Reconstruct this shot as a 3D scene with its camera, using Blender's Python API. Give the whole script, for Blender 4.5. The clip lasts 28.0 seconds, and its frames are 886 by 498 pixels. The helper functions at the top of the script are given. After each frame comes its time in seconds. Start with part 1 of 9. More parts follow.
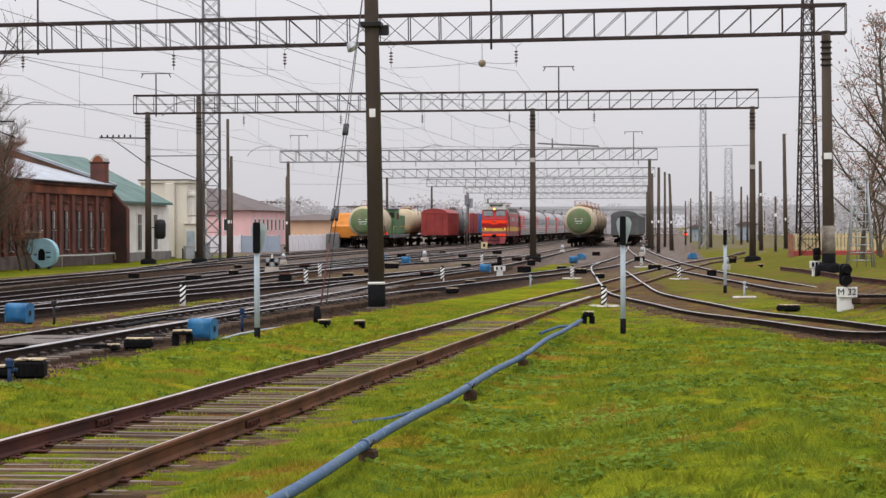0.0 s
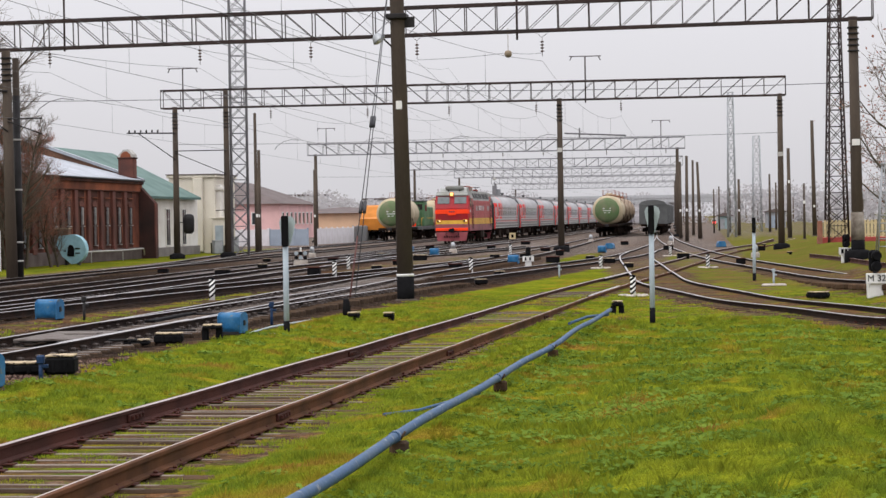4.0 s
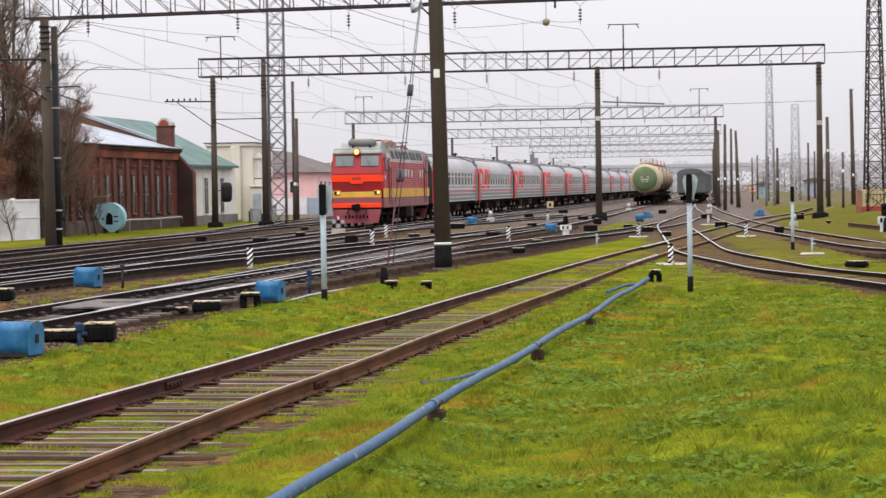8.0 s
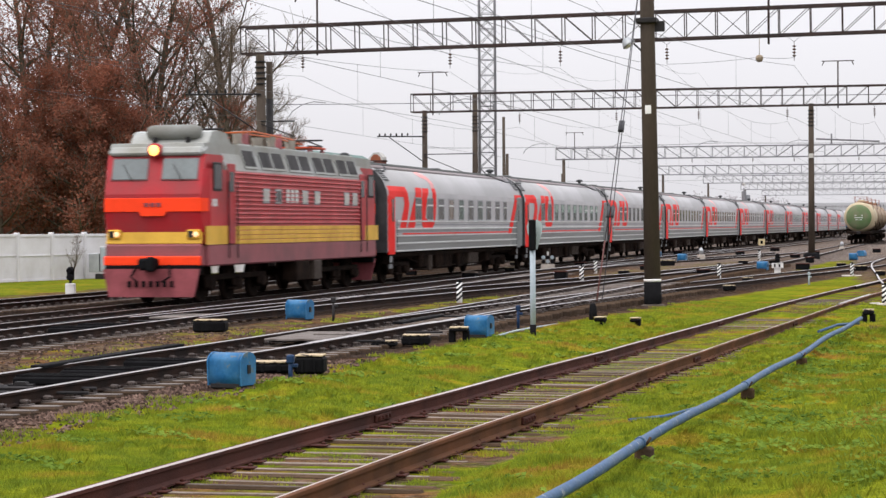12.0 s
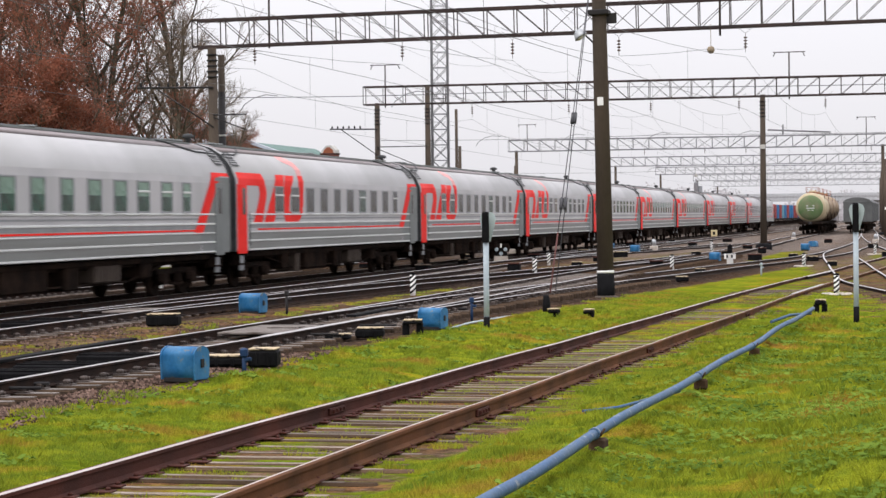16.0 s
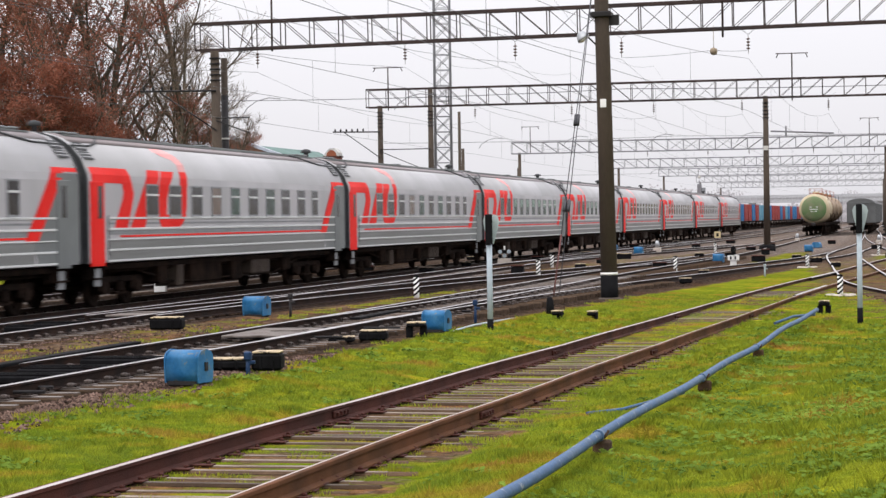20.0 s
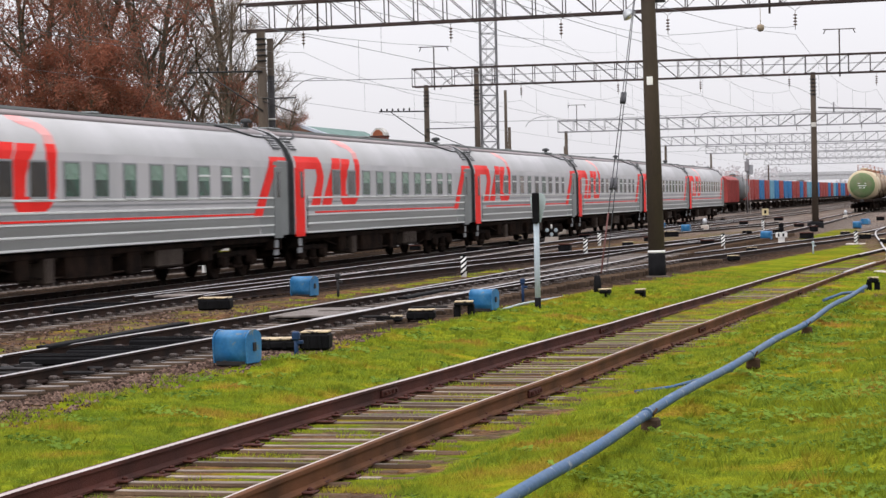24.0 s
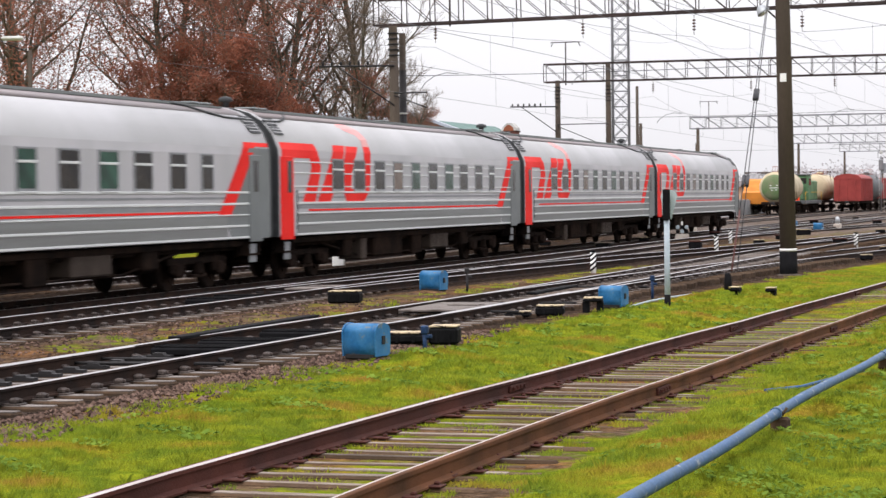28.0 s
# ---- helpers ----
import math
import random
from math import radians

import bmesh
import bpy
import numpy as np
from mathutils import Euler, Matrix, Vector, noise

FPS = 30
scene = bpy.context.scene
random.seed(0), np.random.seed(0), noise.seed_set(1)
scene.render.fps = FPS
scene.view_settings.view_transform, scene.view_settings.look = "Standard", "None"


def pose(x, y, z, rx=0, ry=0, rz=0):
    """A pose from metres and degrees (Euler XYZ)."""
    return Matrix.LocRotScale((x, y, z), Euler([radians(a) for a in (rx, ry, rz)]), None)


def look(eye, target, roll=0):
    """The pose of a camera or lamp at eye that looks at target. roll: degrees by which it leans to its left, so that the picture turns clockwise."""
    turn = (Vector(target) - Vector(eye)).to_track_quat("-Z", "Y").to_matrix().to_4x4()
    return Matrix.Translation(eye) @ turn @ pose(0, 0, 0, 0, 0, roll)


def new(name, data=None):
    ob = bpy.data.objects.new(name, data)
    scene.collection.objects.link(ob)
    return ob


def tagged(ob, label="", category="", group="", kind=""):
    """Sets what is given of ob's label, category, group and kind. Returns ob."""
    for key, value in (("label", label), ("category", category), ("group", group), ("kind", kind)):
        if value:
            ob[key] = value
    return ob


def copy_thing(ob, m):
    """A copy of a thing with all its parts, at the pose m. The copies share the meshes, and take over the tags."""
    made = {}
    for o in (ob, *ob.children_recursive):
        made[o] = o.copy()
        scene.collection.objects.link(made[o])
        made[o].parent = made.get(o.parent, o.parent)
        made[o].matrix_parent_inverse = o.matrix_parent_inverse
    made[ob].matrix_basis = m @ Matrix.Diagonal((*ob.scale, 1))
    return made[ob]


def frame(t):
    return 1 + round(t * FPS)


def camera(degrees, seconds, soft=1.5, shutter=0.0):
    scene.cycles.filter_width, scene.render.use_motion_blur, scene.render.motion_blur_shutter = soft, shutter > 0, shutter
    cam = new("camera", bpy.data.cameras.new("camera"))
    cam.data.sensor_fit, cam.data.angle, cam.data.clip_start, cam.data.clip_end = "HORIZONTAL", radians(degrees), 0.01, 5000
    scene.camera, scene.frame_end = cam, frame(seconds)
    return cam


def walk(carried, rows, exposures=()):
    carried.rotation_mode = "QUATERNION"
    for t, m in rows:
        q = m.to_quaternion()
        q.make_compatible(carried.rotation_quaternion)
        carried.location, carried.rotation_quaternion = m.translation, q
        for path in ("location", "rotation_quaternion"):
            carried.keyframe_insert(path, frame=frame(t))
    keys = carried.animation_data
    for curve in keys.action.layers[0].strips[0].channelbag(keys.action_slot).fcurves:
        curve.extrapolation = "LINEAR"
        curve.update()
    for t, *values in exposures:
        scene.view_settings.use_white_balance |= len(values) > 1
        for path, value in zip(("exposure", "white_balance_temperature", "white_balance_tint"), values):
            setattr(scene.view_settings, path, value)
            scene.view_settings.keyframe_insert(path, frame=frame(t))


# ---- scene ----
cam = camera(22.73, 28.0, soft=1.44, shutter=0.5)
EYE = 2.05
PATH = [  # seconds, turn to the left, tilt, roll in degrees
    (0, 5.996, -0.560, -0.21), (0.5, 6.030, -0.592, -0.60), (1, 5.992, -0.523, -0.52), (1.5, 6.180, -0.820, -0.47),
    (2, 6.425, -0.972, -0.61), (2.5, 6.458, -0.873, -0.77), (3, 6.702, -0.828, -0.90), (3.5, 6.725, -0.693, -0.91),
    (5.5, 6.836, -1.230, -1.04), (6, 6.931, -1.210, -1.04), (6.5, 6.936, -1.428, -1.15), (7, 7.137, -1.460, -0.99),
    (7.5, 7.272, -1.638, -1.06), (8, 7.724, -1.580, -0.88), (8.5, 8.518, -1.511, -0.93), (9, 9.500, -1.227, -0.94),
    (9.5, 10.570, -1.260, -0.95), (10, 11.574, -1.327, -0.42), (10.5, 11.960, -1.209, -0.21), (11, 12.677, -1.274, -0.17),
    (11.5, 13.159, -0.703, -0.36), (13.5, 12.960, -0.514, -0.41), (14, 12.666, -0.576, -0.48), (14.5, 12.322, -0.757, -0.52),
    (15, 12.189, -0.707, -0.56), (15.5, 12.033, -0.666, -0.51), (16, 11.941, -0.803, -0.64), (16.5, 11.744, -0.974, -0.66),
    (17, 11.865, -0.971, -0.65), (17.5, 11.883, -0.889, -0.79), (18, 11.797, -0.800, -0.76), (18.5, 11.977, -0.800, -0.85),
    (19, 12.112, -0.864, -0.86), (19.5, 12.101, -0.843, -0.82), (20, 12.029, -0.738, -0.84), (20.5, 12.265, -0.775, -0.84),
    (21, 12.379, -0.860, -0.78), (21.5, 12.557, -0.829, -0.89), (23.5, 13.075, -1.171, -1.10), (24, 13.262, -1.260, -1.22),
    (24.5, 13.620, -1.196, -1.16), (25, 14.030, -1.193, -1.18), (25.5, 14.283, -1.166, -1.04), (26, 14.901, -1.362, -0.95),
    (26.5, 15.337, -1.262, -1.02), (27, 15.516, -1.456, -1.02), (27.5, 16.095, -1.400, -1.01), (28, 16.631, -1.331, -0.67),
]
walk(cam, [(t, pose(0, 0, EYE, 90 + tilt, 0, turn) @ pose(0, 0, 0, 0, 0, lean)) for t, turn, tilt, lean in PATH],
     exposures=[(0, -0.15), (5, -0.12), (7.2, -0.08), (8, 0.1), (9, 0.13), (10, 0.11), (11, 0.09), (14, 0.15), (17, 0.15), (21, 0.16), (25.5, 0.13), (26.2, 0.16), (27, 0.28), (28, 0.3)])

# ---------------------------------------------------------------- sky and light: thin overcast
SUN_UP, SUN_ROUND = radians(42), radians(200)
world = bpy.data.worlds.new("world")
scene.world = world
world.use_nodes = True
wn, wl = world.node_tree.nodes, world.node_tree.links
sky = wn.new("ShaderNodeTexSky")
sky.sky_type = "NISHITA"
sky.sun_disc = False
sky.sun_elevation, sky.sun_rotation = SUN_UP, SUN_ROUND
sky.dust_density, sky.air_density, sky.ozone_density = 3.0, 1.0, 1.0
cloud = wn.new("ShaderNodeMix")
cloud.data_type = "RGBA"
cloud.inputs[0].default_value = 0.9
wl.new(sky.outputs[0], cloud.inputs[6])
# overcast sky: three times as bright overhead as at the skyline
where, part_z, rise = wn.new("ShaderNodeTexCoord"), wn.new("ShaderNodeSeparateXYZ"), wn.new("ShaderNodeMath")
rise.operation = "MULTIPLY_ADD"
rise.inputs[1].default_value, rise.inputs[2].default_value = 2.4, 1.0
wl.new(where.outputs["Generated"], part_z.inputs[0])
high = wn.new("ShaderNodeMath")
high.operation = "MAXIMUM"
high.inputs[1].default_value = 0.0
wl.new(part_z.outputs[2], high.inputs[0])
wl.new(high.outputs[0], rise.inputs[0])
grey = wn.new("ShaderNodeVectorMath")
grey.operation = "SCALE"
grey.inputs[0].default_value = (7.6, 7.45, 7.85)
wl.new(rise.outputs[0], grey.inputs["Scale"])
wl.new(grey.outputs[0], cloud.inputs[7])
bg = wn["Background"]
wl.new(cloud.outputs[2], bg.inputs[0])
bg.inputs[1].default_value = 0.1
sun = new("sun", bpy.data.lights.new("sun", "SUN"))
sun.data.energy, sun.data.angle, sun.data.color = 1.2, radians(16), (1.0, 0.96, 0.9)
sun.matrix_basis = look((0, 0, 60), (0.35 * 60, 0.55 * 60, 0))


# ---------------------------------------------------------------- materials
def mat(name, col, rough=0.8, metal=0.0, var=0.25, scale=3.0, fine=40.0, bump=0.2, tint=None, spec=0.2, rand=0.0, coord="Object", stretch=(1, 1, 1)):
    """A surface with broad stains, fine grain and a fine relief; tint: the colour towards which the stains go."""
    m = bpy.data.materials.new(name)
    m.use_nodes = True
    n, l = m.node_tree.nodes, m.node_tree.links
    b = n["Principled BSDF"]
    tc, mp = n.new("ShaderNodeTexCoord"), n.new("ShaderNodeMapping")
    mp.inputs["Scale"].default_value = stretch
    l.new(tc.outputs[coord], mp.inputs[0])
    big, small = n.new("ShaderNodeTexNoise"), n.new("ShaderNodeTexNoise")
    for tex, s, d in ((big, scale, 5), (small, fine, 4)):
        tex.inputs["Scale"].default_value, tex.inputs["Detail"].default_value = s, d
        l.new(mp.outputs[0], tex.inputs["Vector"])
    ramp = n.new("ShaderNodeValToRGB")
    ramp.color_ramp.elements[0].position, ramp.color_ramp.elements[1].position = 0.35, 0.68
    l.new(big.outputs[0], ramp.inputs[0])
    mix = n.new("ShaderNodeMix")
    mix.data_type = "RGBA"
    t = tint or tuple(c * (1 - var) for c in col)
    mix.inputs[6].default_value, mix.inputs[7].default_value = (*col, 1), (*t, 1)
    l.new(ramp.outputs[0], mix.inputs[0])
    hsv = n.new("ShaderNodeHueSaturation")
    l.new(mix.outputs[2], hsv.inputs["Color"])
    add = n.new("ShaderNodeMath")
    add.operation = "MULTIPLY_ADD"
    add.inputs[1].default_value, add.inputs[2].default_value = var * 1.2, 1 - var * 0.6
    l.new(small.outputs[0], add.inputs[0])
    last = add
    if rand:
        info, mul, plus = n.new("ShaderNodeObjectInfo"), n.new("ShaderNodeMath"), n.new("ShaderNodeMath")
        mul.operation, plus.operation = "MULTIPLY_ADD", "MULTIPLY"
        mul.inputs[1].default_value, mul.inputs[2].default_value = rand, 1 - rand / 2
        l.new(info.outputs["Random"], mul.inputs[0])
        l.new(mul.outputs[0], plus.inputs[0])
        l.new(add.outputs[0], plus.inputs[1])
        last = plus
    l.new(last.outputs[0], hsv.inputs["Value"])
    l.new(hsv.outputs[0], b.inputs["Base Color"])
    rr = n.new("ShaderNodeMath")
    rr.operation, rr.use_clamp = "MULTIPLY_ADD", True
    rr.inputs[1].default_value, rr.inputs[2].default_value = 0.3, rough - 0.15
    l.new(big.outputs[0], rr.inputs[0])
    l.new(rr.outputs[0], b.inputs["Roughness"])
    b.inputs["Metallic"].default_value = metal
    b.inputs["Specular IOR Level"].default_value = spec
    if bump:
        bp = n.new("ShaderNodeBump")
        bp.inputs["Strength"].default_value, bp.inputs["Distance"].default_value = bump, 0.02
        l.new(small.outputs[0], bp.inputs["Height"])
        l.new(bp.outputs[0], b.inputs["Normal"])
    return m


def chipped(m, col, scale, amount):
    """Lays flakes of another colour, where paint has come off, over a surface made by mat()."""
    n, l = m.node_tree.nodes, m.node_tree.links
    b = n["Principled BSDF"]
    src = b.inputs["Base Color"].links[0].from_socket
    tc, tex, cut, mix = n.new("ShaderNodeTexCoord"), n.new("ShaderNodeTexNoise"), n.new("ShaderNodeValToRGB"), n.new("ShaderNodeMix")
    tex.inputs["Scale"].default_value, tex.inputs["Detail"].default_value, tex.inputs["Roughness"].default_value = scale, 6, 0.65
    cut.color_ramp.elements[0].position, cut.color_ramp.elements[1].position = amount, amount + 0.05
    mix.data_type = "RGBA"
    mix.inputs[7].default_value = (*col, 1)
    l.new(tc.outputs["Object"], tex.inputs["Vector"])
    l.new(tex.outputs[0], cut.inputs[0])
    l.new(cut.outputs[0], mix.inputs[0])
    l.new(src, mix.inputs[6])
    l.new(mix.outputs[2], b.inputs["Base Color"])
    return m


def glow(name, col, power):
    m = bpy.data.materials.new(name)
    m.use_nodes = True
    b = m.node_tree.nodes["Principled BSDF"]
    b.inputs["Base Color"].default_value = (*col, 1)
    b.inputs["Emission Color"].default_value, b.inputs["Emission Strength"].default_value = (*col, 1), power
    return m


RUST = mat("rail_rust", (0.075, 0.025, 0.018), 0.75, 0.1, 0.4, 1.2, 60, 0.3, (0.04, 0.018, 0.015), spec=0.1)
TANRUST = mat("tan_rail_rust", (0.13, 0.055, 0.026), 0.8, 0.1, 0.4, 1.2, 60, 0.3, (0.06, 0.032, 0.018), spec=0.08)
RUSTHEAD = mat("dull_rail_head", (0.5, 0.44, 0.42), 0.4, 0.5, 0.25, 0.6, 90, 0.05, (0.36, 0.29, 0.26))
DARKRAIL = mat("dark_rail", (0.016, 0.012, 0.011), 0.8, 0.1, 0.45, 2.5, 60, 0.3, (0.04, 0.024, 0.018), spec=0.06)
STEEL = mat("rail_head", (0.47, 0.45, 0.45), 0.36, 0.8, 0.3, 1.2, 90, 0.05)
# head steel darkened in colour for the train's dark reflection in it
DIMSTEEL = mat("dimmed_rail_head", (0.26, 0.235, 0.225), 0.42, 0.7, 0.35, 0.9, 60, 0.05)
SLEEPER = mat("old_sleeper", (0.255, 0.215, 0.185), 0.9, 0, 0.5, 3, 30, 0.5, (0.12, 0.09, 0.07), spec=0.04, rand=0.8, stretch=(1, 5, 1))
OLDWOOD = mat("brown_old_wood", (0.09, 0.056, 0.034), 0.9, 0, 0.5, 3, 30, 0.5, (0.06, 0.042, 0.03), spec=0.04, rand=0.7)
SLEEPER_WET = mat("wet_sleeper", (0.23, 0.205, 0.19), 0.7, 0, 0.5, 3, 30, 0.4, (0.08, 0.066, 0.058), spec=0.05, rand=0.6, stretch=(1, 5, 1))
CONCRETE = mat("pole_concrete", (0.088, 0.068, 0.052), 0.9, 0, 0.3, 1.2, 25, 0.3, (0.055, 0.044, 0.036), stretch=(1, 1, 0.25))
PALE_CONC = mat("pale_concrete", (0.5, 0.49, 0.46), 0.85, 0, 0.25, 1.5, 30, 0.3)
PLINTH_CONC = mat("footing_concrete", (0.22, 0.2, 0.17), 0.85, 0, 0.3, 2, 30, 0.3)
BLACK = mat("black_paint", (0.01, 0.01, 0.011), 0.75, 0, 0.4, 4, 40, 0.15, spec=0.04)
IRON = mat("dark_iron", (0.035, 0.033, 0.034), 0.6, 0.3, 0.4, 2, 30, 0.15)
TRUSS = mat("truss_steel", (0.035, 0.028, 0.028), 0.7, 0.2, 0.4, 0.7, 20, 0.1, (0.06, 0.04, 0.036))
PALESTEEL = mat("pale_steel", (0.22, 0.22, 0.235), 0.6, 0.2, 0.25, 0.7, 20, 0.1)
GALV = mat("galvanised", (0.42, 0.44, 0.46), 0.5, 0.6, 0.25, 2, 30, 0.1)
WHITE = mat("white_paint", (0.78, 0.78, 0.76), 0.6, 0, 0.2, 2.5, 40, 0.15)
SLEEPER_DARK = mat("dirty_sleeper", (0.05, 0.036, 0.027), 0.9, 0, 0.5, 3, 30, 0.4, (0.09, 0.055, 0.032), spec=0.03, rand=0.6)
BLUE = chipped(mat("blue_paint", (0.015, 0.11, 0.26), 0.5, 0, 0.4, 3, 25, 0.15, (0.05, 0.17, 0.3)), (0.12, 0.15, 0.16), 5, 0.6)
PIPE = chipped(mat("pipe_blue", (0.04, 0.09, 0.18), 0.55, 0, 0.5, 2, 14, 0.2, (0.075, 0.115, 0.17), spec=0.1), (0.25, 0.27, 0.28), 9, 0.6)
GREYPOST = mat("grey_paint", (0.36, 0.42, 0.46), 0.5, 0.1, 0.2, 2, 30, 0.1)
PLANK = chipped(mat("lid_plank", (0.5, 0.4, 0.26), 0.8, 0, 0.4, 5, 40, 0.4), (0.05, 0.04, 0.034), 7, 0.53)
WIRE = mat("wire", (0.05, 0.05, 0.055), 0.5, 0.5, 0.2, 1, 10, 0)
GLASSY = mat("insulator", (0.1, 0.06, 0.045), 0.25, 0, 0.2, 8, 30, 0)


class Geo:
    """Collects vertices and faces for one mesh."""

    def __init__(self):
        self.v, self.f, self.k, self.s = [], [], [], []

    def face(self, ids, k=0, smooth=False):
        self.f.append(tuple(ids)), self.k.append(k), self.s.append(smooth)

    def box(self, c, s, rz=0.0, bev=0.0, k=0, tilt=0.0):
        h = [d / 2 for d in s]
        bev = min(bev, min(h) * 0.9)
        m = Matrix.Translation(c) @ Matrix.Rotation(rz, 4, "Z") @ Matrix.Rotation(tilt, 4, "X")
        base = len(self.v)
        if not bev:
            for z in (-1, 1):
                for x, y in ((-1, -1), (1, -1), (1, 1), (-1, 1)):
                    self.v.append(m @ Vector((x * h[0], y * h[1], z * h[2])))
            for q in ((3, 2, 1, 0), (4, 5, 6, 7), (0, 1, 5, 4), (1, 2, 6, 5), (2, 3, 7, 6), (3, 0, 4, 7)):
                self.face([base + i for i in q], k)
            return self
        ids = {}
        for sx in (-1, 1):
            for sy in (-1, 1):
                for sz in (-1, 1):
                    for a in range(3):
                        p = [sx, sy, sz]
                        q = Vector([p[i] * (h[i] - (0 if i == a else bev)) for i in range(3)])
                        ids[sx, sy, sz, a] = len(self.v)
                        self.v.append(m @ q)
        cen = Vector(c)

        def out(lst):
            p = [self.v[i] for i in lst]
            nrm = (p[1] - p[0]).cross(p[2] - p[0])
            mid = sum(p, Vector()) / len(p)
            self.face(lst if nrm.dot(mid - cen) > 0 else lst[::-1], k)

        def key(a, sa, b, sb, c2, sc, own):
            q = [0, 0, 0]
            q[a], q[b], q[c2] = sa, sb, sc
            return ids[q[0], q[1], q[2], own]
        for a in range(3):
            b, c2 = (a + 1) % 3, (a + 2) % 3
            for sa in (-1, 1):
                out([key(a, sa, b, x, c2, y, a) for x, y in ((-1, -1), (1, -1), (1, 1), (-1, 1))])
                for sb in (-1, 1):
                    out([key(a, sa, b, sb, c2, -1, a), key(a, sa, b, sb, c2, 1, a), key(a, sa, b, sb, c2, 1, b), key(a, sa, b, sb, c2, -1, b)])
        for sx in (-1, 1):
            for sy in (-1, 1):
                for sz in (-1, 1):
                    out([ids[sx, sy, sz, a] for a in range(3)])
        return self

    def tube(self, p, q, r, r2=None, n=8, k=0, caps=True, smooth=True):
        p, q = Vector(p), Vector(q)
        r2 = r if r2 is None else r2
        d = (q - p).normalized()
        a = d.orthogonal().normalized()
        b = d.cross(a)
        base = len(self.v)
        for c, rad in ((p, r), (q, r2)):
            for i in range(n):
                w = 2 * math.pi * i / n
                self.v.append(c + (a * math.cos(w) + b * math.sin(w)) * rad)
        for i in range(n):
            j = (i + 1) % n
            self.face((base + i, base + j, base + n + j, base + n + i), k, smooth)
        if caps:
            self.face([base + i for i in range(n)][::-1], k)
            self.face([base + n + i for i in range(n)], k)
        return self

    def path(self, pts, r, n=6, k=0):
        pts = [Vector(p) for p in pts]
        base = len(self.v)
        for i, p in enumerate(pts):
            d = (pts[min(i + 1, len(pts) - 1)] - pts[max(i - 1, 0)]).normalized()
            side = d.cross(Vector((0, 0, 1)))
            side = side.normalized() if side.length > 1e-4 else Vector((1, 0, 0))
            up = side.cross(d)
            rad = r[i] if isinstance(r, (list, tuple)) else r
            for j in range(n):
                w = 2 * math.pi * j / n
                self.v.append(p + (side * math.cos(w) + up * math.sin(w)) * rad)
        for i in range(len(pts) - 1):
            for j in range(n):
                a, b = base + i * n + j, base + i * n + (j + 1) % n
                self.face((a, b, b + n, a + n), k, True)
        self.face([base + j for j in range(n)][::-1], k)
        self.face([base + (len(pts) - 1) * n + j for j in range(n)], k)
        return self

    def sweep(self, prof, pts, closed=True, ks=None, smooth=False, caps=True):
        """Profile of (across, up) carried along a path of points; across points to the right of the way."""
        pts = [Vector(p) for p in pts]
        base, n = len(self.v), len(prof)
        for i, p in enumerate(pts):
            d = pts[min(i + 1, len(pts) - 1)] - pts[max(i - 1, 0)]
            d.z = 0
            d.normalize()
            side = Vector((d.y, -d.x, 0))
            for x, z in prof:
                self.v.append(p + side * x + Vector((0, 0, z)))
        m = n if closed else n - 1
        for i in range(len(pts) - 1):
            for j in range(m):
                a, b = base + i * n + j, base + i * n + (j + 1) % n
                self.face((a, b, b + n, a + n), ks[j] if ks else 0, smooth)
        if closed and caps:
            self.face([base + j for j in range(n)][::-1], 0)
            self.face([base + (len(pts) - 1) * n + j for j in range(n)], 0)
        return self

    def plate(self, pts, o, u, w, thick, k=0):
        """A flat outline of (a, b) points, at o + a u + b w, as thick as given along u x w."""
        o, u, w = Vector(o), Vector(u), Vector(w)
        nrm = u.cross(w).normalized() * thick
        base, n = len(self.v), len(pts)
        for s in (0, 1):
            for a, b in pts:
                self.v.append(o + u * a + w * b + nrm * s)
        self.face([base + i for i in range(n)][::-1], k)
        self.face([base + n + i for i in range(n)], k)
        for i in range(n):
            j = (i + 1) % n
            self.face((base + i, base + j, base + n + j, base + n + i), k)
        return self

    def lathe(self, prof, c=(0, 0, 0), n=16, k=0, axis="Z"):
        base = len(self.v)
        c = Vector(c)
        for r, z in prof:
            for i in range(n):
                w = 2 * math.pi * i / n
                x, y = r * math.cos(w), r * math.sin(w)
                self.v.append(c + (Vector((x, y, z)) if axis == "Z" else Vector((z, x, y)) if axis == "X" else Vector((y, z, x))))
        for s in range(len(prof) - 1):
            for i in range(n):
                a, b = base + s * n + i, base + s * n + (i + 1) % n
                self.face((a, b, b + n, a + n), k, True)
        self.face([base + i for i in range(n)][::-1], k)
        self.face([base + (len(prof) - 1) * n + i for i in range(n)], k)
        return self

    def data(self, name, *mats):
        me = bpy.data.meshes.new(name)
        me.from_pydata([tuple(p) for p in self.v], [], self.f)
        for m in mats:
            me.materials.append(m)
        me.polygons.foreach_set("material_index", self.k)
        me.polygons.foreach_set("use_smooth", self.s)
        me.update()
        return me


def part(name, geo, mats, parent, label="", at=None):
    """Links a mesh as one object under a thing or a part."""
    if isinstance(geo, Geo):
        geo = geo.data(name, *(mats if isinstance(mats, (list, tuple)) else (mats,)))
    ob = new(name, geo)
    ob.parent = parent
    if at is not None:
        ob.matrix_basis = at
    return tagged(ob, label)


def thing(name, label, category, at=None, group="", kind=""):
    ob = tagged(new(name), label, category, group, kind)
    ob.empty_display_size = 0.2
    if at is not None:
        ob.matrix_basis = at
    return ob


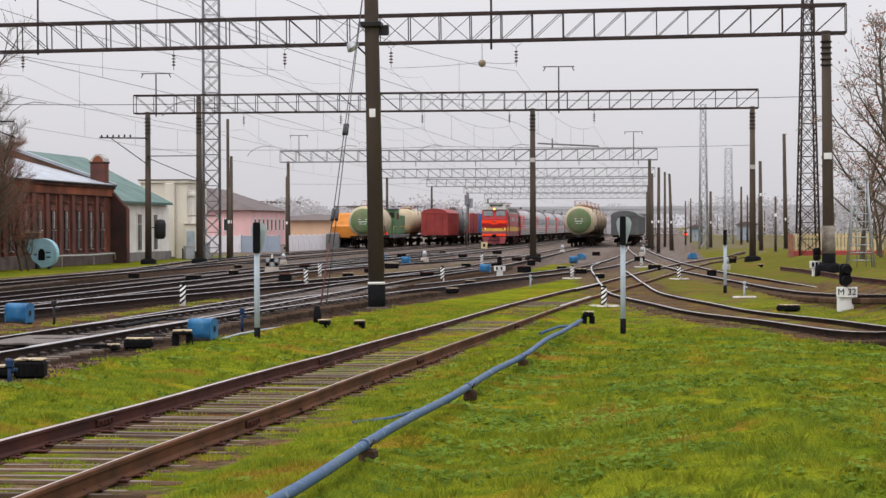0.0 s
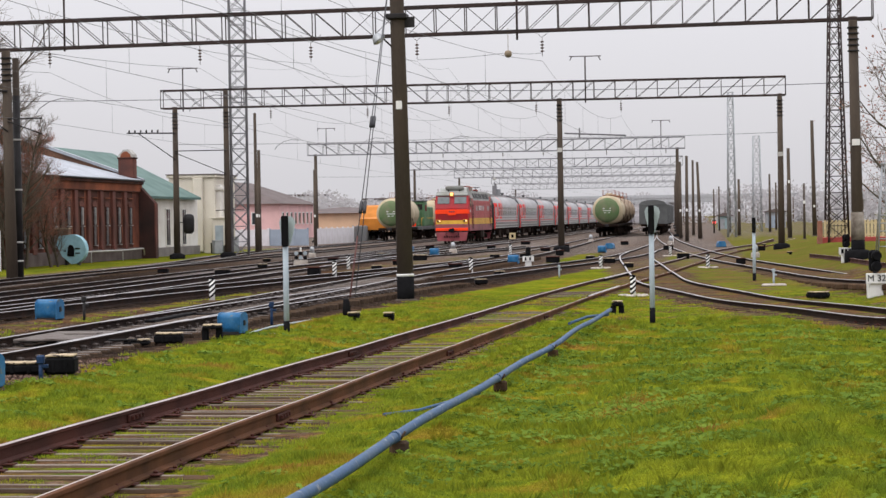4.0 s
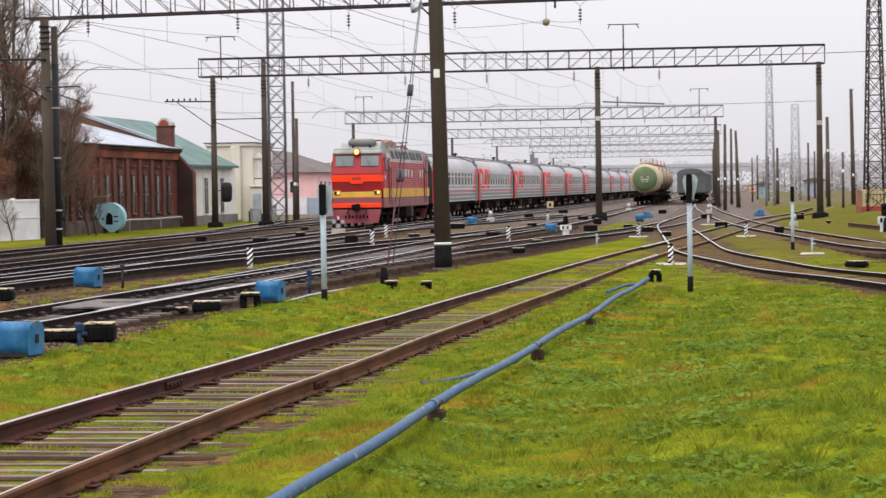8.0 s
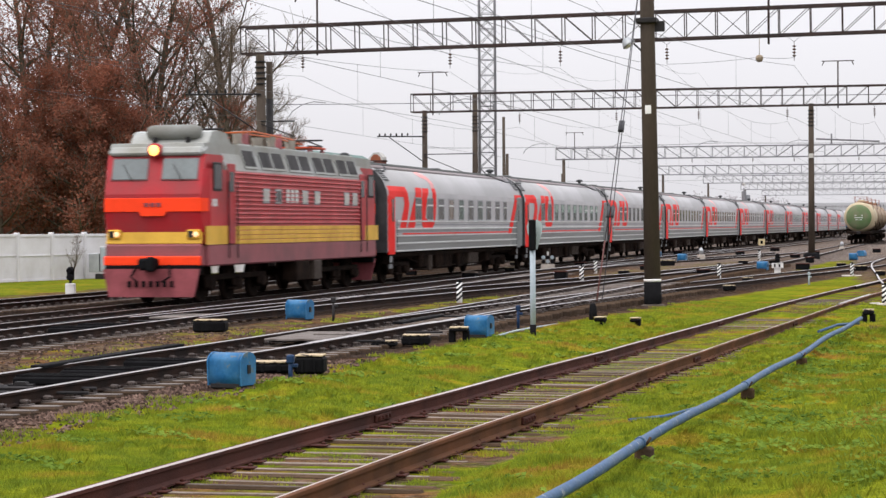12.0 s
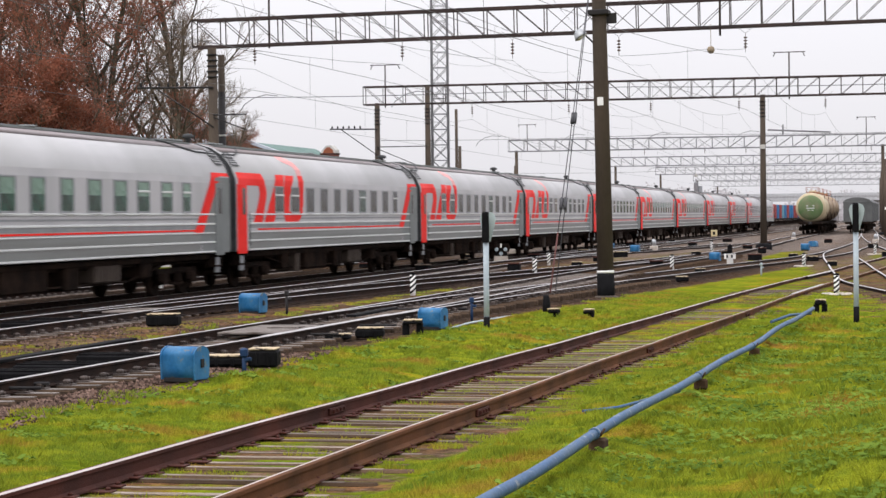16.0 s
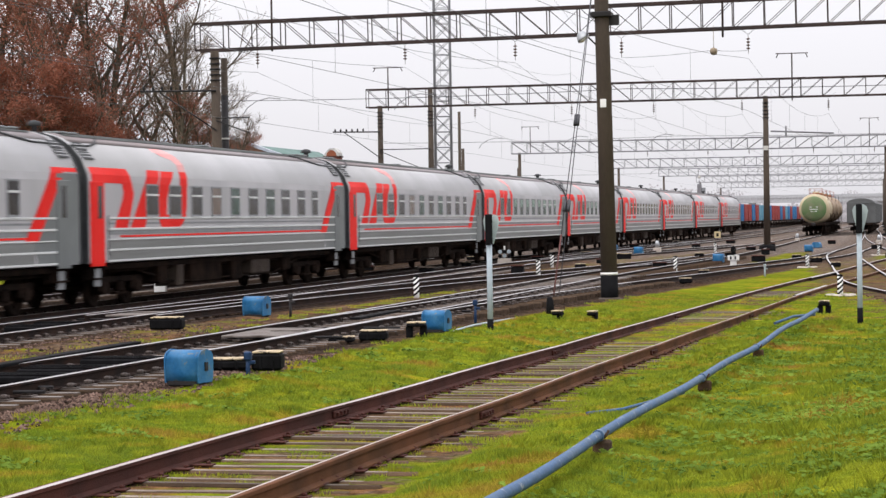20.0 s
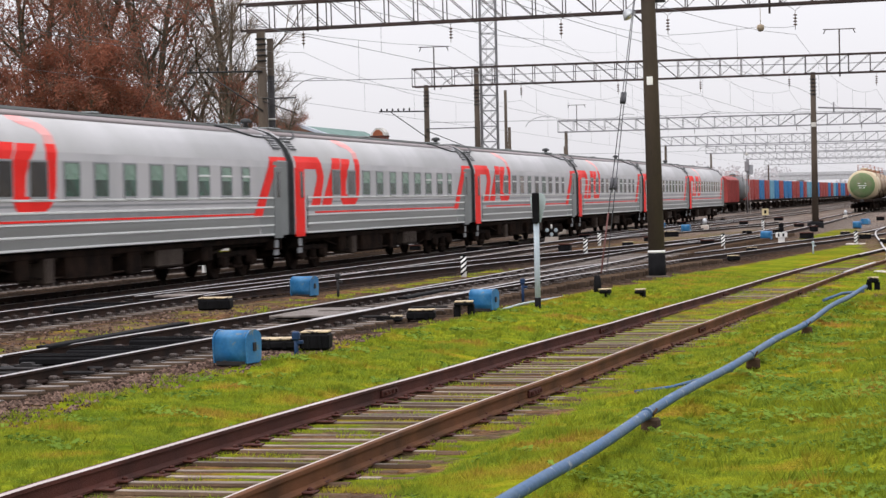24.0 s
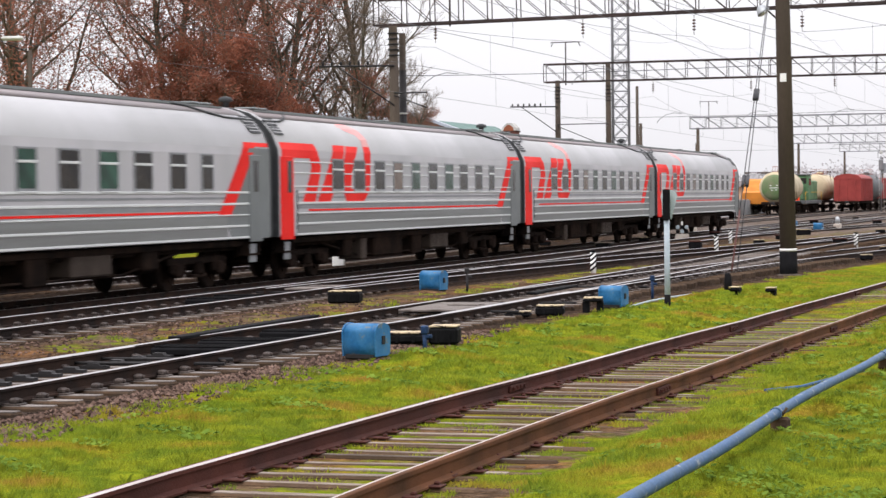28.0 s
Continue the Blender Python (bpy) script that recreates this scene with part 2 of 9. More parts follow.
def lone(name, geo, mats, label, category, at=None, group="", kind=""):
    ob = part(name, geo, mats, None, "", at)
    return tagged(ob, label, category, group, kind)


# ---------------------------------------------------------------- lie of the land and the tracks
LEVEL = [(-400, -0.1), (-26, 0.0), (-21, 0.0), (-16.9, 0.16), (-11.4, 0.19), (-5, 0.17), (0, 0.19), (4, 0.22), (7, 0.55), (12, 0.65), (400, 0.65)]


def rail_z(x, y):
    """Height of the rail heads: the yard rises a little towards its near side, the near tracks dip away, and all is level far off."""
    y = np.asarray(y, float)
    z = np.interp(x, [a for a, _ in LEVEL], [b for _, b in LEVEL])
    z = z - 0.2 * np.interp(x, [-10, -6.5, 4.5, 7], [0, 1, 1, 0]) * np.clip((y - 14) / 22, 0, 1)
    return z * np.clip((230 - y) / 110, 0, 1)


def curve(knots, step=1.5):
    """Smooth run of (x, y) points through the knots, which are ordered by y."""
    k = np.array(knots, float)
    s = np.arange(k[0, 1], k[-1, 1] + 0.01, step)
    slope = np.gradient(k[:, 0], k[:, 1])
    out = []
    for y in s:
        i = min(max(np.searchsorted(k[:, 1], y) - 1, 0), len(k) - 2)
        h = k[i + 1, 1] - k[i, 1]
        t = (y - k[i, 1]) / h
        x = ((2 * t ** 3 - 3 * t ** 2 + 1) * k[i, 0] + (t ** 3 - 2 * t ** 2 + t) * h * slope[i]
             + (3 * t ** 2 - 2 * t ** 3) * k[i + 1, 0] + (t ** 3 - t ** 2) * h * slope[i + 1])
        out.append((x, y))
    return out


TRACKS = {  # name: knots of the centre line, first and last y with single sleepers, dirty ballast or grass
    "main": ([(-21, 8), (-21, 60), (-21, 150), (-20.97, 185), (-20.72, 205), (-20.45, 230), (-20.3, 252), (-20.1, 285), (-19.9, 330), (-19.4, 700)], 40, 120, "ballast"),
    "outer": ([(-26.3, 8), (-26.3, 100), (-26.6, 200), (-26.8, 300), (-26.8, 700)], 50, 90, "ballast"),
    "second": ([(-16.6, 8), (-16.65, 60), (-16.6, 120), (-16.4, 200), (-16.2, 300), (-16.2, 600)], 25, 90, "ballast"),
    "third": ([(-11.4, 8), (-11.38, 20), (-11.2, 27), (-10.92, 34), (-10.72, 41), (-10.62, 48), (-10.55, 57), (-10.4, 72), (-10.1, 84), (-9.6, 100), (-9.35, 114), (-9.4, 145), (-9.75, 185), (-9.9, 225), (-9.9, 300), (-9.9, 600)], 14, 75, "ballast"),
    "turnout": ([(-10.72, 41), (-10.45, 45.5), (-10.05, 51.5), (-9.62, 58), (-9.15, 65), (-8.55, 72), (-7.85, 80), (-6.95, 91), (-5.2, 106), (-4.2, 116), (-3.6, 130), (-3.2, 150), (-3.8, 220), (-5.4, 300), (-5.4, 600)], 43, 70, "ballast"),
    "cross": ([(-16.36, 44), (-16.3, 45), (-15.6, 53), (-14.5, 63), (-13.0, 74), (-11.6, 84), (-10.3, 96), (-9.6, 106)], 0, 0, "ballast"),
    "near": ([(-5.45, 4), (-5.42, 13), (-5.35, 20), (-5.19, 25), (-5.1, 30), (-4.85, 37), (-4.3, 46.8), (-3.67, 58.8), (-3.03, 68.6), (-2.1, 80.4), (-1.2, 94), (-0.5, 103.5), (0.25, 114), (1.1, 125), (2.9, 141), (6, 165)], 6, 75, "grass"),
    "right": ([(7.0, 36), (4.1, 43.2), (2.6, 49), (1.4, 53), (0.1, 60.5), (-1.0, 67.5), (-1.85, 80), (-2.55, 94), (-3.2, 107), (-3.6, 118.5), (-3.55, 130)], 36, 70, "dirt"),
    "far_right": ([(7.2, 49), (5.5, 58.6), (3.9, 74.8), (2.6, 88), (1.3, 101.5), (0.2, 117), (-0.6, 131), (-1.5, 150), (-2.5, 175), (-3.4, 205), (-4.2, 240)], 50, 85, "dirt"),
    "stub": ([(7.8, 50), (7.0, 66), (6.6, 75), (6.3, 85.3), (5.6, 102.7)], 0, 0, "grass"),
    "crossover": ([(-16.8, 92), (-16.2, 104), (-14, 122), (-12.2, 140), (-11.4, 152)], 0, 0, "ballast"),
    "ladder": ([(-21, 118), (-20.4, 130), (-18.8, 150), (-17.2, 168), (-16.5, 182)], 0, 0, "ballast"),
    "back": ([(-31, 150), (-31.2, 200), (-31.4, 300), (-31.4, 600)], 0, 0, "ballast"),
    "link": ([(-26.3, 95), (-26.8, 108), (-28.8, 128), (-30.5, 144), (-31, 158)], 0, 0, "ballast"),
}
LINES = {n: curve(k[0], 1.0 if k[0][0][1] < 60 else 2.0) for n, k in TRACKS.items()}


def x_at(name, y):
    p = LINES[name]
    return float(np.interp(y, [b for _, b in p], [a for a, _ in p]))


def spread(x, y, names, skip=False):
    """Distance of the places (x, y) to the nearest of the named centre lines, across the tracks."""
    best = np.full(np.shape(x), 99.0)
    for name in names:
        p = np.array(LINES[name])
        d = np.abs(x - np.interp(y, p[:, 1], p[:, 0]))
        d = np.where((y < p[0, 1] - 2) | (y > p[-1, 1] + 2), 99.0, d)
        best = np.minimum(best, d)
    return best


def ripple(x, y, s, seed=0.0):
    """Soft uneven ground, -1 to 1."""
    return (np.sin(x * s * 1.7 + seed + np.sin(y * s * 1.1)) + np.sin(y * s * 1.3 - seed + 1.7 * np.sin(x * s * 0.7 + 2)) + np.sin((x + y) * s * 2.3 + 3 * seed)) / 3


BALLASTED = [n for n, k in TRACKS.items() if k[3] == "ballast"]
LOADED = ["main", "outer", "second", "third", "turnout", "cross"]
DIRTY = [n for n, k in TRACKS.items() if k[3] == "dirt"]
GRASSY = [n for n, k in TRACKS.items() if k[3] == "grass"]


def lift(x, y):
    """How far the ballast has crept up round the rails away from the near end of the yard."""
    x, y = np.asarray(x, float), np.asarray(y, float)
    high = np.where(x > -13.3, np.clip((y - 40) / 14, 0, 1), np.clip((y - 72) / 20, 0, 1)) * 0.078
    return high * (1 - np.clip((spread(x, y, BALLASTED + DIRTY + GRASSY) - 1.15) / 0.6, 0, 1))


def land(x, y):
    """Height of the ground."""
    x, y = np.asarray(x, float), np.asarray(y, float)
    z = rail_z(x, y) - 0.178
    d = spread(x, y, BALLASTED + DIRTY + GRASSY)
    off = np.minimum(np.clip((d - 1.35) / 0.8, 0, 1), np.clip((spread(x, y, BALLASTED) - 1.6) / 0.7, 0, 1))
    z = z - np.clip((spread(x, y, BALLASTED) < 1.5) * 1.0, 0, 1) * 0.004
    z = z - (0.012 + 0.022 * np.clip((64 - y) / 15, 0, 1)) * (1 - np.clip((spread(x, y, BALLASTED) - 1.3) / 0.5, 0, 1)) * np.clip((120 - y) / 30, 0, 1)
    z = z - 0.014 * (1 - np.clip((spread(x, y, ['near']) - 1.25) / 0.4, 0, 1)) * np.clip((40 - y) / 5, 0, 1)
    near = np.clip((75 - y) / 30, 0, 1)
    z = z + off * (0.033 + 0.055 * ripple(x, y, 0.9) * near + 0.03 * ripple(x, y, 2.6, 1) * near)
    # grassy rise on the near side
    rise = np.clip((x + 2.2) / 3.0, 0, 1) * np.clip((38 - y) / 16, 0, 1)
    z = z + off * rise * (0.26 + 0.14 * ripple(x, y, 0.55, 2))
    z = z + off * rise * (0.085 * ripple(x, y, 2.6, 4) + 0.045 * ripple(x, y, 4.7, 8))
    z = z + off * rise * np.clip((x + 1.6) / 1.2, 0, 1) * (0.14 * np.exp(-((y - 17.2 - 0.5 * x) / 2.2) ** 2) - 0.13 * np.exp(-((y - 23.5 - 0.4 * x) / 2.4) ** 2))
    hollow = np.exp(-((x + 1.7) / 0.7) ** 2) * np.clip((30 - y) / 8, 0, 1)
    z = z - off * hollow * 0.02 + off * 0.045 * np.exp(-((x + 2.5) / 0.45) ** 2) * np.clip((46 - y) / 4, 0, 1)
    z = z + lift(x, y)
    return np.where(y < 9, np.maximum(z, 0.3), z)


def soil(x, y):
    """How bare the ground is: 1 for ballast, 0 for grass."""
    b = spread(x, y, BALLASTED)
    s = 1 - np.clip((b - 1.5) / 1.1, 0, 1)
    between = ((x > -30.5) & (x < -9.3) & (y < 170)).astype(float) * 0.62
    s = np.maximum(s, between)
    s = np.maximum(s, ((x > -28.5) & (x < -17.8) & (y < 150)).astype(float))
    d = spread(x, y, DIRTY)
    s = np.maximum(s, (1 - np.clip((d - 1.3) / 1.2, 0, 1)) * 0.62)
    s = np.maximum(s, 0.42 * ((x > -1.5) & (y > 50) & (y < 95) & (spread(x, y, ["far_right"]) < 4) & (x < 3.5)))
    g = spread(x, y, ["near"])
    s = np.maximum(s, (1 - np.clip((g - 0.9) / 0.9, 0, 1)) * np.interp(y, [24, 40], [0.53, 0.48]))
    right = x - np.interp(y, [b for _, b in LINES["near"]], [a for a, _ in LINES["near"]])
    s = np.maximum(s, 0.58 * np.exp(-((right - 1.25) / 0.5) ** 2) * np.clip((32 - y) / 8, 0, 1))
    s = np.where((y > 135) & (x > -80) & (x < 2) & ((x > -29.5) | (y > 165)), np.maximum(s, 1.2), s)
    s = np.maximum(s, np.clip((y - 150) / 60, 0, 1) * np.where(x < 60, 0.52, 0.0))
    s = np.maximum(s, 0.44 * ((x > -2) & (x < 5.5) & (y > 47) & (y < 62)))
    return s


def make_ground():
    def axis(a, b, step, lo, hi):
        left, right, d = [a], [b], step
        while left[-1] > lo:
            d *= 1.35
            left.append(left[-1] - d)
        d = step
        while right[-1] < hi:
            d *= 1.35
            right.append(right[-1] + d)
        return np.array(left[:0:-1] + list(np.arange(a, b, step)) + right)
    xs, ys = axis(-28, 9, 0.22, -2500, 2500), axis(9, 82, 0.24, -300, 4500)
    gx, gy = np.meshgrid(xs, ys)
    z = land(gx, gy)
    v = np.stack([gx, gy, z], -1).reshape(-1, 3)
    nx, ny = len(xs), len(ys)
    i = (np.arange(ny - 1)[:, None] * nx + np.arange(nx - 1)[None]).ravel()
    f = np.stack([i, i + 1, i + 1 + nx, i + nx], 1)
    me = bpy.data.meshes.new("ground")
    me.from_pydata(v.tolist(), [], f.tolist())
    a = me.attributes.new("bare", "FLOAT", "POINT")
    a.data.foreach_set("value", soil(gx, gy).ravel().astype(np.float32))
    a = me.attributes.new("worn", "FLOAT", "POINT")    # thinner, browner grass up the yard
    dry = 0.85 * np.clip((gy - 48) / 30, 0, 1) * np.clip((gx + 3.5) / 2.5 + (gy - 78) / 25, 0.15, 1)
    a.data.foreach_set("value", np.where((gx < -12.2) & (gx > -27.5) & (gy > 34), np.maximum(dry, 0.65), np.where(gx < -27.5, 0.2, dry)).ravel().astype(np.float32))
    a = me.attributes.new("far", "FLOAT", "POINT")     # ballast paling up the yard, haze put into its colour
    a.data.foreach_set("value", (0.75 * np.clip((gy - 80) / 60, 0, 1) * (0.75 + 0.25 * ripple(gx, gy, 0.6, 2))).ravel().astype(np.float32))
    a = me.attributes.new("oily", "FLOAT", "POINT")    # oil-black ballast in and beside the used tracks
    oil = np.maximum(1 - np.clip((spread(gx, gy, LOADED) - 1.3) / 1.3, 0, 1), 0.85 * (gx < -17.6) * (gx > -29))
    tar = np.clip((gx + 28.5) / 0.8, 0, 1) * np.clip((-18.2 - gx) / 0.8, 0, 1) * np.interp(gy, [80, 140], [0.85, 0.0])
    # the oil black fades up the yard too, as painted haze
    a.data.foreach_set("value", (oil * np.interp(gy, [75, 130], [0.92, 0.25])).ravel().astype(np.float32))
    a = me.attributes.new("tarred", "FLOAT", "POINT")  # dark gravel round the main line, with the train's shade painted in
    a.data.foreach_set("value", (tar * (0.85 + 0.15 * ripple(gx, gy, 1.9, 5))).ravel().astype(np.float32))
    me.polygons.foreach_set("use_smooth", [True] * len(f))
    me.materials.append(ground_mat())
    ob = new("ground", me)
    tagged(ob, "wet short green grass with bare brown ballast round the tracks", "ground", kind="structure")


GRASS = [(0.3, (0.195, 0.118, 0.022)), (0.39, (0.19, 0.163, 0.015)), (0.46, (0.145, 0.17, 0.011)), (0.53, (0.093, 0.13, 0.011)), (0.61, (0.175, 0.195, 0.013)), (0.72, (0.102, 0.138, 0.012))]


def ground_mat():
    m = bpy.data.materials.new("grass_and_ballast")
    m.use_nodes = True
    n, l = m.node_tree.nodes, m.node_tree.links
    b = n["Principled BSDF"]
    pos = n.new("ShaderNodeNewGeometry")

    def noise_at(s, d=5, rough=0.55):
        t = n.new("ShaderNodeTexNoise")
        t.inputs["Scale"].default_value, t.inputs["Detail"].default_value, t.inputs["Roughness"].default_value = s, d, rough
        l.new(pos.outputs["Position"], t.inputs["Vector"])
        return t

    def ramp(src, stops):
        r = n.new("ShaderNodeValToRGB")
        while len(r.color_ramp.elements) < len(stops):
            r.color_ramp.elements.new(0.5)
        for e, (p, c) in zip(r.color_ramp.elements, stops):
            e.position, e.color = p, (*c, 1)
        l.new(src, r.inputs[0])
        return r

    def blend(fac, a, c):
        x = n.new("ShaderNodeMix")
        x.data_type = "RGBA"
        l.new(fac, x.inputs[0])
        l.new(a, x.inputs[6])
        l.new(c, x.inputs[7])
        return x
    grass = ramp(noise_at(0.8, 3).outputs[0], GRASS)
    fine = ramp(noise_at(4.5, 8, 0.7).outputs[0], [(0.3, (0.55, 0.58, 0.55)), (0.5, (1.0, 1.0, 1.0)), (0.7, (1.4, 1.32, 1.25))])
    mul = n.new("ShaderNodeMix")
    mul.data_type, mul.blend_type = "RGBA", "MULTIPLY"
    mul.inputs[0].default_value = 0.85
    l.new(grass.outputs[0], mul.inputs[6])
    l.new(fine.outputs[0], mul.inputs[7])
    sward = n.new("ShaderNodeMix")
    sward.data_type, sward.blend_type = "RGBA", "MULTIPLY"
    sward.inputs[0].default_value = 0.8
    l.new(mul.outputs[2], sward.inputs[6])
    l.new(ramp(noise_at(0.26, 3, 0.5).outputs[0], [(0.36, (0.72, 0.8, 0.68)), (0.5, (1.05, 1.05, 1.03)), (0.64, (1.34, 1.24, 1.05))]).outputs[0], sward.inputs[7])
    mul = sward
    dull = ramp(noise_at(0.35, 5).outputs[0], [(0.36, (0.16, 0.1, 0.04)), (0.5, (0.105, 0.11, 0.022)), (0.64, (0.14, 0.125, 0.03))])
    worn = n.new("ShaderNodeAttribute")
    worn.attribute_name = "worn"
    mul = blend(worn.outputs["Fac"], mul.outputs[2], dull.outputs[0])
    stone_tex = n.new("ShaderNodeTexVoronoi")
    stone_tex.inputs["Scale"].default_value = 16
    l.new(pos.outputs["Position"], stone_tex.inputs["Vector"])
    bw = n.new("ShaderNodeRGBToBW")
    l.new(stone_tex.outputs["Color"], bw.inputs[0])
    stone = ramp(bw.outputs[0], [(0.15, (0.014, 0.012, 0.011)), (0.5, (0.045, 0.038, 0.035)), (0.9, (0.15, 0.125, 0.115))])
    rusty = ramp(noise_at(0.5, 5).outputs[0], [(0.35, (0.17, 0.085, 0.035)), (0.5, (0.1, 0.062, 0.036)), (0.65, (0.15, 0.1, 0.06))])
    # pale stones that bring the haze into the far ballast
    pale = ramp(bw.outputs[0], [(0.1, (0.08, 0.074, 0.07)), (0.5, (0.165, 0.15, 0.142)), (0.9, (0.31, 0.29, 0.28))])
    haze_fac = n.new("ShaderNodeAttribute")
    haze_fac.attribute_name = "far"
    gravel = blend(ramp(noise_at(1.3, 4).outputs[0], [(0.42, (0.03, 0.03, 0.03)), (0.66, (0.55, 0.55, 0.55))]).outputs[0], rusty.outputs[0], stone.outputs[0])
    gravel = blend(haze_fac.outputs["Fac"], gravel.outputs[2], pale.outputs[0])
    oily = n.new("ShaderNodeAttribute")
    oily.attribute_name = "oily"
    black = ramp(bw.outputs[0], [(0.1, (0.007, 0.006, 0.006)), (0.5, (0.021, 0.016, 0.014)), (0.9, (0.062, 0.048, 0.042))])
    gravel = blend(oily.outputs["Fac"], gravel.outputs[2], black.outputs[0])
    litter = ramp(noise_at(5.5, 7, 0.75).outputs[0], [(0.36, (0.35, 0.36, 0.38)), (0.5, (0.95, 0.95, 0.95)), (0.66, (2.1, 1.9, 1.75))])
    mixed = n.new("ShaderNodeMix")
    mixed.data_type, mixed.blend_type = "RGBA", "MULTIPLY"
    mixed.inputs[0].default_value = 0.8
    l.new(gravel.outputs[2], mixed.inputs[6])
    l.new(litter.outputs[0], mixed.inputs[7])
    gravel = mixed
    tarred = n.new("ShaderNodeAttribute")
    tarred.attribute_name = "tarred"
    # near-black colour: dark gravel plus the shade beneath the train
    shaded_black = ramp(bw.outputs[0], [(0.1, (0.004, 0.0034, 0.0032)), (0.5, (0.009, 0.007, 0.006)), (0.9, (0.03, 0.022, 0.018))])
    gravel = blend(tarred.outputs["Fac"], gravel.outputs[2], shaded_black.outputs[0])
    att = n.new("ShaderNodeAttribute")
    att.attribute_name = "bare"
    brk = n.new("ShaderNodeMath")
    brk.operation = "MULTIPLY_ADD"
    brk.inputs[1].default_value, brk.inputs[2].default_value = 1.4, -0.7
    l.new(noise_at(0.9, 7, 0.65).outputs[0], brk.inputs[0])
    add = n.new("ShaderNodeMath")
    add.operation = "ADD"
    l.new(att.outputs["Fac"], add.inputs[0])
    l.new(brk.outputs[0], add.inputs[1])
    cut = ramp(add.outputs[0], [(0.42, (0, 0, 0)), (0.6, (1, 1, 1))])
    col = blend(cut.outputs[0], mul.outputs[2], gravel.outputs[2])
    l.new(col.outputs[2], b.inputs["Base Color"])
    b.inputs["Roughness"].default_value = 0.85
    b.inputs["Specular IOR Level"].default_value = 0.0
    bp = n.new("ShaderNodeBump")
    bp.inputs["Strength"].default_value, bp.inputs["Distance"].default_value = 0.8, 0.06
    hh = n.new("ShaderNodeMath")
    hh.operation = "ADD"
    l.new(noise_at(22, 4).outputs[0], hh.inputs[0])
    l.new(stone_tex.outputs["Distance"], hh.inputs[1])
    l.new(hh.outputs[0], bp.inputs["Height"])
    l.new(bp.outputs[0], b.inputs["Normal"])
    return m


RAIL = [(-0.06, -0.165), (-0.06, -0.15), (-0.012, -0.13), (-0.012, -0.045), (-0.036, -0.035), (-0.036, -0.006), (-0.028, 0.0),
        (-0.004, 0.001), (0.028, 0.0), (0.036, -0.006), (0.036, -0.035), (0.012, -0.045), (0.012, -0.13), (0.06, -0.15), (0.06, -0.165)]
RAIL_K = [0, 0, 0, 0, 0, 1, 1, 1, 1, 0, 0, 0, 0, 0, 0]


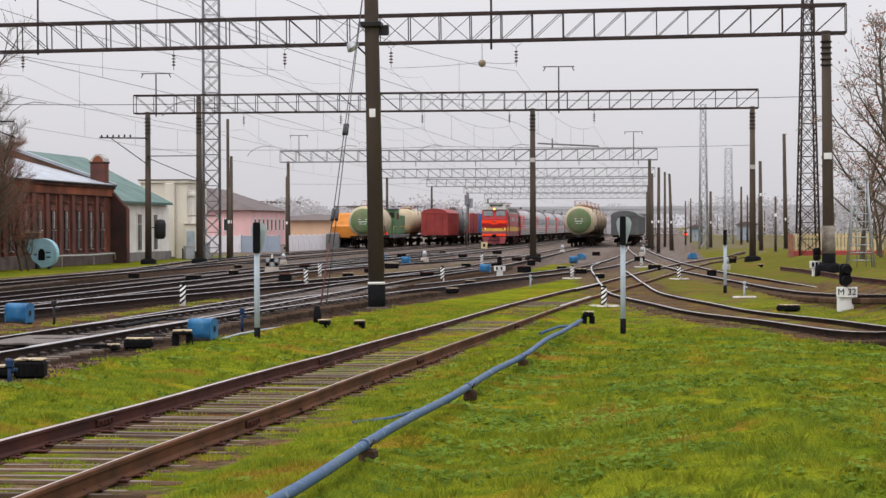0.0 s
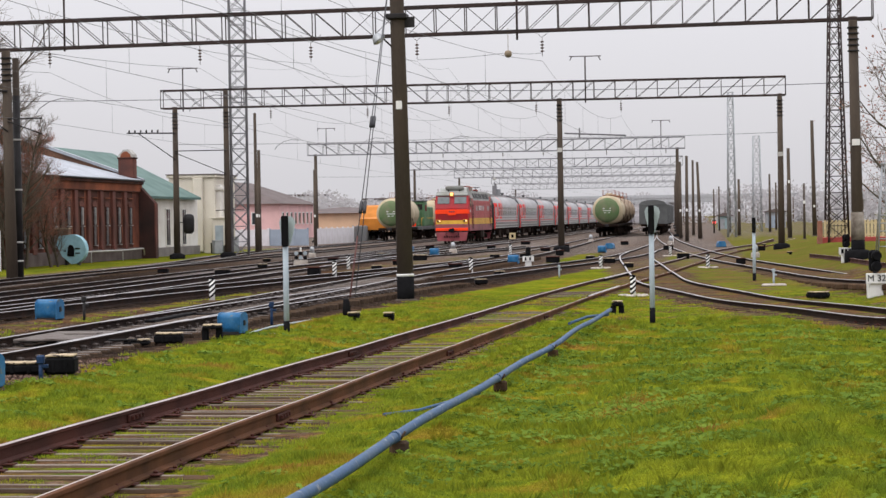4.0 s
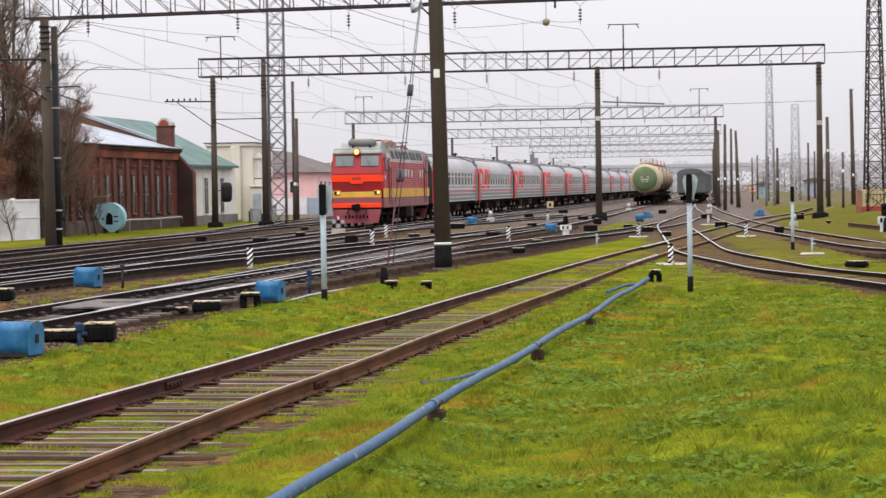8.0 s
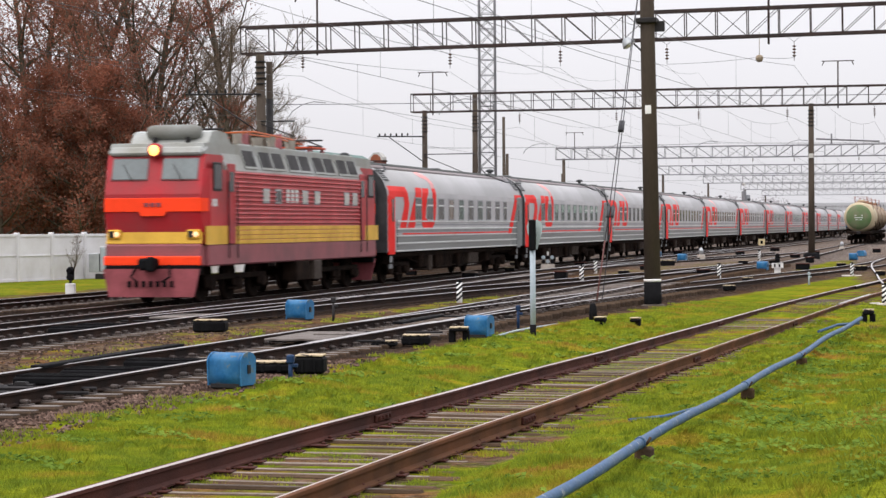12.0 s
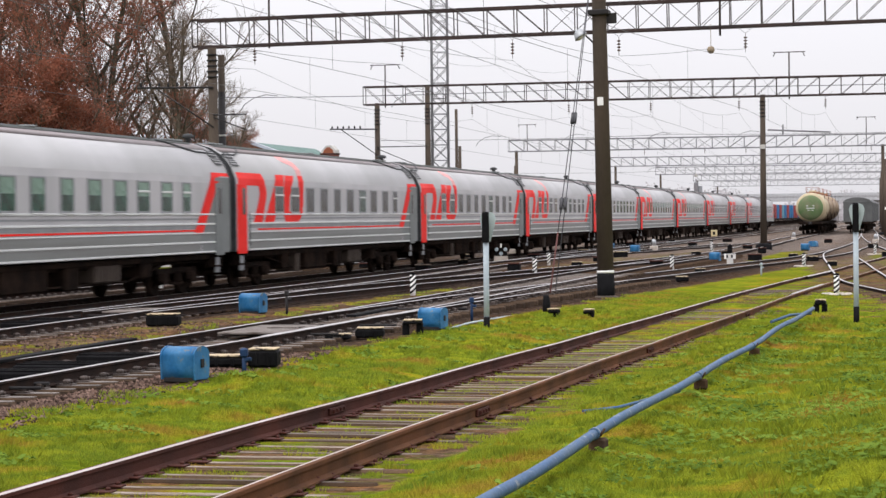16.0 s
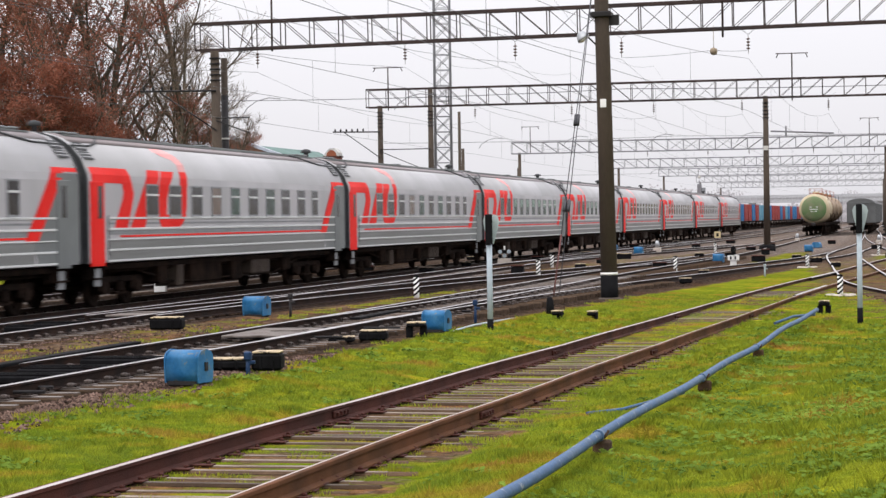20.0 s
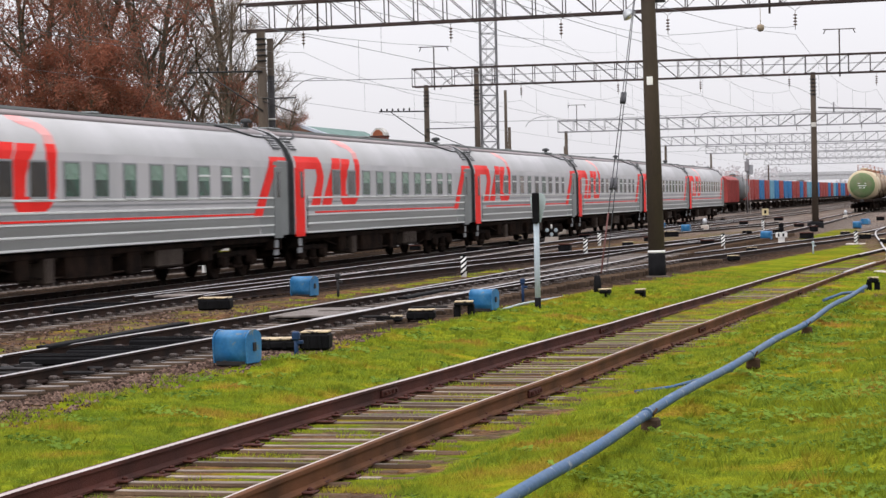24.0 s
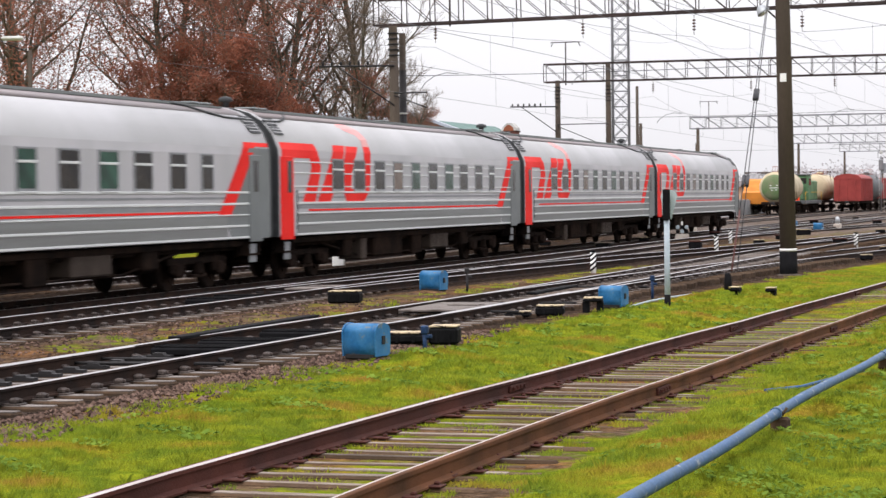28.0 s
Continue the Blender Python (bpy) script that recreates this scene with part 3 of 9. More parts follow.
def make_tracks():
    ties = [Geo().box((c, 0, -0.254), (w, 0.13, 0.17), bev=0.02).box((c - 0.12, 0.0, -0.172), (w - 0.3, d, 0.014), k=1).data("sleeper", OLDWOOD, SLEEPER)
            for c, w, d in ((0, 2.7, 0.1), (-0.08, 2.5, 0.085), (0.05, 2.62, 0.07), (-0.12, 2.4, 0.095))]
    dark = Geo().box((0, 0, -0.25), (2.7, 0.22, 0.15), bev=0.025).data("sleeper", SLEEPER_DARK)
    wet = Geo().box((0, 0, -0.254), (2.7, 0.21, 0.17), bev=0.025).box((0, 0, -0.172), (2.66, 0.17, 0.014), k=1).data("sleeper", SLEEPER_DARK, SLEEPER_WET)
    seat = Geo()
    for s in (-0.76, 0.76):
        seat.box((s, 0, -0.159), (0.3, 0.15, 0.016), bev=0.005)
        for a in (-0.11, 0.11):
            seat.box((s + a * 0.85, 0.03, -0.143), (0.04, 0.045, 0.03), bev=0.01)
    # cast chairs of the running tracks, bolted down on both sides of the rail
    chair = Geo()
    for s in (-0.797, 0.797):
        chair.box((s, 0, -0.158), (0.4, 0.17, 0.02), bev=0.005)
        for a in (-0.1, 0.1):
            chair.box((s + a, 0, -0.125), (0.09, 0.12, 0.06), bev=0.018)
            chair.tube((s + a * 1.5, 0.03, -0.15), (s + a * 1.5, 0.03, -0.105), 0.018, n=5)
    dim = chair.data("tie_plate", mat("worn_chair", (0.075, 0.06, 0.053), 0.6, 0.3, 0.5, 4, 40, 0.2, (0.03, 0.022, 0.02), rand=0.5))
    seat = seat.data("tie_plate", RUST)
    words = {"near": "old single track with rusty rails on weathered wooden sleepers in grass", "right": "rusty curving siding track crossing the grass",
             "main": "main line track with worn shiny rails on dark ballast", "stub": "short rusty siding half sunk in grass"}
    for name, (knots, first, last, bed) in TRACKS.items():
        th = thing("railway_track", words.get(name, "yard track with shiny wet rails on dark ballast"), "railway track", kind="structure", group="tracks of the yard")
        line = LINES[name]
        low = 0.004 if name in ("turnout", "cross", "crossover", "ladder", "link", "right") else 0.09 if name == "stub" else 0.0
        pts = [Vector((x, y, float(rail_z(x, y)) - low)) for x, y in line]
        for off in (-0.797, 0.797):
            side = []
            for i, p in enumerate(pts):
                d = pts[min(i + 1, len(pts) - 1)] - pts[max(i - 1, 0)]
                d.z = 0
                d.normalize()
                q = p + Vector((d.y, -d.x, 0)) * off
                side.append(q)
            part("rail", Geo().sweep(RAIL, side, ks=RAIL_K if bed != "grass" else [0, 0, 0, 0, 0, 0, 0, 1, 1, 0, 0, 0, 0, 0, 0] if off < 0 else [0, 0, 0, 0, 0, 1, 1, 0, 0, 0, 0, 0, 0, 0, 0]), ((RUST if off < 0 else TANRUST) if bed == "grass" else DARKRAIL, RUSTHEAD if bed == "grass" else DIMSTEEL if name in ("main", "outer") else STEEL), th)
        rest, y = Geo(), line[0][1] + 0.5
        old = bed == "grass"
        rng = random.Random(name)
        while y < min(line[-1][1], 150):
            x = x_at(name, y)
            slope = (x_at(name, y + 0.5) - x_at(name, y - 0.5))
            turn = -math.atan(slope)
            z = float(rail_z(x, y)) + float(lift(x, y)) + (rng.uniform(-0.02, 0.01) if old else 0)
            if first < y < last:
                if name == "near" and y > 37 and (math.sin(y * 0.52 + 1) < 0.2 or y > 66):
                    y += 0.42
                    continue
                wob = rng.uniform(-3.2, 3.2) if old else rng.uniform(-0.6, 0.6)
                at = pose(x + rng.uniform(-0.06, 0.06), y, z, 0, 0, math.degrees(turn) + wob)
                sl = part("sleeper", rng.choice(ties) if old else dark if bed == "dirt" or name == "turnout" else wet, None, th, at=at)
                if y < 45 or bed == "ballast" and y < 66:
                    part("tie_plate", dim if bed == "ballast" else seat, None, sl)
            elif y < 110 and name in ("main", "outer", "second", "third"):
                rest.box((x, y, z - 0.254), (2.7, 0.22, 0.17), rz=turn)
            y += (rng.choice((0.4, 0.46, 0.53, 0.62)) if old else 0.6)
        if name == "near":
            # joints: two bolted plates on each rail
            for jy in (10.4, 22.9, 35.4, 47.9, 60.4):
                for off in (-0.797, 0.797):
                    g = Geo()
                    x = x_at(name, jy) + off
                    z = float(rail_z(x, jy))
                    turn = -math.atan(x_at(name, jy + 0.5) - x_at(name, jy - 0.5))
                    for s in (-0.03, 0.03):
                        g.box((x + s * 0.85, jy, z - 0.09), (0.03, 0.56, 0.075), rz=turn, bev=0.008)
                        for b in (-0.21, -0.07, 0.07, 0.21):
                            g.box((x + s * 1.8, jy + b, z - 0.088), (0.03, 0.035, 0.035), rz=turn)
                    part("fishplate", g, RUST, th, "bolted joint plates")
        if rest.v:
            tagged(part("sleepers", rest, SLEEPER_DARK, th), kind="stuff")


# ---------------------------------------------------------------- poles, gantries and wires
def pole_mesh(h, r0=0.2, r1=0.14):
    return Geo().tube((0, 0, -0.4), (0, 0, h), r0, r1, 14)


def make_pole(x, y, h, lean=(0, 0), r0=0.2, r1=0.14, band=0.0, label="tapered brown concrete pole standing in the yard", z=None, plate=None, tar=False, name="concrete_pole"):
    z = float(land(x, y)) if z is None else z
    th = thing(name, label, "pole", pose(x, y, z, lean[1], lean[0], 0))
    part("shaft", pole_mesh(h, r0, r1), CONCRETE, th)
    if band:
        part("painted_foot", Geo().tube((0, 0, -0.3), (0, 0, band), r0 + 0.012, r0 + 0.01, 14), BLACK, th, "black tarred foot")
        part("painted_ring", Geo().tube((0, 0, band), (0, 0, band + 0.07), r0 + 0.011, r0 + 0.01, 14), WHITE, th, "white painted ring")
    part("footing", Geo().lathe([(r0 + 0.15, -0.3), (r0 + 0.13, 0.02), (r0 + 0.06, 0.05), (r0, 0.07)], n=14), CONCRETE, th)
    if plate:
        part("number_plate", Geo().box((0, -r0 + 0.025, plate), (0.16, 0.03, 0.22), bev=0.005), WHITE, th, "small white plate")
    return th


def truss_members(x0, x1, z0, z1, depth, panel):
    """Ends of the members of a box truss that runs along x: verticals and diagonals of its two faces."""
    n = max(2, round((x1 - x0) / panel))
    step = (x1 - x0) / n
    out = []
    for face in (-depth / 2, depth / 2):
        for i in range(n + 1):
            out.append(("post", (x0 + i * step, face), step))
            if i < n:
                off = i + 0.5 - n / 2
                up = off > 0 if abs(off) > 2 else (i + (face > 0)) % 2
                out.append(("brace_up" if up else "brace_down", (x0 + i * step, face), step))
    return out


def make_gantry(y, x0, x1, z0, high, columns, panel, single, r0=0.2, tilt=0.0, thick=0.05, steel=None):
    """A steel lattice beam on concrete columns across the tracks."""
    th = thing("catenary_gantry", "dark steel lattice gantry on concrete columns spanning the tracks", "gantry", pose(0, y, 0, 0, tilt, 0), group="gantries over the yard")
    depth = 0.7
    steel = steel or TRUSS
    for f in (-depth / 2, depth / 2):
        for z, nm in ((z0, "lower_chord"), (z0 + high, "upper_chord")):
            part(nm, Geo().box(((x0 + x1) / 2, f, z), (x1 - x0, thick * 1.5, thick * 1.8)), steel, th)
    made, rest = {}, Geo()
    for nm, (x, f), step in truss_members(x0, x1, z0, z0 + high, depth, panel):
        a, b = {"post": ((0, 0, 0), (0, 0, high)), "brace_up": ((0, 0, 0), (step, 0, high)), "brace_down": ((0, 0, high), (step, 0, 0))}[nm]
        if single:
            if nm not in made:
                made[nm] = Geo().tube(a, b, thick * (0.55 if nm == "post" else 0.36), n=4, smooth=False).data("lattice_bar", steel)
            part("lattice_bar", made[nm], None, th, at=pose(x, f, z0))
        else:
            rest.tube((x + a[0], f, z0 + a[2]), (x + b[0], f, z0 + b[2]), thick * 0.5, n=3, smooth=False, caps=False)
    if rest.v:
        part("lattice", rest, steel, th)
    for x, reach in columns:
        g = float(land(x, y)) if y < 200 else -0.2
        c = part("column", Geo().tube((x, 0, g - 0.4), (x, 0, z0 + reach), r0, r0 * 0.72, 12), CONCRETE, th, "tapered concrete column")
        part("footing", Geo().lathe([(r0 + 0.3, g - 0.3), (r0 + 0.28, g + 0.25), (r0 + 0.06, g + 0.35)], (x, 0, 0), 12), BLACK, th)
        if single:
            rings = Geo()
            for i in range(5):
                rings.tube((x, 0, z0 - 0.35 - i * 0.22), (x, 0, z0 - 0.29 - i * 0.22), r0 * 0.72 + 0.05, n=12)
            part("clamp_ring", rings, IRON, th)
    return th


def insulator(at, n=4, label="brown glazed insulator string hanging from the gantry"):
    g = Geo().tube((0, 0, 0.0), (0, 0, -0.12 * n - 0.25), 0.012, n=5)
    for i in range(n):
        g.lathe([(0.02, -0.13 - 0.12 * i), (0.085, -0.17 - 0.12 * i), (0.03, -0.21 - 0.12 * i)], n=8)
    return lone("insulator", g, GLASSY, label, "insulator", at, group="insulators of the wires")


def wire(pts, r, label, sag=0.0, group="overhead wires"):
    """A hanging wire through the points, with a little sag in each span."""
    out = []
    for p, q in zip(pts, pts[1:]):
        p, q = Vector(p), Vector(q)
        for i in range(8):
            t = i / 8
            w = p.lerp(q, t)
            w.z -= sag * 4 * t * (1 - t)
            out.append(w)
    out.append(Vector(pts[-1]))
    return lone("overhead_wire", Geo().path(out, r, 4), WIRE, label, "wire", group=group)


GANTRIES = [(85, -28.0, 6.6, 9.32, 1.07), (133, -33.0, 5.0, 9.12, 1.1), (225, -40.5, -1.7, 8.85, 1.15), (300, -40, -2.6, 8.85, 1.2), (365, -41, -3.5, 8.85, 1.2), (430, -41, -4.5, 8.75, 1.1), (500, -43, -5, 8.5, 1.1)]


def make_overhead():
    th = make_gantry(*GANTRIES[0], [(-27.3, 0), (5.85, 0.1)], 1.18, True, 0.24, tilt=-0.6)
    part("number_plate", Geo().box((5.85, -0.22, 4.65), (0.3, 0.03, 0.24), bev=0.005), WHITE, th, "small white plate")
    part("foot_cladding", Geo().tube((5.85, 0, 0.95), (5.85, 0, 2.0), 0.262, 0.25, 14), mat("patched_render", (0.3, 0.27, 0.23), 0.9, 0, 0.5, 2.5, 12, 0.4, (0.12, 0.1, 0.08)), th, "pale patched cladding round the foot")
    part("painted_foot", Geo().tube((5.85, 0, 0.1), (5.85, 0, 0.95), 0.262, 0.258, 14), BLACK, th, "black tarred foot")
    th = make_gantry(*GANTRIES[1], [(-32.2, 0.1), (-29.0, 1.15), (-8.5, 0.1), (4.65, 0.1)], 1.25, True, 0.21)
    for x, z in ((-8.5, 6.1), (4.65, 5.6)):
        part("number_plate", Geo().box((x, -0.2, z), (0.3, 0.03, 0.26), bev=0.005), PALE_CONC, th, "small white plate")
    # gantries further off take paler steel: haze put into their colour
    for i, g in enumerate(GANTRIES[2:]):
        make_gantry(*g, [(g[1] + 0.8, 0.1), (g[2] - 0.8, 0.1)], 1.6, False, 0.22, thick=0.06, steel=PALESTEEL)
    # big lone pole with its floodlight and guys
    th = make_pole(-7.86, 58, 15.5, (-0.85, 0), 0.225, 0.16, 0.66, "tall brown concrete lamp pole with a black painted foot", plate=5.2)
    fl = part("floodlight", Geo().lathe([(0.05, 0.0), (0.12, -0.05), (0.17, -0.16), (0.19, -0.2), (0.17, -0.22)], n=16), GALV, th, "grey bowl floodlight on an arm", pose(-0.6, -0.1, 7.1, 0, -35, 0))
    part("glass", Geo().lathe([(0.165, -0.221), (0.12, -0.25), (0.02, -0.262)], n=16), WHITE, fl, "milky glass cover")
    part("lamp_arm", Geo().tube((0, 0, 6.6), (-0.5, -0.1, 7.1), 0.025, n=6), IRON, th)
    for i, dx in enumerate((0, 0.12)):
        p, q = Vector((-0.1, -0.25, 8.9)), Vector((-0.1 + dx, -8.6, 0.5))
        g = Geo().tube(p, q, 0.012, n=5)
        for t in (0.5, 0.75):
            g.tube(p.lerp(q, t), p.lerp(q, t + 0.03), 0.045, n=6)
        part("guy_wire", g, WIRE, th)
    gf = part("guy_guard", Geo().tube((-0.1, -8.65, 0.45), (-0.1, -7.3, 1.8), 0.02, n=6), mat("faded_red", (0.11, 0.045, 0.04), 0.8), th, "faded red guard on the guy wire")
    part("guy_anchor", Geo().lathe([(0.1, -0.2), (0.09, 0.15), (0.07, 0.32), (0.04, 0.36)], (-0.15, -8.9, 0.05), 10), BLACK, th)
    part("bracket", Geo().box((0, 0, 7.55), (0.55, 0.55, 0.14), bev=0.02).box((0.3, 0.05, 7.4), (0.3, 0.1, 0.28), bev=0.02), IRON, th, "steel clamp on the pole")
    # catenary of each wired track: x at the supports, then along the track
    for name, xs, end in (("main", (-21.6, -21.2, -19.53, -20.2), 520), ("outer", (-27, -26.6, -25.6, -26.2), 520), ("second", (-17, -16.7, -15.11, -15.2), 480),
                          ("third", (-11.6, -11.4, -10.93, -9.9), 480), ("turnout", (-12.4, -11.0, -6.06, -4.79), 440)):
        line = list(zip(xs, (-40, 22, 85, 133)))
        for i, a in enumerate([q for q in (180, 225, 262, 300, 365, 430, 500) if q <= end]):
            line.append((x_at(name, a) + (0.25 if i % 2 else -0.25), a))
        wire([(x, a, 6.1 + rail_z(x, a)) for x, a in line], 0.007, "contact wire over a track", 0.03)
        wire([(x, a, 8.1 + 0.5 * rail_z(x, a)) for x, a in line], 0.007, "messenger wire over a track", 0.9)
        for (xa, a), (xb, b) in zip(line, line[1:]):
            if b > 240 or a < 20:
                continue
            for t in (0.2, 0.4, 0.6, 0.8):
                x, y = xa + (xb - xa) * t, a + (b - a) * t
                top = 8.1 + 0.5 * float(rail_z(x, y)) - 3.6 * t * (1 - t)
                lone("dropper", Geo().tube((x, y, 6.08 + float(rail_z(x, y))), (x, y, top), 0.005, n=3), WIRE, "thin dropper between two overhead wires", "wire", group="droppers")
        for x, a in line:
            if a in (85, 133, 225):
                insulator(pose(x, a, 9.0), 4)
                lone("hanger", Geo().tube((-0.42, 0, 0.32), (0, 0, 0), 0.008, n=3).tube((0.42, 0, 0.32), (0, 0, 0), 0.008, n=3), WIRE, "thin V-shaped hanger above an insulator", "wire", pose(x, a, 9.0), group="insulator hangers")
    wire([(-10.93, 85, 8.25), (-7.32, 84.66, 8.42), (-6.06, 85, 8.4)], 0.007, "slack span wire below the gantry", 0.05)
    # feeders beside and above the gantries
    for x, z in ((-14, 11.2), (-23.5, 11.4), (-19, 10.9)):
        wire([(x + 2, -30, z), (x, 85, z), (x - 1.2, 133, z), (x - 4, 225, z - 0.4), (x - 5, 365, z - 0.6)], 0.006, "feeder line along the yard", 1.1)
    # curved pull-off arms that steady the contact wires
    for x, y in ((-24.6, 85), (-18.4, 85), (-14.0, 133), (-8.7, 133), (-24.4, 133), (-19.2, 133), (-13.8, 225), (-18.9, 225), (-24.6, 225)):
        pts = [(0, 0, 0.0), (-0.5, 0, 0.06), (-1.0, 0, -0.06), (-1.4, 0, -0.32), (-1.55, 0, -0.55)]
        lone("pull_off_arm", Geo().path(pts, 0.018, 5), PALESTEEL, "curved steel arm steadying a contact wire", "arm", pose(x, y - 0.2, 7.0), group="pull-off arms")
    # cross wires held between the columns
    for y, x0, x1, z in ((85, -27.3, 5.8, 7.0), (133, -32, 4.6, 6.9), (225, -39.7, -2.4, 6.6)):
        wire([(x0, y, z), ((x0 + x1) / 2, y, z + 0.05), (x1, y, z)], 0.012, "cross wire between two columns", 0.1)
    # wire stand-offs on the gantries
    for y, x, h in ((85, -24.9, 1.1), (85, -7.0, 1.2), (133, -31.6, 1.35), (133, -6.9, 1.5), (225, -38.5, 1.4), (225, -4.1, 1.5)):
        top = 10.2
        g = Geo().tube((0, 0, -1.3), (0, 0, h), 0.045, n=6).tube((-0.95, 0, h), (0.95, 0, h), 0.03, n=5)
        for s in (-0.8, 0.8):
            g.tube((s, 0, h), (s * 1.15, 0, h - 0.25), 0.03, n=5)
        lone("wire_bracket", g, TRUSS, "steel T-shaped wire bracket on top of a gantry", "bracket", pose(x, y - 0.3, top), group="wire brackets")


# ---------------------------------------------------------------- the passenger train
RED = mat("loco_red", (0.42, 0.022, 0.03), 0.4, 0, 0.3, 1.0, 25, 0.08, (0.28, 0.04, 0.045))
RIBRED = mat("rib_red", (0.45, 0.065, 0.07), 0.4, 0, 0.2, 1.0, 25, 0.05)
ORANGE = mat("warning_orange", (1.0, 0.06, 0.012), 0.5, 0, 0.1, 2, 25, 0.02)
YELLOW = mat("loco_yellow", (0.68, 0.4, 0.05), 0.45, 0, 0.25, 1.2, 25, 0.05)
MAROON = mat("loco_maroon", (0.27, 0.085, 0.095), 0.6, 0, 0.3, 1, 25, 0.1, (0.19, 0.08, 0.085))
PINKISH = mat("plough_pink", (0.31, 0.08, 0.092), 0.7, 0, 0.35, 2, 25, 0.1)
ROOFGREY = mat("loco_roof", (0.33, 0.345, 0.34), 0.5, 0.1, 0.3, 1, 20, 0.1, (0.26, 0.26, 0.23))
GLASS = mat("window_glass", (0.016, 0.017, 0.018), 0.12, 0, 0.3, 1, 10, 0, (0.034, 0.029, 0.027), spec=0.2)
TEAL = mat("curtained_glass", (0.022, 0.075, 0.05), 0.12, 0, 0.4, 1.6, 6, 0, (0.012, 0.03, 0.024), spec=0.2, rand=0.6)
BLIND = mat("brown_blind", (0.14, 0.095, 0.075), 0.2, 0, 0.3, 2, 8, 0, spec=0.4)
CURTAIN = mat("pale_curtain", (0.16, 0.27, 0.21), 0.3, 0, 0.35, 3, 12, 0, spec=0.4)
BODY = mat("coach_silver", (0.44, 0.432, 0.445), 0.5, 0.05, 0.08, 0.5, 25, 0.02, (0.36, 0.36, 0.37), stretch=(1, 1, 0.4))
ROOF = mat("coach_roof", (0.43, 0.43, 0.44), 0.6, 0.0, 0.1, 0.5, 20, 0.02, (0.38, 0.38, 0.385), spec=0.1)
ROOFTOP = mat("coach_roof_top", (0.22, 0.195, 0.2), 0.65, 0.0, 0.15, 0.8, 20, 0.05, (0.24, 0.21, 0.21))
FADED = mat("faded_livery_red", (0.66, 0.26, 0.25), 0.5, 0, 0.15, 1.5, 20, 0.02, (0.62, 0.32, 0.31))
DARKGREY = mat("coach_dark_grey", (0.165, 0.18, 0.18), 0.45, 0.1, 0.15, 0.8, 25, 0.03)
RIBLINE = mat("coach_rib", (0.62, 0.64, 0.63), 0.4, 0.1, 0.1, 1, 25, 0)
BANDGREY = mat("coach_band_grey", (0.2, 0.21, 0.205), 0.45, 0.1, 0.2, 0.8, 25, 0.03, (0.15, 0.15, 0.145), stretch=(1, 0.15, 4))
LIVERY = mat("livery_red", (0.74, 0.016, 0.011), 0.5, 0, 0.12, 1, 20, 0.02, spec=0.08)
FRAMEGREY = mat("window_frame_grey", (0.24, 0.25, 0.26), 0.5, 0.2, 0.15, 2, 25, 0)
RUBBER = mat("bellows_rubber", (0.05, 0.053, 0.056), 0.7, 0, 0.3, 3, 30, 0.2)
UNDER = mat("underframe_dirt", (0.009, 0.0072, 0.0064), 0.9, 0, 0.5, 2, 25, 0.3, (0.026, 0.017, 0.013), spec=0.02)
TANBOX = mat("dusty_box", (0.06, 0.045, 0.036), 0.8, 0, 0.4, 2, 25, 0.2)
LAMP = glow("headlamp", (1.0, 0.5, 0.14), 2.2)
DIMLAMP = glow("dim_headlamp", (1.0, 0.62, 0.32), 0.9)
HALF = 1.53


def wheelset(parent, y, r=0.475):
    g = Geo().tube((-0.9, 0, 0), (0.9, 0, 0), 0.085, n=10)
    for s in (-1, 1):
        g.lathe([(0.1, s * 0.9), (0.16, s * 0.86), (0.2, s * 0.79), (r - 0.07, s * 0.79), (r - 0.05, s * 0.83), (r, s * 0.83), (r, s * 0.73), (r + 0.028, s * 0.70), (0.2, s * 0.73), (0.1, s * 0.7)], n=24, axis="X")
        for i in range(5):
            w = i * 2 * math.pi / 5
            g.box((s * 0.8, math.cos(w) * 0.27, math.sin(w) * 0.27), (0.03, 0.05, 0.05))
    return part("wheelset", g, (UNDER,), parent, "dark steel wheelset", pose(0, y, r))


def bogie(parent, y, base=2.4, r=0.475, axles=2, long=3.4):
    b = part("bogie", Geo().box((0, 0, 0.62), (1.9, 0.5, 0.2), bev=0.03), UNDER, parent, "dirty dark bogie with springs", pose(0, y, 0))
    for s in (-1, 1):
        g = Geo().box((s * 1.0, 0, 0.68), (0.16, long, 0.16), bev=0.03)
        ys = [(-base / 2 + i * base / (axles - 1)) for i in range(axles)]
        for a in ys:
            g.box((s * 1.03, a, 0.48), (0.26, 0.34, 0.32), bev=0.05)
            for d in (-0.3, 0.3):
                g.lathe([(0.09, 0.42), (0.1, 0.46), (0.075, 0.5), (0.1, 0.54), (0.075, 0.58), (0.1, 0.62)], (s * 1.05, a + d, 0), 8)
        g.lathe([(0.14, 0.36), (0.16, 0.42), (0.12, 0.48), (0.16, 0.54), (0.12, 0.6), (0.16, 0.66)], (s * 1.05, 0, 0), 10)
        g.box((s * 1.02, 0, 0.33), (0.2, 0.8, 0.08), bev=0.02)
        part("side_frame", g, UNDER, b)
    for a in ys:
        wheelset(b, a, r)
    return b


def skin(side, off=0.0):
    """Cross-section of the coach, from the sill up over the roof to the other sill."""
    e = off
    half = [(HALF - 0.03 + e, 1.13), (HALF + e, 1.2), (HALF + e, 3.12), (HALF - 0.02 + e, 3.3), (1.36 + e, 3.68), (1.12 + e, 3.98), (0.78, 4.2 + e), (0.4, 4.32 + e), (0.0, 4.36 + e)]
    return half


def wall_x(z):
    h = skin(1)
    return float(np.interp(z, [b for _, b in h], [a for a, _ in h]))


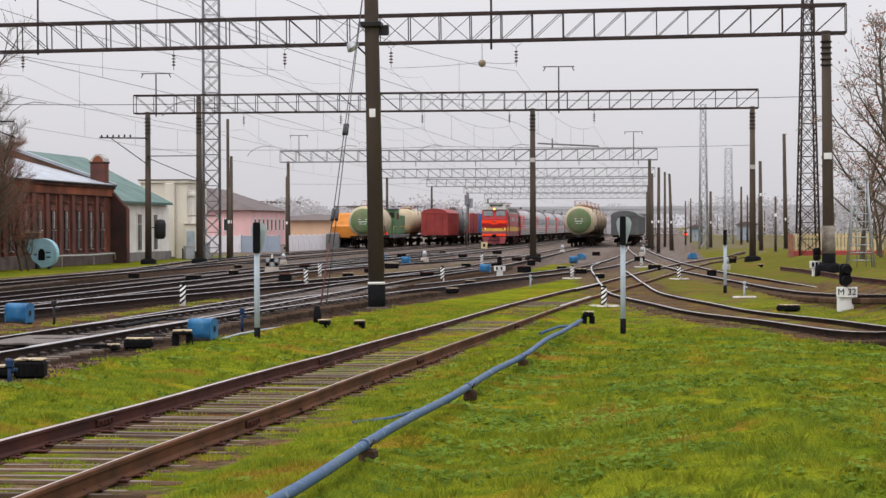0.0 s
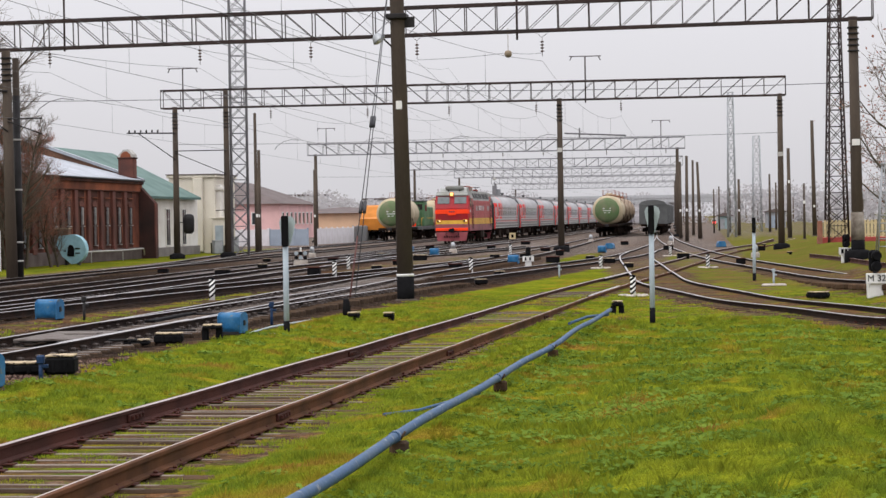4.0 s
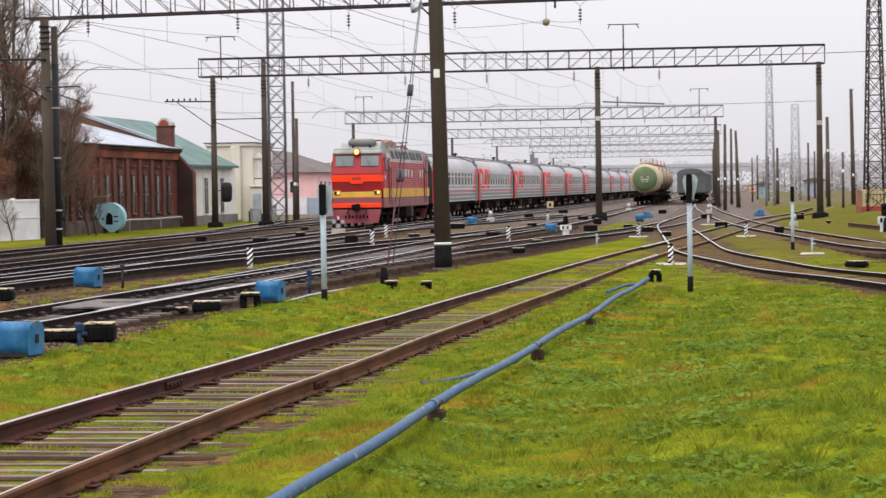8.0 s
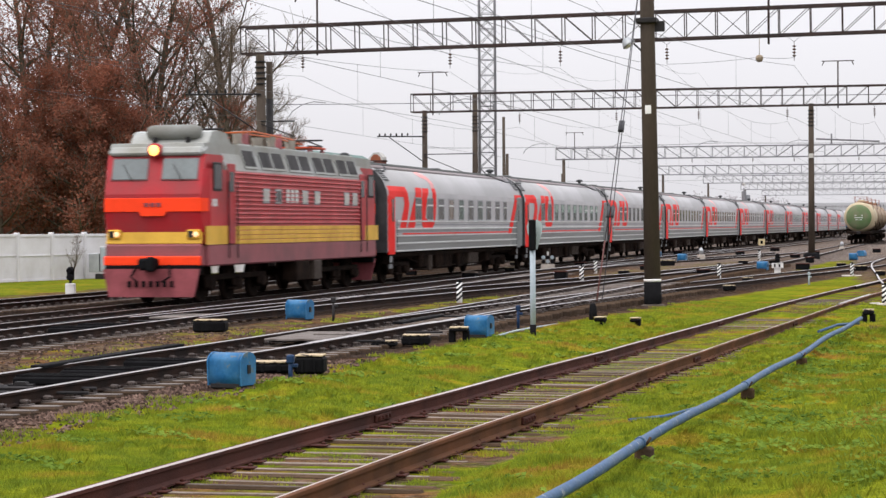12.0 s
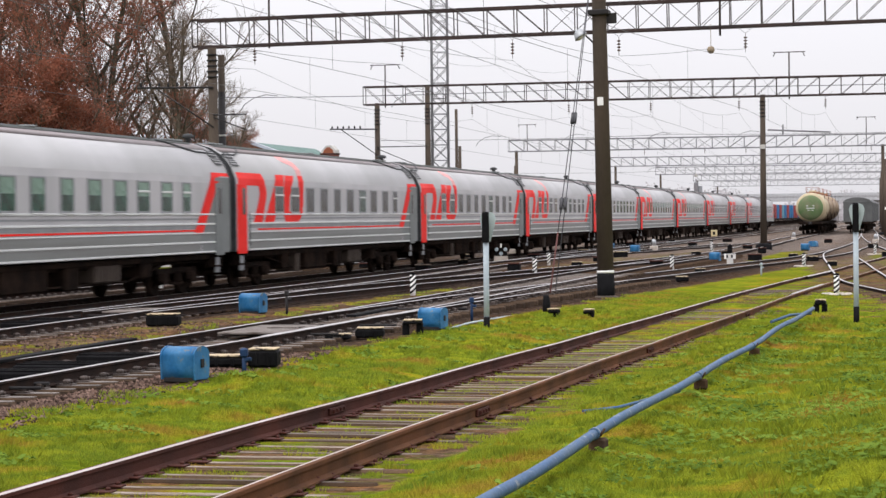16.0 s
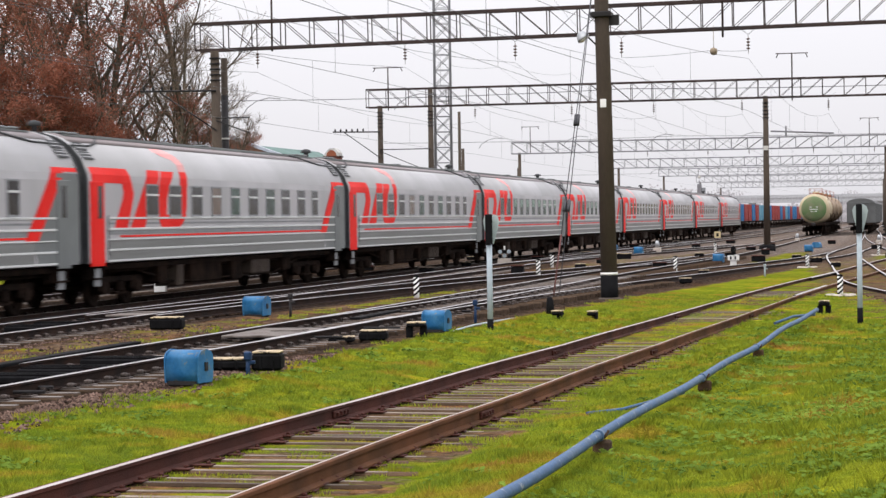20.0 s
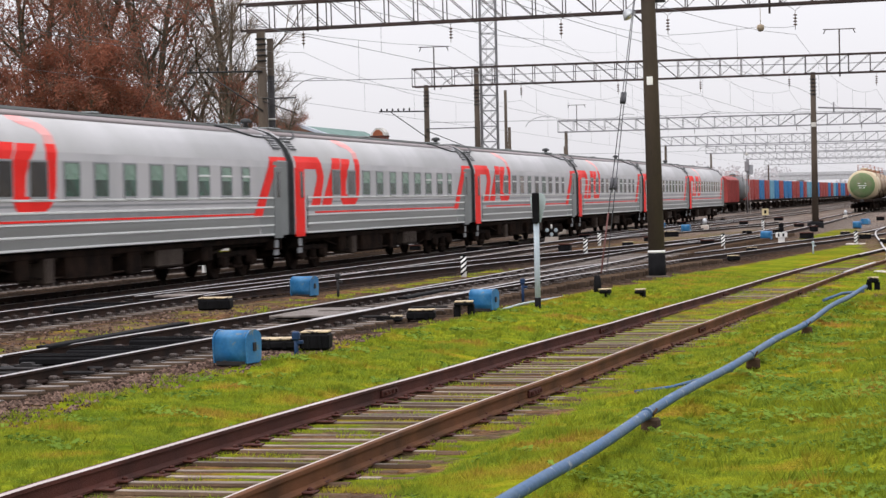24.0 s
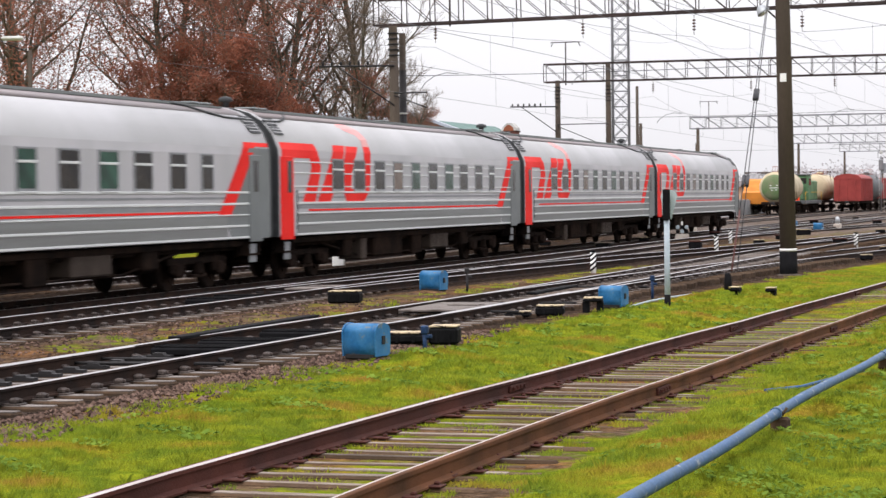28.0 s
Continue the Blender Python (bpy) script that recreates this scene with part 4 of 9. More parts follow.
def painted(parent, rows, matl, label, off):
    """A painted shape on the near side of a coach from rows of (up, from, to along the coach), laid on the curved side."""
    rows = sorted(rows)
    zs = np.array([r[0] for r in rows])
    up = np.unique(np.concatenate([np.arange(zs[0], zs[-1], 0.04), zs]))
    a, b = np.interp(up, zs, [r[1] for r in rows]), np.interp(up, zs, [r[2] for r in rows])
    g = Geo()
    for z, p, q in zip(up, a, b):
        g.v += [Vector((wall_x(z) + off, p, z)), Vector((wall_x(z) + off, q, z))]
    for i in range(len(up) - 1):
        g.face((2 * i, 2 * i + 1, 2 * i + 3, 2 * i + 2))
    return part("livery_stroke", g, matl, parent, label)


STROKES = [  # arch: bar and right leg; slanting bar; round letter: left leg, foot, right leg
    [(3.1, 0.52, 2.98), (3.48, 0.55, 2.9)],
    [(1.95, 2.03, 3.0), (2.71, 2.66, 3.44), (2.88, 2.74, 3.49), (3.12, 2.6, 3.34), (3.3, 2.4, 3.26), (3.48, 2.4, 3.12)],
    [(1.95, 3.17, 4.23), (3.48, 4.68, 5.65)],
    [(1.94, 5.64, 6.6), (2.17, 5.39, 6.2), (2.33, 5.31, 6.0), (2.78, 5.33, 6.06), (3.11, 5.39, 6.28), (3.47, 5.75, 6.8)],
    [(1.94, 5.64, 6.97), (2.06, 5.49, 7.23), (2.17, 5.39, 7.44), (2.32, 5.31, 7.64)],
    [(2.05, 6.75, 7.23), (2.22, 7.0, 7.5), (2.5, 7.08, 7.66), (3.07, 7.1, 7.7), (3.48, 7.25, 7.85)],
]
HOOK = [(3.48, 7.25, 7.85), (3.65, 7.3, 7.88), (3.8, 7.15, 7.85), (3.9, 6.5, 7.75), (4.0, 6.2, 7.5), (4.1, 6.3, 7.1)]


COACH, SHORT = 25.16, 24.2


def make_coach(style="green"):
    """One coach; the style says what shows in its windows: green blinds, dark glass, or vents in every one."""
    th = thing("passenger_coach", "silver-grey passenger coach with red livery strokes and dark window band", "railway coach", group="coaches of the train")
    a, b = 0.27, 24.84
    half = skin(1)
    prof = half + [(-x, z) for x, z in half[-2::-1]]
    # lower body up to the eaves and roof above, cut at the same line
    low = [p for p in half if p[1] <= 3.3]
    body = Geo()
    ring = [(x, z) for x, z in low] + [(-x, z) for x, z in low[::-1]]
    body.sweep([(x, z) for x, z in ring], [(0, a, 0), (0, b, 0)], closed=True)
    part("body", body, BODY, th)
    top = [p for p in half if p[1] >= 3.3]
    top = [(top[0][0] + 0.002, top[0][1] - 0.02), (top[0][0] + 0.001, top[0][1] - 0.012)] + top
    roof = top + [(-x, z) for x, z in top[-2::-1]]
    part("roof", Geo().sweep(roof, [(0, a, 0.002), (0, b, 0.002)], closed=True, smooth=True), ROOF, th, "light grey rounded roof")
    cap = [(0.95, 4.095), (0.78, 4.206), (0.4, 4.33), (0, 4.37), (-0.4, 4.33), (-0.78, 4.206), (-0.95, 4.095)]
    part("roof_top", Geo().sweep([(x, z + 0.004) for x, z in cap], [(0, a + 0.3, 0), (0, b - 0.3, 0)], closed=True, smooth=True), ROOFTOP, th, "mauve grey sheet along the roof top")
    part("roof_ridge", Geo().box((0.62, 12.5, 4.29), (0.05, 23, 0.04)).box((-0.62, 12.5, 4.29), (0.05, 23, 0.04)).box((0.25, 12.5, 4.36), (0.05, 21, 0.035)), DARKGREY, th)
    for y in (1.3, 2.0, 22.6, 23.4, 12.5):
        part("roof_vent", Geo().box((0.3, y, 4.36), (0.5, 0.42, 0.06), bev=0.02), DARKGREY, th, "low dark roof vent")
    part("stove_pipe", Geo().lathe([(0.09, 4.25), (0.09, 4.55), (0.2, 4.57), (0.17, 4.66), (0.05, 4.7)], (-0.4, 1.7, 0), 10), RUBBER, th, "dark stove chimney")
    # windows on both sides; positions along the coach
    wide = [(4.87, 0.9), (6.7, 0.9), (8.55, 0.85), (10.3, 0.8), (12.1, 0.75), (13.9, 0.85), (15.7, 0.85), (17.4, 0.85), (19.25, 0.8), (20.9, 0.6)]
    vented = {"green": (7, 8, 9), "dark": (0, 1, 6, 9), "vented": range(10)}[style]
    panes = {}
    for i, (y, w) in enumerate(wide):
        shown = GLASS if style == "dark" and i != 6 or i in (0, 1) else BLIND if i == 3 and style == "vented" else TEAL if style == "green" or i in (4, 6) else GLASS
        if w not in panes:
            g = Geo()
            for dy, dz, sy, sz in ((0, 0.4, w + 0.1, 0.05), (0, -0.4, w + 0.1, 0.05), (w / 2 + 0.025, 0, 0.05, 0.8), (-w / 2 - 0.025, 0, 0.05, 0.8)):
                g.box((0, dy, dz), (0.03, sy, sz), bev=0.006)
            for cy in (-1, 1):
                for cz in (-1, 1):
                    g.box((0, cy * (w / 2 - 0.005), cz * 0.365), (0.028, 0.07, 0.05), bev=0.02)
            panes[w] = {m.name: Geo().box((0, 0, 0), (0.012, w, 0.75)).data("pane", m) for m in (TEAL, BLIND, GLASS)}
            panes[w]["frame"] = g.data("window", FRAMEGREY)
            panes[w]["vent"] = Geo().box((0, 0, 0), (0.022, w + 0.04, 0.055), bev=0.006).data("vent_bar", RIBLINE)
            panes[w]["sill"] = Geo().box((0, 0, 0), (0.035, w + 0.02, 0.03), bev=0.006).data("sill", RIBLINE)
            panes[w]["drape"] = Geo().box((0, 0, 0), (0.01, w * 0.92, 0.36)).data("curtain", CURTAIN)
        for s in (1, -1):
            win = part("window", panes[w]["frame"], None, th, at=pose(s * (HALF + 0.008), y, 2.69))
            part("pane", panes[w][shown.name], None, win, "glass with a brown blind drawn" if shown is BLIND else "dark grey reflecting glass" if shown is GLASS else "dark green reflecting glass", pose(s * 0.004, 0, 0))
            if s > 0:
                part("sill", panes[w]["sill"], None, win, at=pose(0.012, 0, -0.44))
            if shown is TEAL and style == "green":
                part("curtain", panes[w]["drape"], None, win, "green blind drawn half down", at=pose(s * 0.006, 0, 0.19))
            if i in vented:
                part("vent_bar", panes[w]["vent"], None, win, "pale bar of an opening vent", at=pose(s * 0.012, 0, 0.14))
    # ribbed lower side: grey bands between light ribs
    for z, h, m in ((1.3, 0.2, BANDGREY), (1.57, 0.2, BANDGREY), (1.87, 0.1, FRAMEGREY), (2.1, 0.05, FRAMEGREY)):
        part("lower_band", Geo().box((HALF + 0.002, 11.85, z), (0.01, 20.5, h)), m, th, "grey painted band")
    for z, h in ((1.17, 0.05), (1.44, 0.05), (1.7, 0.03), (1.96, 0.055), (2.23, 0.05)):
        part("rib", Geo().box((HALF + 0.012, 12.5, z), (0.02, 21.8, h), bev=0.006), RIBLINE, th)
    part("red_line", Geo().box((HALF + 0.004, 12.2, 1.775), (0.012, 19.4, 0.05)), LIVERY, th, "thin red line along the side")
    # abstract red strokes of the livery
    for i, rows in enumerate(STROKES):
        painted(th, rows, LIVERY, "broad red livery stroke", 0.006 + 0.0012 * i)
    painted(th, HOOK, FADED, "faded red livery hook on the roof", 0.008)
    painted(th, [(1.68, 21.5, 22.27), (3.37, 23.2, 23.95)], LIVERY, "slanting red livery stroke", 0.014)
    painted(th, [(3.33, 23.2, 24.8), (3.43, 23.24, 24.8)], LIVERY, "red edge line", 0.012)
    part("end_panel", Geo().plate([(22.3, 1.15), (24.8, 1.15), (24.8, 3.29), (23.5, 3.29), (22.0, 1.72)], (HALF + 0.001, 0, 0), (0, 1, 0), (0, 0, 1), 0.006), DARKGREY, th, "dark grey end panel")
    d = part("door", Geo().box((HALF + 0.006, 0.88, 2.09), (0.03, 0.94, 2.07), bev=0.01), LIVERY, th, "red end door")
    part("door_window", Geo().box((HALF + 0.016, 1.05, 2.62), (0.02, 0.32, 0.8), bev=0.008), GLASS, d)
    part("handrail", Geo().tube((HALF + 0.05, 1.52, 1.3), (HALF + 0.05, 1.52, 2.3), 0.012, n=5), IRON, d)
    d = part("door", Geo().box((HALF + 0.012, 23.85, 2.09), (0.03, 0.8, 2.07), bev=0.01), DARKGREY, th, "dark grey end door")
    part("door_window", Geo().box((HALF + 0.022, 23.85, 2.62), (0.02, 0.3, 0.75), bev=0.008), GLASS, d)
    for y in (1.05, 23.85):
        part("skirt", Geo().box((1.44, y, 0.78), (0.05, 0.42, 0.44), bev=0.01), FRAMEGREY, th, "pale grey folded step plate")
        part("step", Geo().box((1.35, y, 0.75), (0.3, 0.7, 0.05), bev=0.01).box((1.38, y - 0.33, 0.88), (0.25, 0.03, 0.32)).box((1.38, y + 0.33, 0.88), (0.25, 0.03, 0.32)).box((1.2, y, 0.9), (0.03, 0.72, 0.4)), UNDER, th)
    for y in (0.1, 24.95):
        g = Geo()
        for i in range(2):
            g.box((0, y + (i - 0.5) * 0.17, 2.35), (2.3, 0.12, 2.7), bev=0.05)
        part("gangway", g, RUBBER, th, "black rubber gangway bellows")
        part("end_rim", Geo().sweep([(x * 1.012, z) for x, z in prof], [(0, y - 0.11 if y > 1 else y + 0.1, 0), (0, y - 0.03 if y > 1 else y + 0.18, 0)], closed=True), RUBBER, th)
    lean = Vector((-0.24, 0, 0.3)).normalized()
    foot = Vector((1.375, 0, 3.68))
    for g0 in (0.42, 23.98):
        for v0 in (-0.02, 0.27):
            grille = part("roof_grille", Geo().plate([(g0, v0), (g0 + 0.68, v0), (g0 + 0.68, v0 + 0.24), (g0, v0 + 0.24)], foot, (0, 1, 0), lean, 0.014), RUBBER, th, "dark grille in the roof slope")
            for k in range(2):
                part("slat", Geo().plate([(g0 + 0.03, v0 + 0.06 + 0.1 * k), (g0 + 0.65, v0 + 0.06 + 0.1 * k), (g0 + 0.65, v0 + 0.08 + 0.1 * k), (g0 + 0.03, v0 + 0.08 + 0.1 * k)], foot, (0, 1, 0), lean, 0.022), ROOF, grille)
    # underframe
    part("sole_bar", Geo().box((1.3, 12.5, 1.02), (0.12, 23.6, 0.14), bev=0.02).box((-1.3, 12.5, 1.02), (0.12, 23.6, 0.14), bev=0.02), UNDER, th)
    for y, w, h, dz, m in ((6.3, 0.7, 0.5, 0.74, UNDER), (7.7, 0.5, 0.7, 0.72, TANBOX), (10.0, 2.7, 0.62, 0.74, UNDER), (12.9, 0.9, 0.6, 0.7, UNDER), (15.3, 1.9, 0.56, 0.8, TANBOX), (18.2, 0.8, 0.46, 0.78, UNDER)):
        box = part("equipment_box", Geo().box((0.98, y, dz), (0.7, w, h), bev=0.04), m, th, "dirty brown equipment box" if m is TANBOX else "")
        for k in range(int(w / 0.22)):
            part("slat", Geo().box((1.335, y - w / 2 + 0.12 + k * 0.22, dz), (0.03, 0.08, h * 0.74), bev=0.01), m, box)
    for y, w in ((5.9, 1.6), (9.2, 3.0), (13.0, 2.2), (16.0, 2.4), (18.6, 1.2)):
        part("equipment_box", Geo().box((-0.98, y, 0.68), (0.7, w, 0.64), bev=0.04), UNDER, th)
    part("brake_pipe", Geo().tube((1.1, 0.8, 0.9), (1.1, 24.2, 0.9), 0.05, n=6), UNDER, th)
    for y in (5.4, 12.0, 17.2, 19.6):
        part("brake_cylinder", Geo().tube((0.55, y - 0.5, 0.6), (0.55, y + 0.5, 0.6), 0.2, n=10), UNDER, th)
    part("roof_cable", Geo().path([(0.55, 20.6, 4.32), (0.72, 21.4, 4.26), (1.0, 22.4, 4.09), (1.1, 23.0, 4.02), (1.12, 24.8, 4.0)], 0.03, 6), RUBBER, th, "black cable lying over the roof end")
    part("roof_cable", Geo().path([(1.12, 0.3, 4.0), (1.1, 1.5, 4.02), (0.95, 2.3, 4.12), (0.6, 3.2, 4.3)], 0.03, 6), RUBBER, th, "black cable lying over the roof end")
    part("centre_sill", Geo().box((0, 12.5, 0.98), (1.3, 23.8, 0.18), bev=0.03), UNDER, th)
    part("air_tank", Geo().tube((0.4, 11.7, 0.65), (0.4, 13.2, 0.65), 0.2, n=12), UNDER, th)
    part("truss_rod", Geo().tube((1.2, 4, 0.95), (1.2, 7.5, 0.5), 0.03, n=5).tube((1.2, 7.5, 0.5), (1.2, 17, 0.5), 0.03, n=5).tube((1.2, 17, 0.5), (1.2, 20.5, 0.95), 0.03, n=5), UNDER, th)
    for y in (3.6, 21.4):
        bogie(th, y)
    part("coupler", Geo().box((0, 0.05, 1.05), (0.3, 0.9, 0.3), bev=0.05).box((0, 24.95, 1.05), (0.3, 0.9, 0.3), bev=0.05), IRON, th)
    return th


def make_loco():
    """An electric locomotive; its nose faces the way it runs, to lower y."""
    th = thing("electric_locomotive", "red and yellow electric locomotive with orange warning bands and lit headlamp", "locomotive")
    w, a, b = 1.48, 0.75, 18.7
    # side profile of the body from the floor to the roof edge; slanting nose
    part("underbody", Geo().box((0, (a + b) / 2, 1.31), (2 * w, b - a - 0.6, 0.6), bev=0.04).box((0, (a + b) / 2, 1.31), (2.72, b - a, 0.596), bev=0.04), MAROON, th, "dusty maroon sill")
    body = Geo()
    nose, tail = a + 0.02, b - 0.02
    steps = [(0.18, 1.6), (-0.02, 2.5), (-0.02, 2.95), (0.193, 3.62)]
    for dy, z in steps:
        for y, h in ((nose + dy, 1.36), (nose + 0.42, w), (tail - 0.42, w), (tail - dy, 1.36)):
            body.v += [Vector((h, y, z)), Vector((-h, y, z))]
    ring = [0, 2, 4, 6, 7, 5, 3, 1]
    for k in range(3):
        for p, q in zip(ring, ring[1:] + ring[:1]):
            body.face((8 * k + p, 8 * k + q, 8 * k + 8 + q, 8 * k + 8 + p))
    body.face([24 + p for p in ring])
    body.face(ring[::-1])
    part("body", body, RED, th)
    for ends in ([(nose + 0.193, 3.62), (nose + 0.32, 4.02), (2.5, 4.02), (2.75, 3.62)], [(tail - 2.0, 3.62), (tail - 1.75, 4.02), (tail - 0.32, 4.02), (tail - 0.193, 3.62)]):
        part("cab_top", Geo().plate(ends[::-1], (w - 0.1, 0, 0), (0, 1, 0), (0, 0, 1), -2 * w + 0.2), RED, th)
    roofo = [(nose + 0.3, 4.0), (nose + 0.38, 4.32), (nose + 1.2, 4.36), (tail - 1.2, 4.36), (tail - 0.38, 4.32), (tail - 0.3, 4.0)]
    part("cab_roof", Geo().plate(roofo[::-1], (w - 0.16, 0, 0), (0, 1, 0), (0, 0, 1), -2 * (w - 0.16)), ROOFGREY, th, "dusty grey roof")
    part("roof_brow", Geo().box((0, nose + 0.44, 4.12), (2 * w - 0.24, 0.5, 0.26), bev=0.1, tilt=0.35), ROOFGREY, th, "pale grey brow above the cab windows")
    part("roof_slope", Geo().sweep([(w + 0.004, 3.6), (w - 0.02, 3.66), (w - 0.24, 4.32), (-w + 0.24, 4.32), (-w + 0.02, 3.66), (-w - 0.004, 3.6)], [(0, 2.5, 0), (0, 17.0, 0)], closed=True), ROOFGREY, th, "grey sloping roof edge")
    lean = Vector((-0.22, 0, 0.66)).normalized()
    for i in range(9):
        y = 4.3 + i * 1.36 + (0.1 if i % 2 else -0.06)
        fr = part("roof_louvre", Geo().plate([(y - 0.04, 0.03), (y + 1.12, 0.03), (y + 1.12, 0.77), (y - 0.04, 0.77)], Vector((w - 0.02, 0, 3.66)) + Vector((0.012, 0, 0.008)), (0, 1, 0), lean, 0.02), ROOFGREY, th, "pale framed air intake")
        part("grille", Geo().plate([(y + 0.05, 0.1), (y + 1.02, 0.1), (y + 1.02, 0.7), (y + 0.05, 0.7)], Vector((w - 0.02, 0, 3.66)) + Vector((0.022, 0, 0.014)), (0, 1, 0), lean, 0.018), IRON, fr, "dark intake grille")
    for i, (z, m) in enumerate([(1.64, YELLOW), (1.77, YELLOW), (1.9, YELLOW), (2.03, YELLOW)]):
        part("yellow_band", Geo().box((w + 0.004, 9.75, z), (0.02, 13.2, 0.115), bev=0.02), m, th, "yellow painted rib")
    for i in range(12):
        part("side_rib", Geo().box((w + 0.012, 9.75, 2.18 + i * 0.125), (0.05, 13.2, 0.06), bev=0.02), RIBRED, th)
    part("cab_panel", Geo().box((w + 0.002, 1.75, 1.84), (0.012, 1.9, 0.5)).box((w + 0.002, 17.7, 1.84), (0.012, 1.9, 0.5)), YELLOW, th, "yellow painted panel")
    for y in (2.9, 16.6):
        d = part("door", Geo().box((w + 0.012, y, 2.7), (0.03, 0.62, 2.2), bev=0.01), RED, th, "narrow red cab door")
        part("door_window", Geo().box((w + 0.026, y, 3.3), (0.02, 0.4, 0.55), bev=0.01), GLASS, d)
        for k in (-0.37, 0.37):
            part("handrail", Geo().tube((w + 0.07, y + k, 1.2), (w + 0.07, y + k, 3.3), 0.018, n=5), IRON, d)
    for y in (1.75, 17.7):
        win = part("cab_window", Geo().box((w + 0.008, y, 3.42), (0.03, 0.72, 0.78), bev=0.02), IRON, th)
        part("pane", Geo().box((w + 0.018, y, 3.42), (0.02, 0.6, 0.66), bev=0.02), GLASS, win)
    for y in (6.0, 7.2, 9.9, 11.2, 14.6, 15.6):
        win = part("side_window", Geo().box((w + 0.022, y, 2.95), (0.03, 0.62, 0.44), bev=0.03), GALV, th)
        part("pane", Geo().box((w + 0.034, y, 2.95), (0.02, 0.5, 0.33), bev=0.03), PALE_CONC if y not in (7.2,) else GLASS, win)
    # blank plates where the side carries its lettering
    for y in (8.1, 8.55, 9.0):
        part("side_badge", Geo().box((w + 0.03, y, 2.98), (0.012, 0.3, 0.42)), RIBLINE, th, "pale badge bar")
    for y in (1.4, 1.62):
        part("side_badge", Geo().box((w + 0.006, y, 2.72), (0.012, 0.16, 0.2)), RIBLINE, th, "pale badge bar")
    for s, (y0, sg) in (("front", (nose - 0.02, -1)), ("rear", (tail + 0.02, 1))):
        f = lambda z: y0 - sg * max(0.0, (z - 2.95) * 0.318)
        part("warning_band", Geo().box((0, y0 + sg * 0.005, 2.66), (2.74, 0.03, 0.37), bev=0.01), ORANGE, th, "bright orange warning band")
        for k in (-1, 1):
            d = Vector((k * 0.12, -sg * 0.42, 0)).normalized()
            lo, up = (0.0, 0.33) if k * sg < 0 else (0.33, 0.0)
            part("warning_wrap", Geo().plate([(0, -0.18), (0.33, -0.18), (0.33, 0.18), (0, 0.18)], Vector((k * 1.365, y0, 2.66)), d, (0, 0, 1), 0.015 * (1 if k * sg < 0 else -1)), ORANGE, th, "orange band round the corner")
        part("warning_wing", Geo().plate([(-0.42, 2.5), (-0.32, 2.36), (0.32, 2.36), (0.42, 2.5)], (0, y0 + sg * 0.022, 0), (-sg, 0, 0), (0, 0, 1), 0.012), ORANGE, th)
        for x in (-0.17, 0, 0.17):
            part("nose_badge", Geo().box((x, y0 + sg * 0.026, 2.66), (0.13, 0.02, 0.11), bev=0.005), PINKISH, th, "pale badge bar")
        part("nose_panel", Geo().box((0, y0 - sg * 0.128, 1.87), (2.72, 0.03, 0.52), bev=0.012, tilt=-sg * 0.219 * -1), YELLOW, th, "yellow nose panel")
        for k in (-0.7, 0.72):
            win = part("windscreen", Geo().box((k, f(3.62) + sg * 0.008, 3.62), (1.06, 0.04, 0.66), bev=0.02, tilt=sg * 0.31), MAROON, th, "windscreen in a thin frame")
            part("pane", Geo().box((k, f(3.62) + sg * 0.022, 3.62), (1.0, 0.035, 0.6), bev=0.02, tilt=sg * 0.31), mat("windscreen_glass", (0.12, 0.15, 0.155), 0.06, 0, 0.3, 1, 10, 0, spec=0.9), win, "pale reflecting glass")
            part("wiper", Geo().tube((k + 0.1, f(3.3) + sg * 0.05, 3.3), (k - 0.2, f(3.75) + sg * 0.06, 3.75), 0.012, n=4), IRON, win)
        for k in (-1.12, 1.12):
            h = part("headlight", Geo().box((k, y0 - sg * 0.09, 1.87), (0.38, 0.12, 0.26), bev=0.03), YELLOW, th, "square yellow headlight frame")
            part("bulb", Geo().lathe([(0.075, -0.01), (0.06, 0.02 * sg), (0.02, 0.03 * sg)], (k + 0.08, y0 - sg * 0.02, 1.87), 12, axis="Y"), DIMLAMP if s == "front" else GLASS, h, "small lit lamp")
            part("dark_glass", Geo().box((k - 0.07, y0 - sg * 0.03, 1.87), (0.15, 0.02, 0.18), bev=0.02), IRON, h)
        part("buffer_beam", Geo().box((0, y0 + sg * 0.06, 1.16), (2.74, 0.14, 0.26), bev=0.03), ORANGE, th, "bright orange buffer beam")
        part("valance", Geo().box((0, y0 - sg * 0.02, 0.93), (2.66, 0.3, 0.24), bev=0.02), BLACK, th, "black grimy valance under the buffer beam")
        c = part("coupler", Geo().box((0, y0 + sg * 0.35, 1.08), (0.42, 0.6, 0.32), bev=0.06).box((0.15, y0 + sg * 0.6, 1.08), (0.22, 0.22, 0.4), bev=0.05), BLACK, th, "black automatic coupler")
        part("hose", Geo().path([(-0.4, y0 + sg * 0.15, 1.05), (-0.5, y0 + sg * 0.35, 0.75), (-0.3, y0 + sg * 0.45, 0.6)], 0.03), BLACK, th)
        part("hose", Geo().path([(0.5, y0 + sg * 0.15, 1.05), (0.6, y0 + sg * 0.35, 0.75), (0.4, y0 + sg * 0.45, 0.6)], 0.03), BLACK, th)
        g = Geo()
        g.plate([(-1.36, 0.95), (-1.2, 0.2), (1.2, 0.2), (1.36, 0.95)] if sg < 0 else [(1.36, 0.95), (1.2, 0.2), (-1.2, 0.2), (-1.36, 0.95)], (0, y0 + sg * 0.1, 0), (1, 0, 0), (0, 0, 1), 0.08)
        part("plough", g, PINKISH, th, "faded pink snow plough")
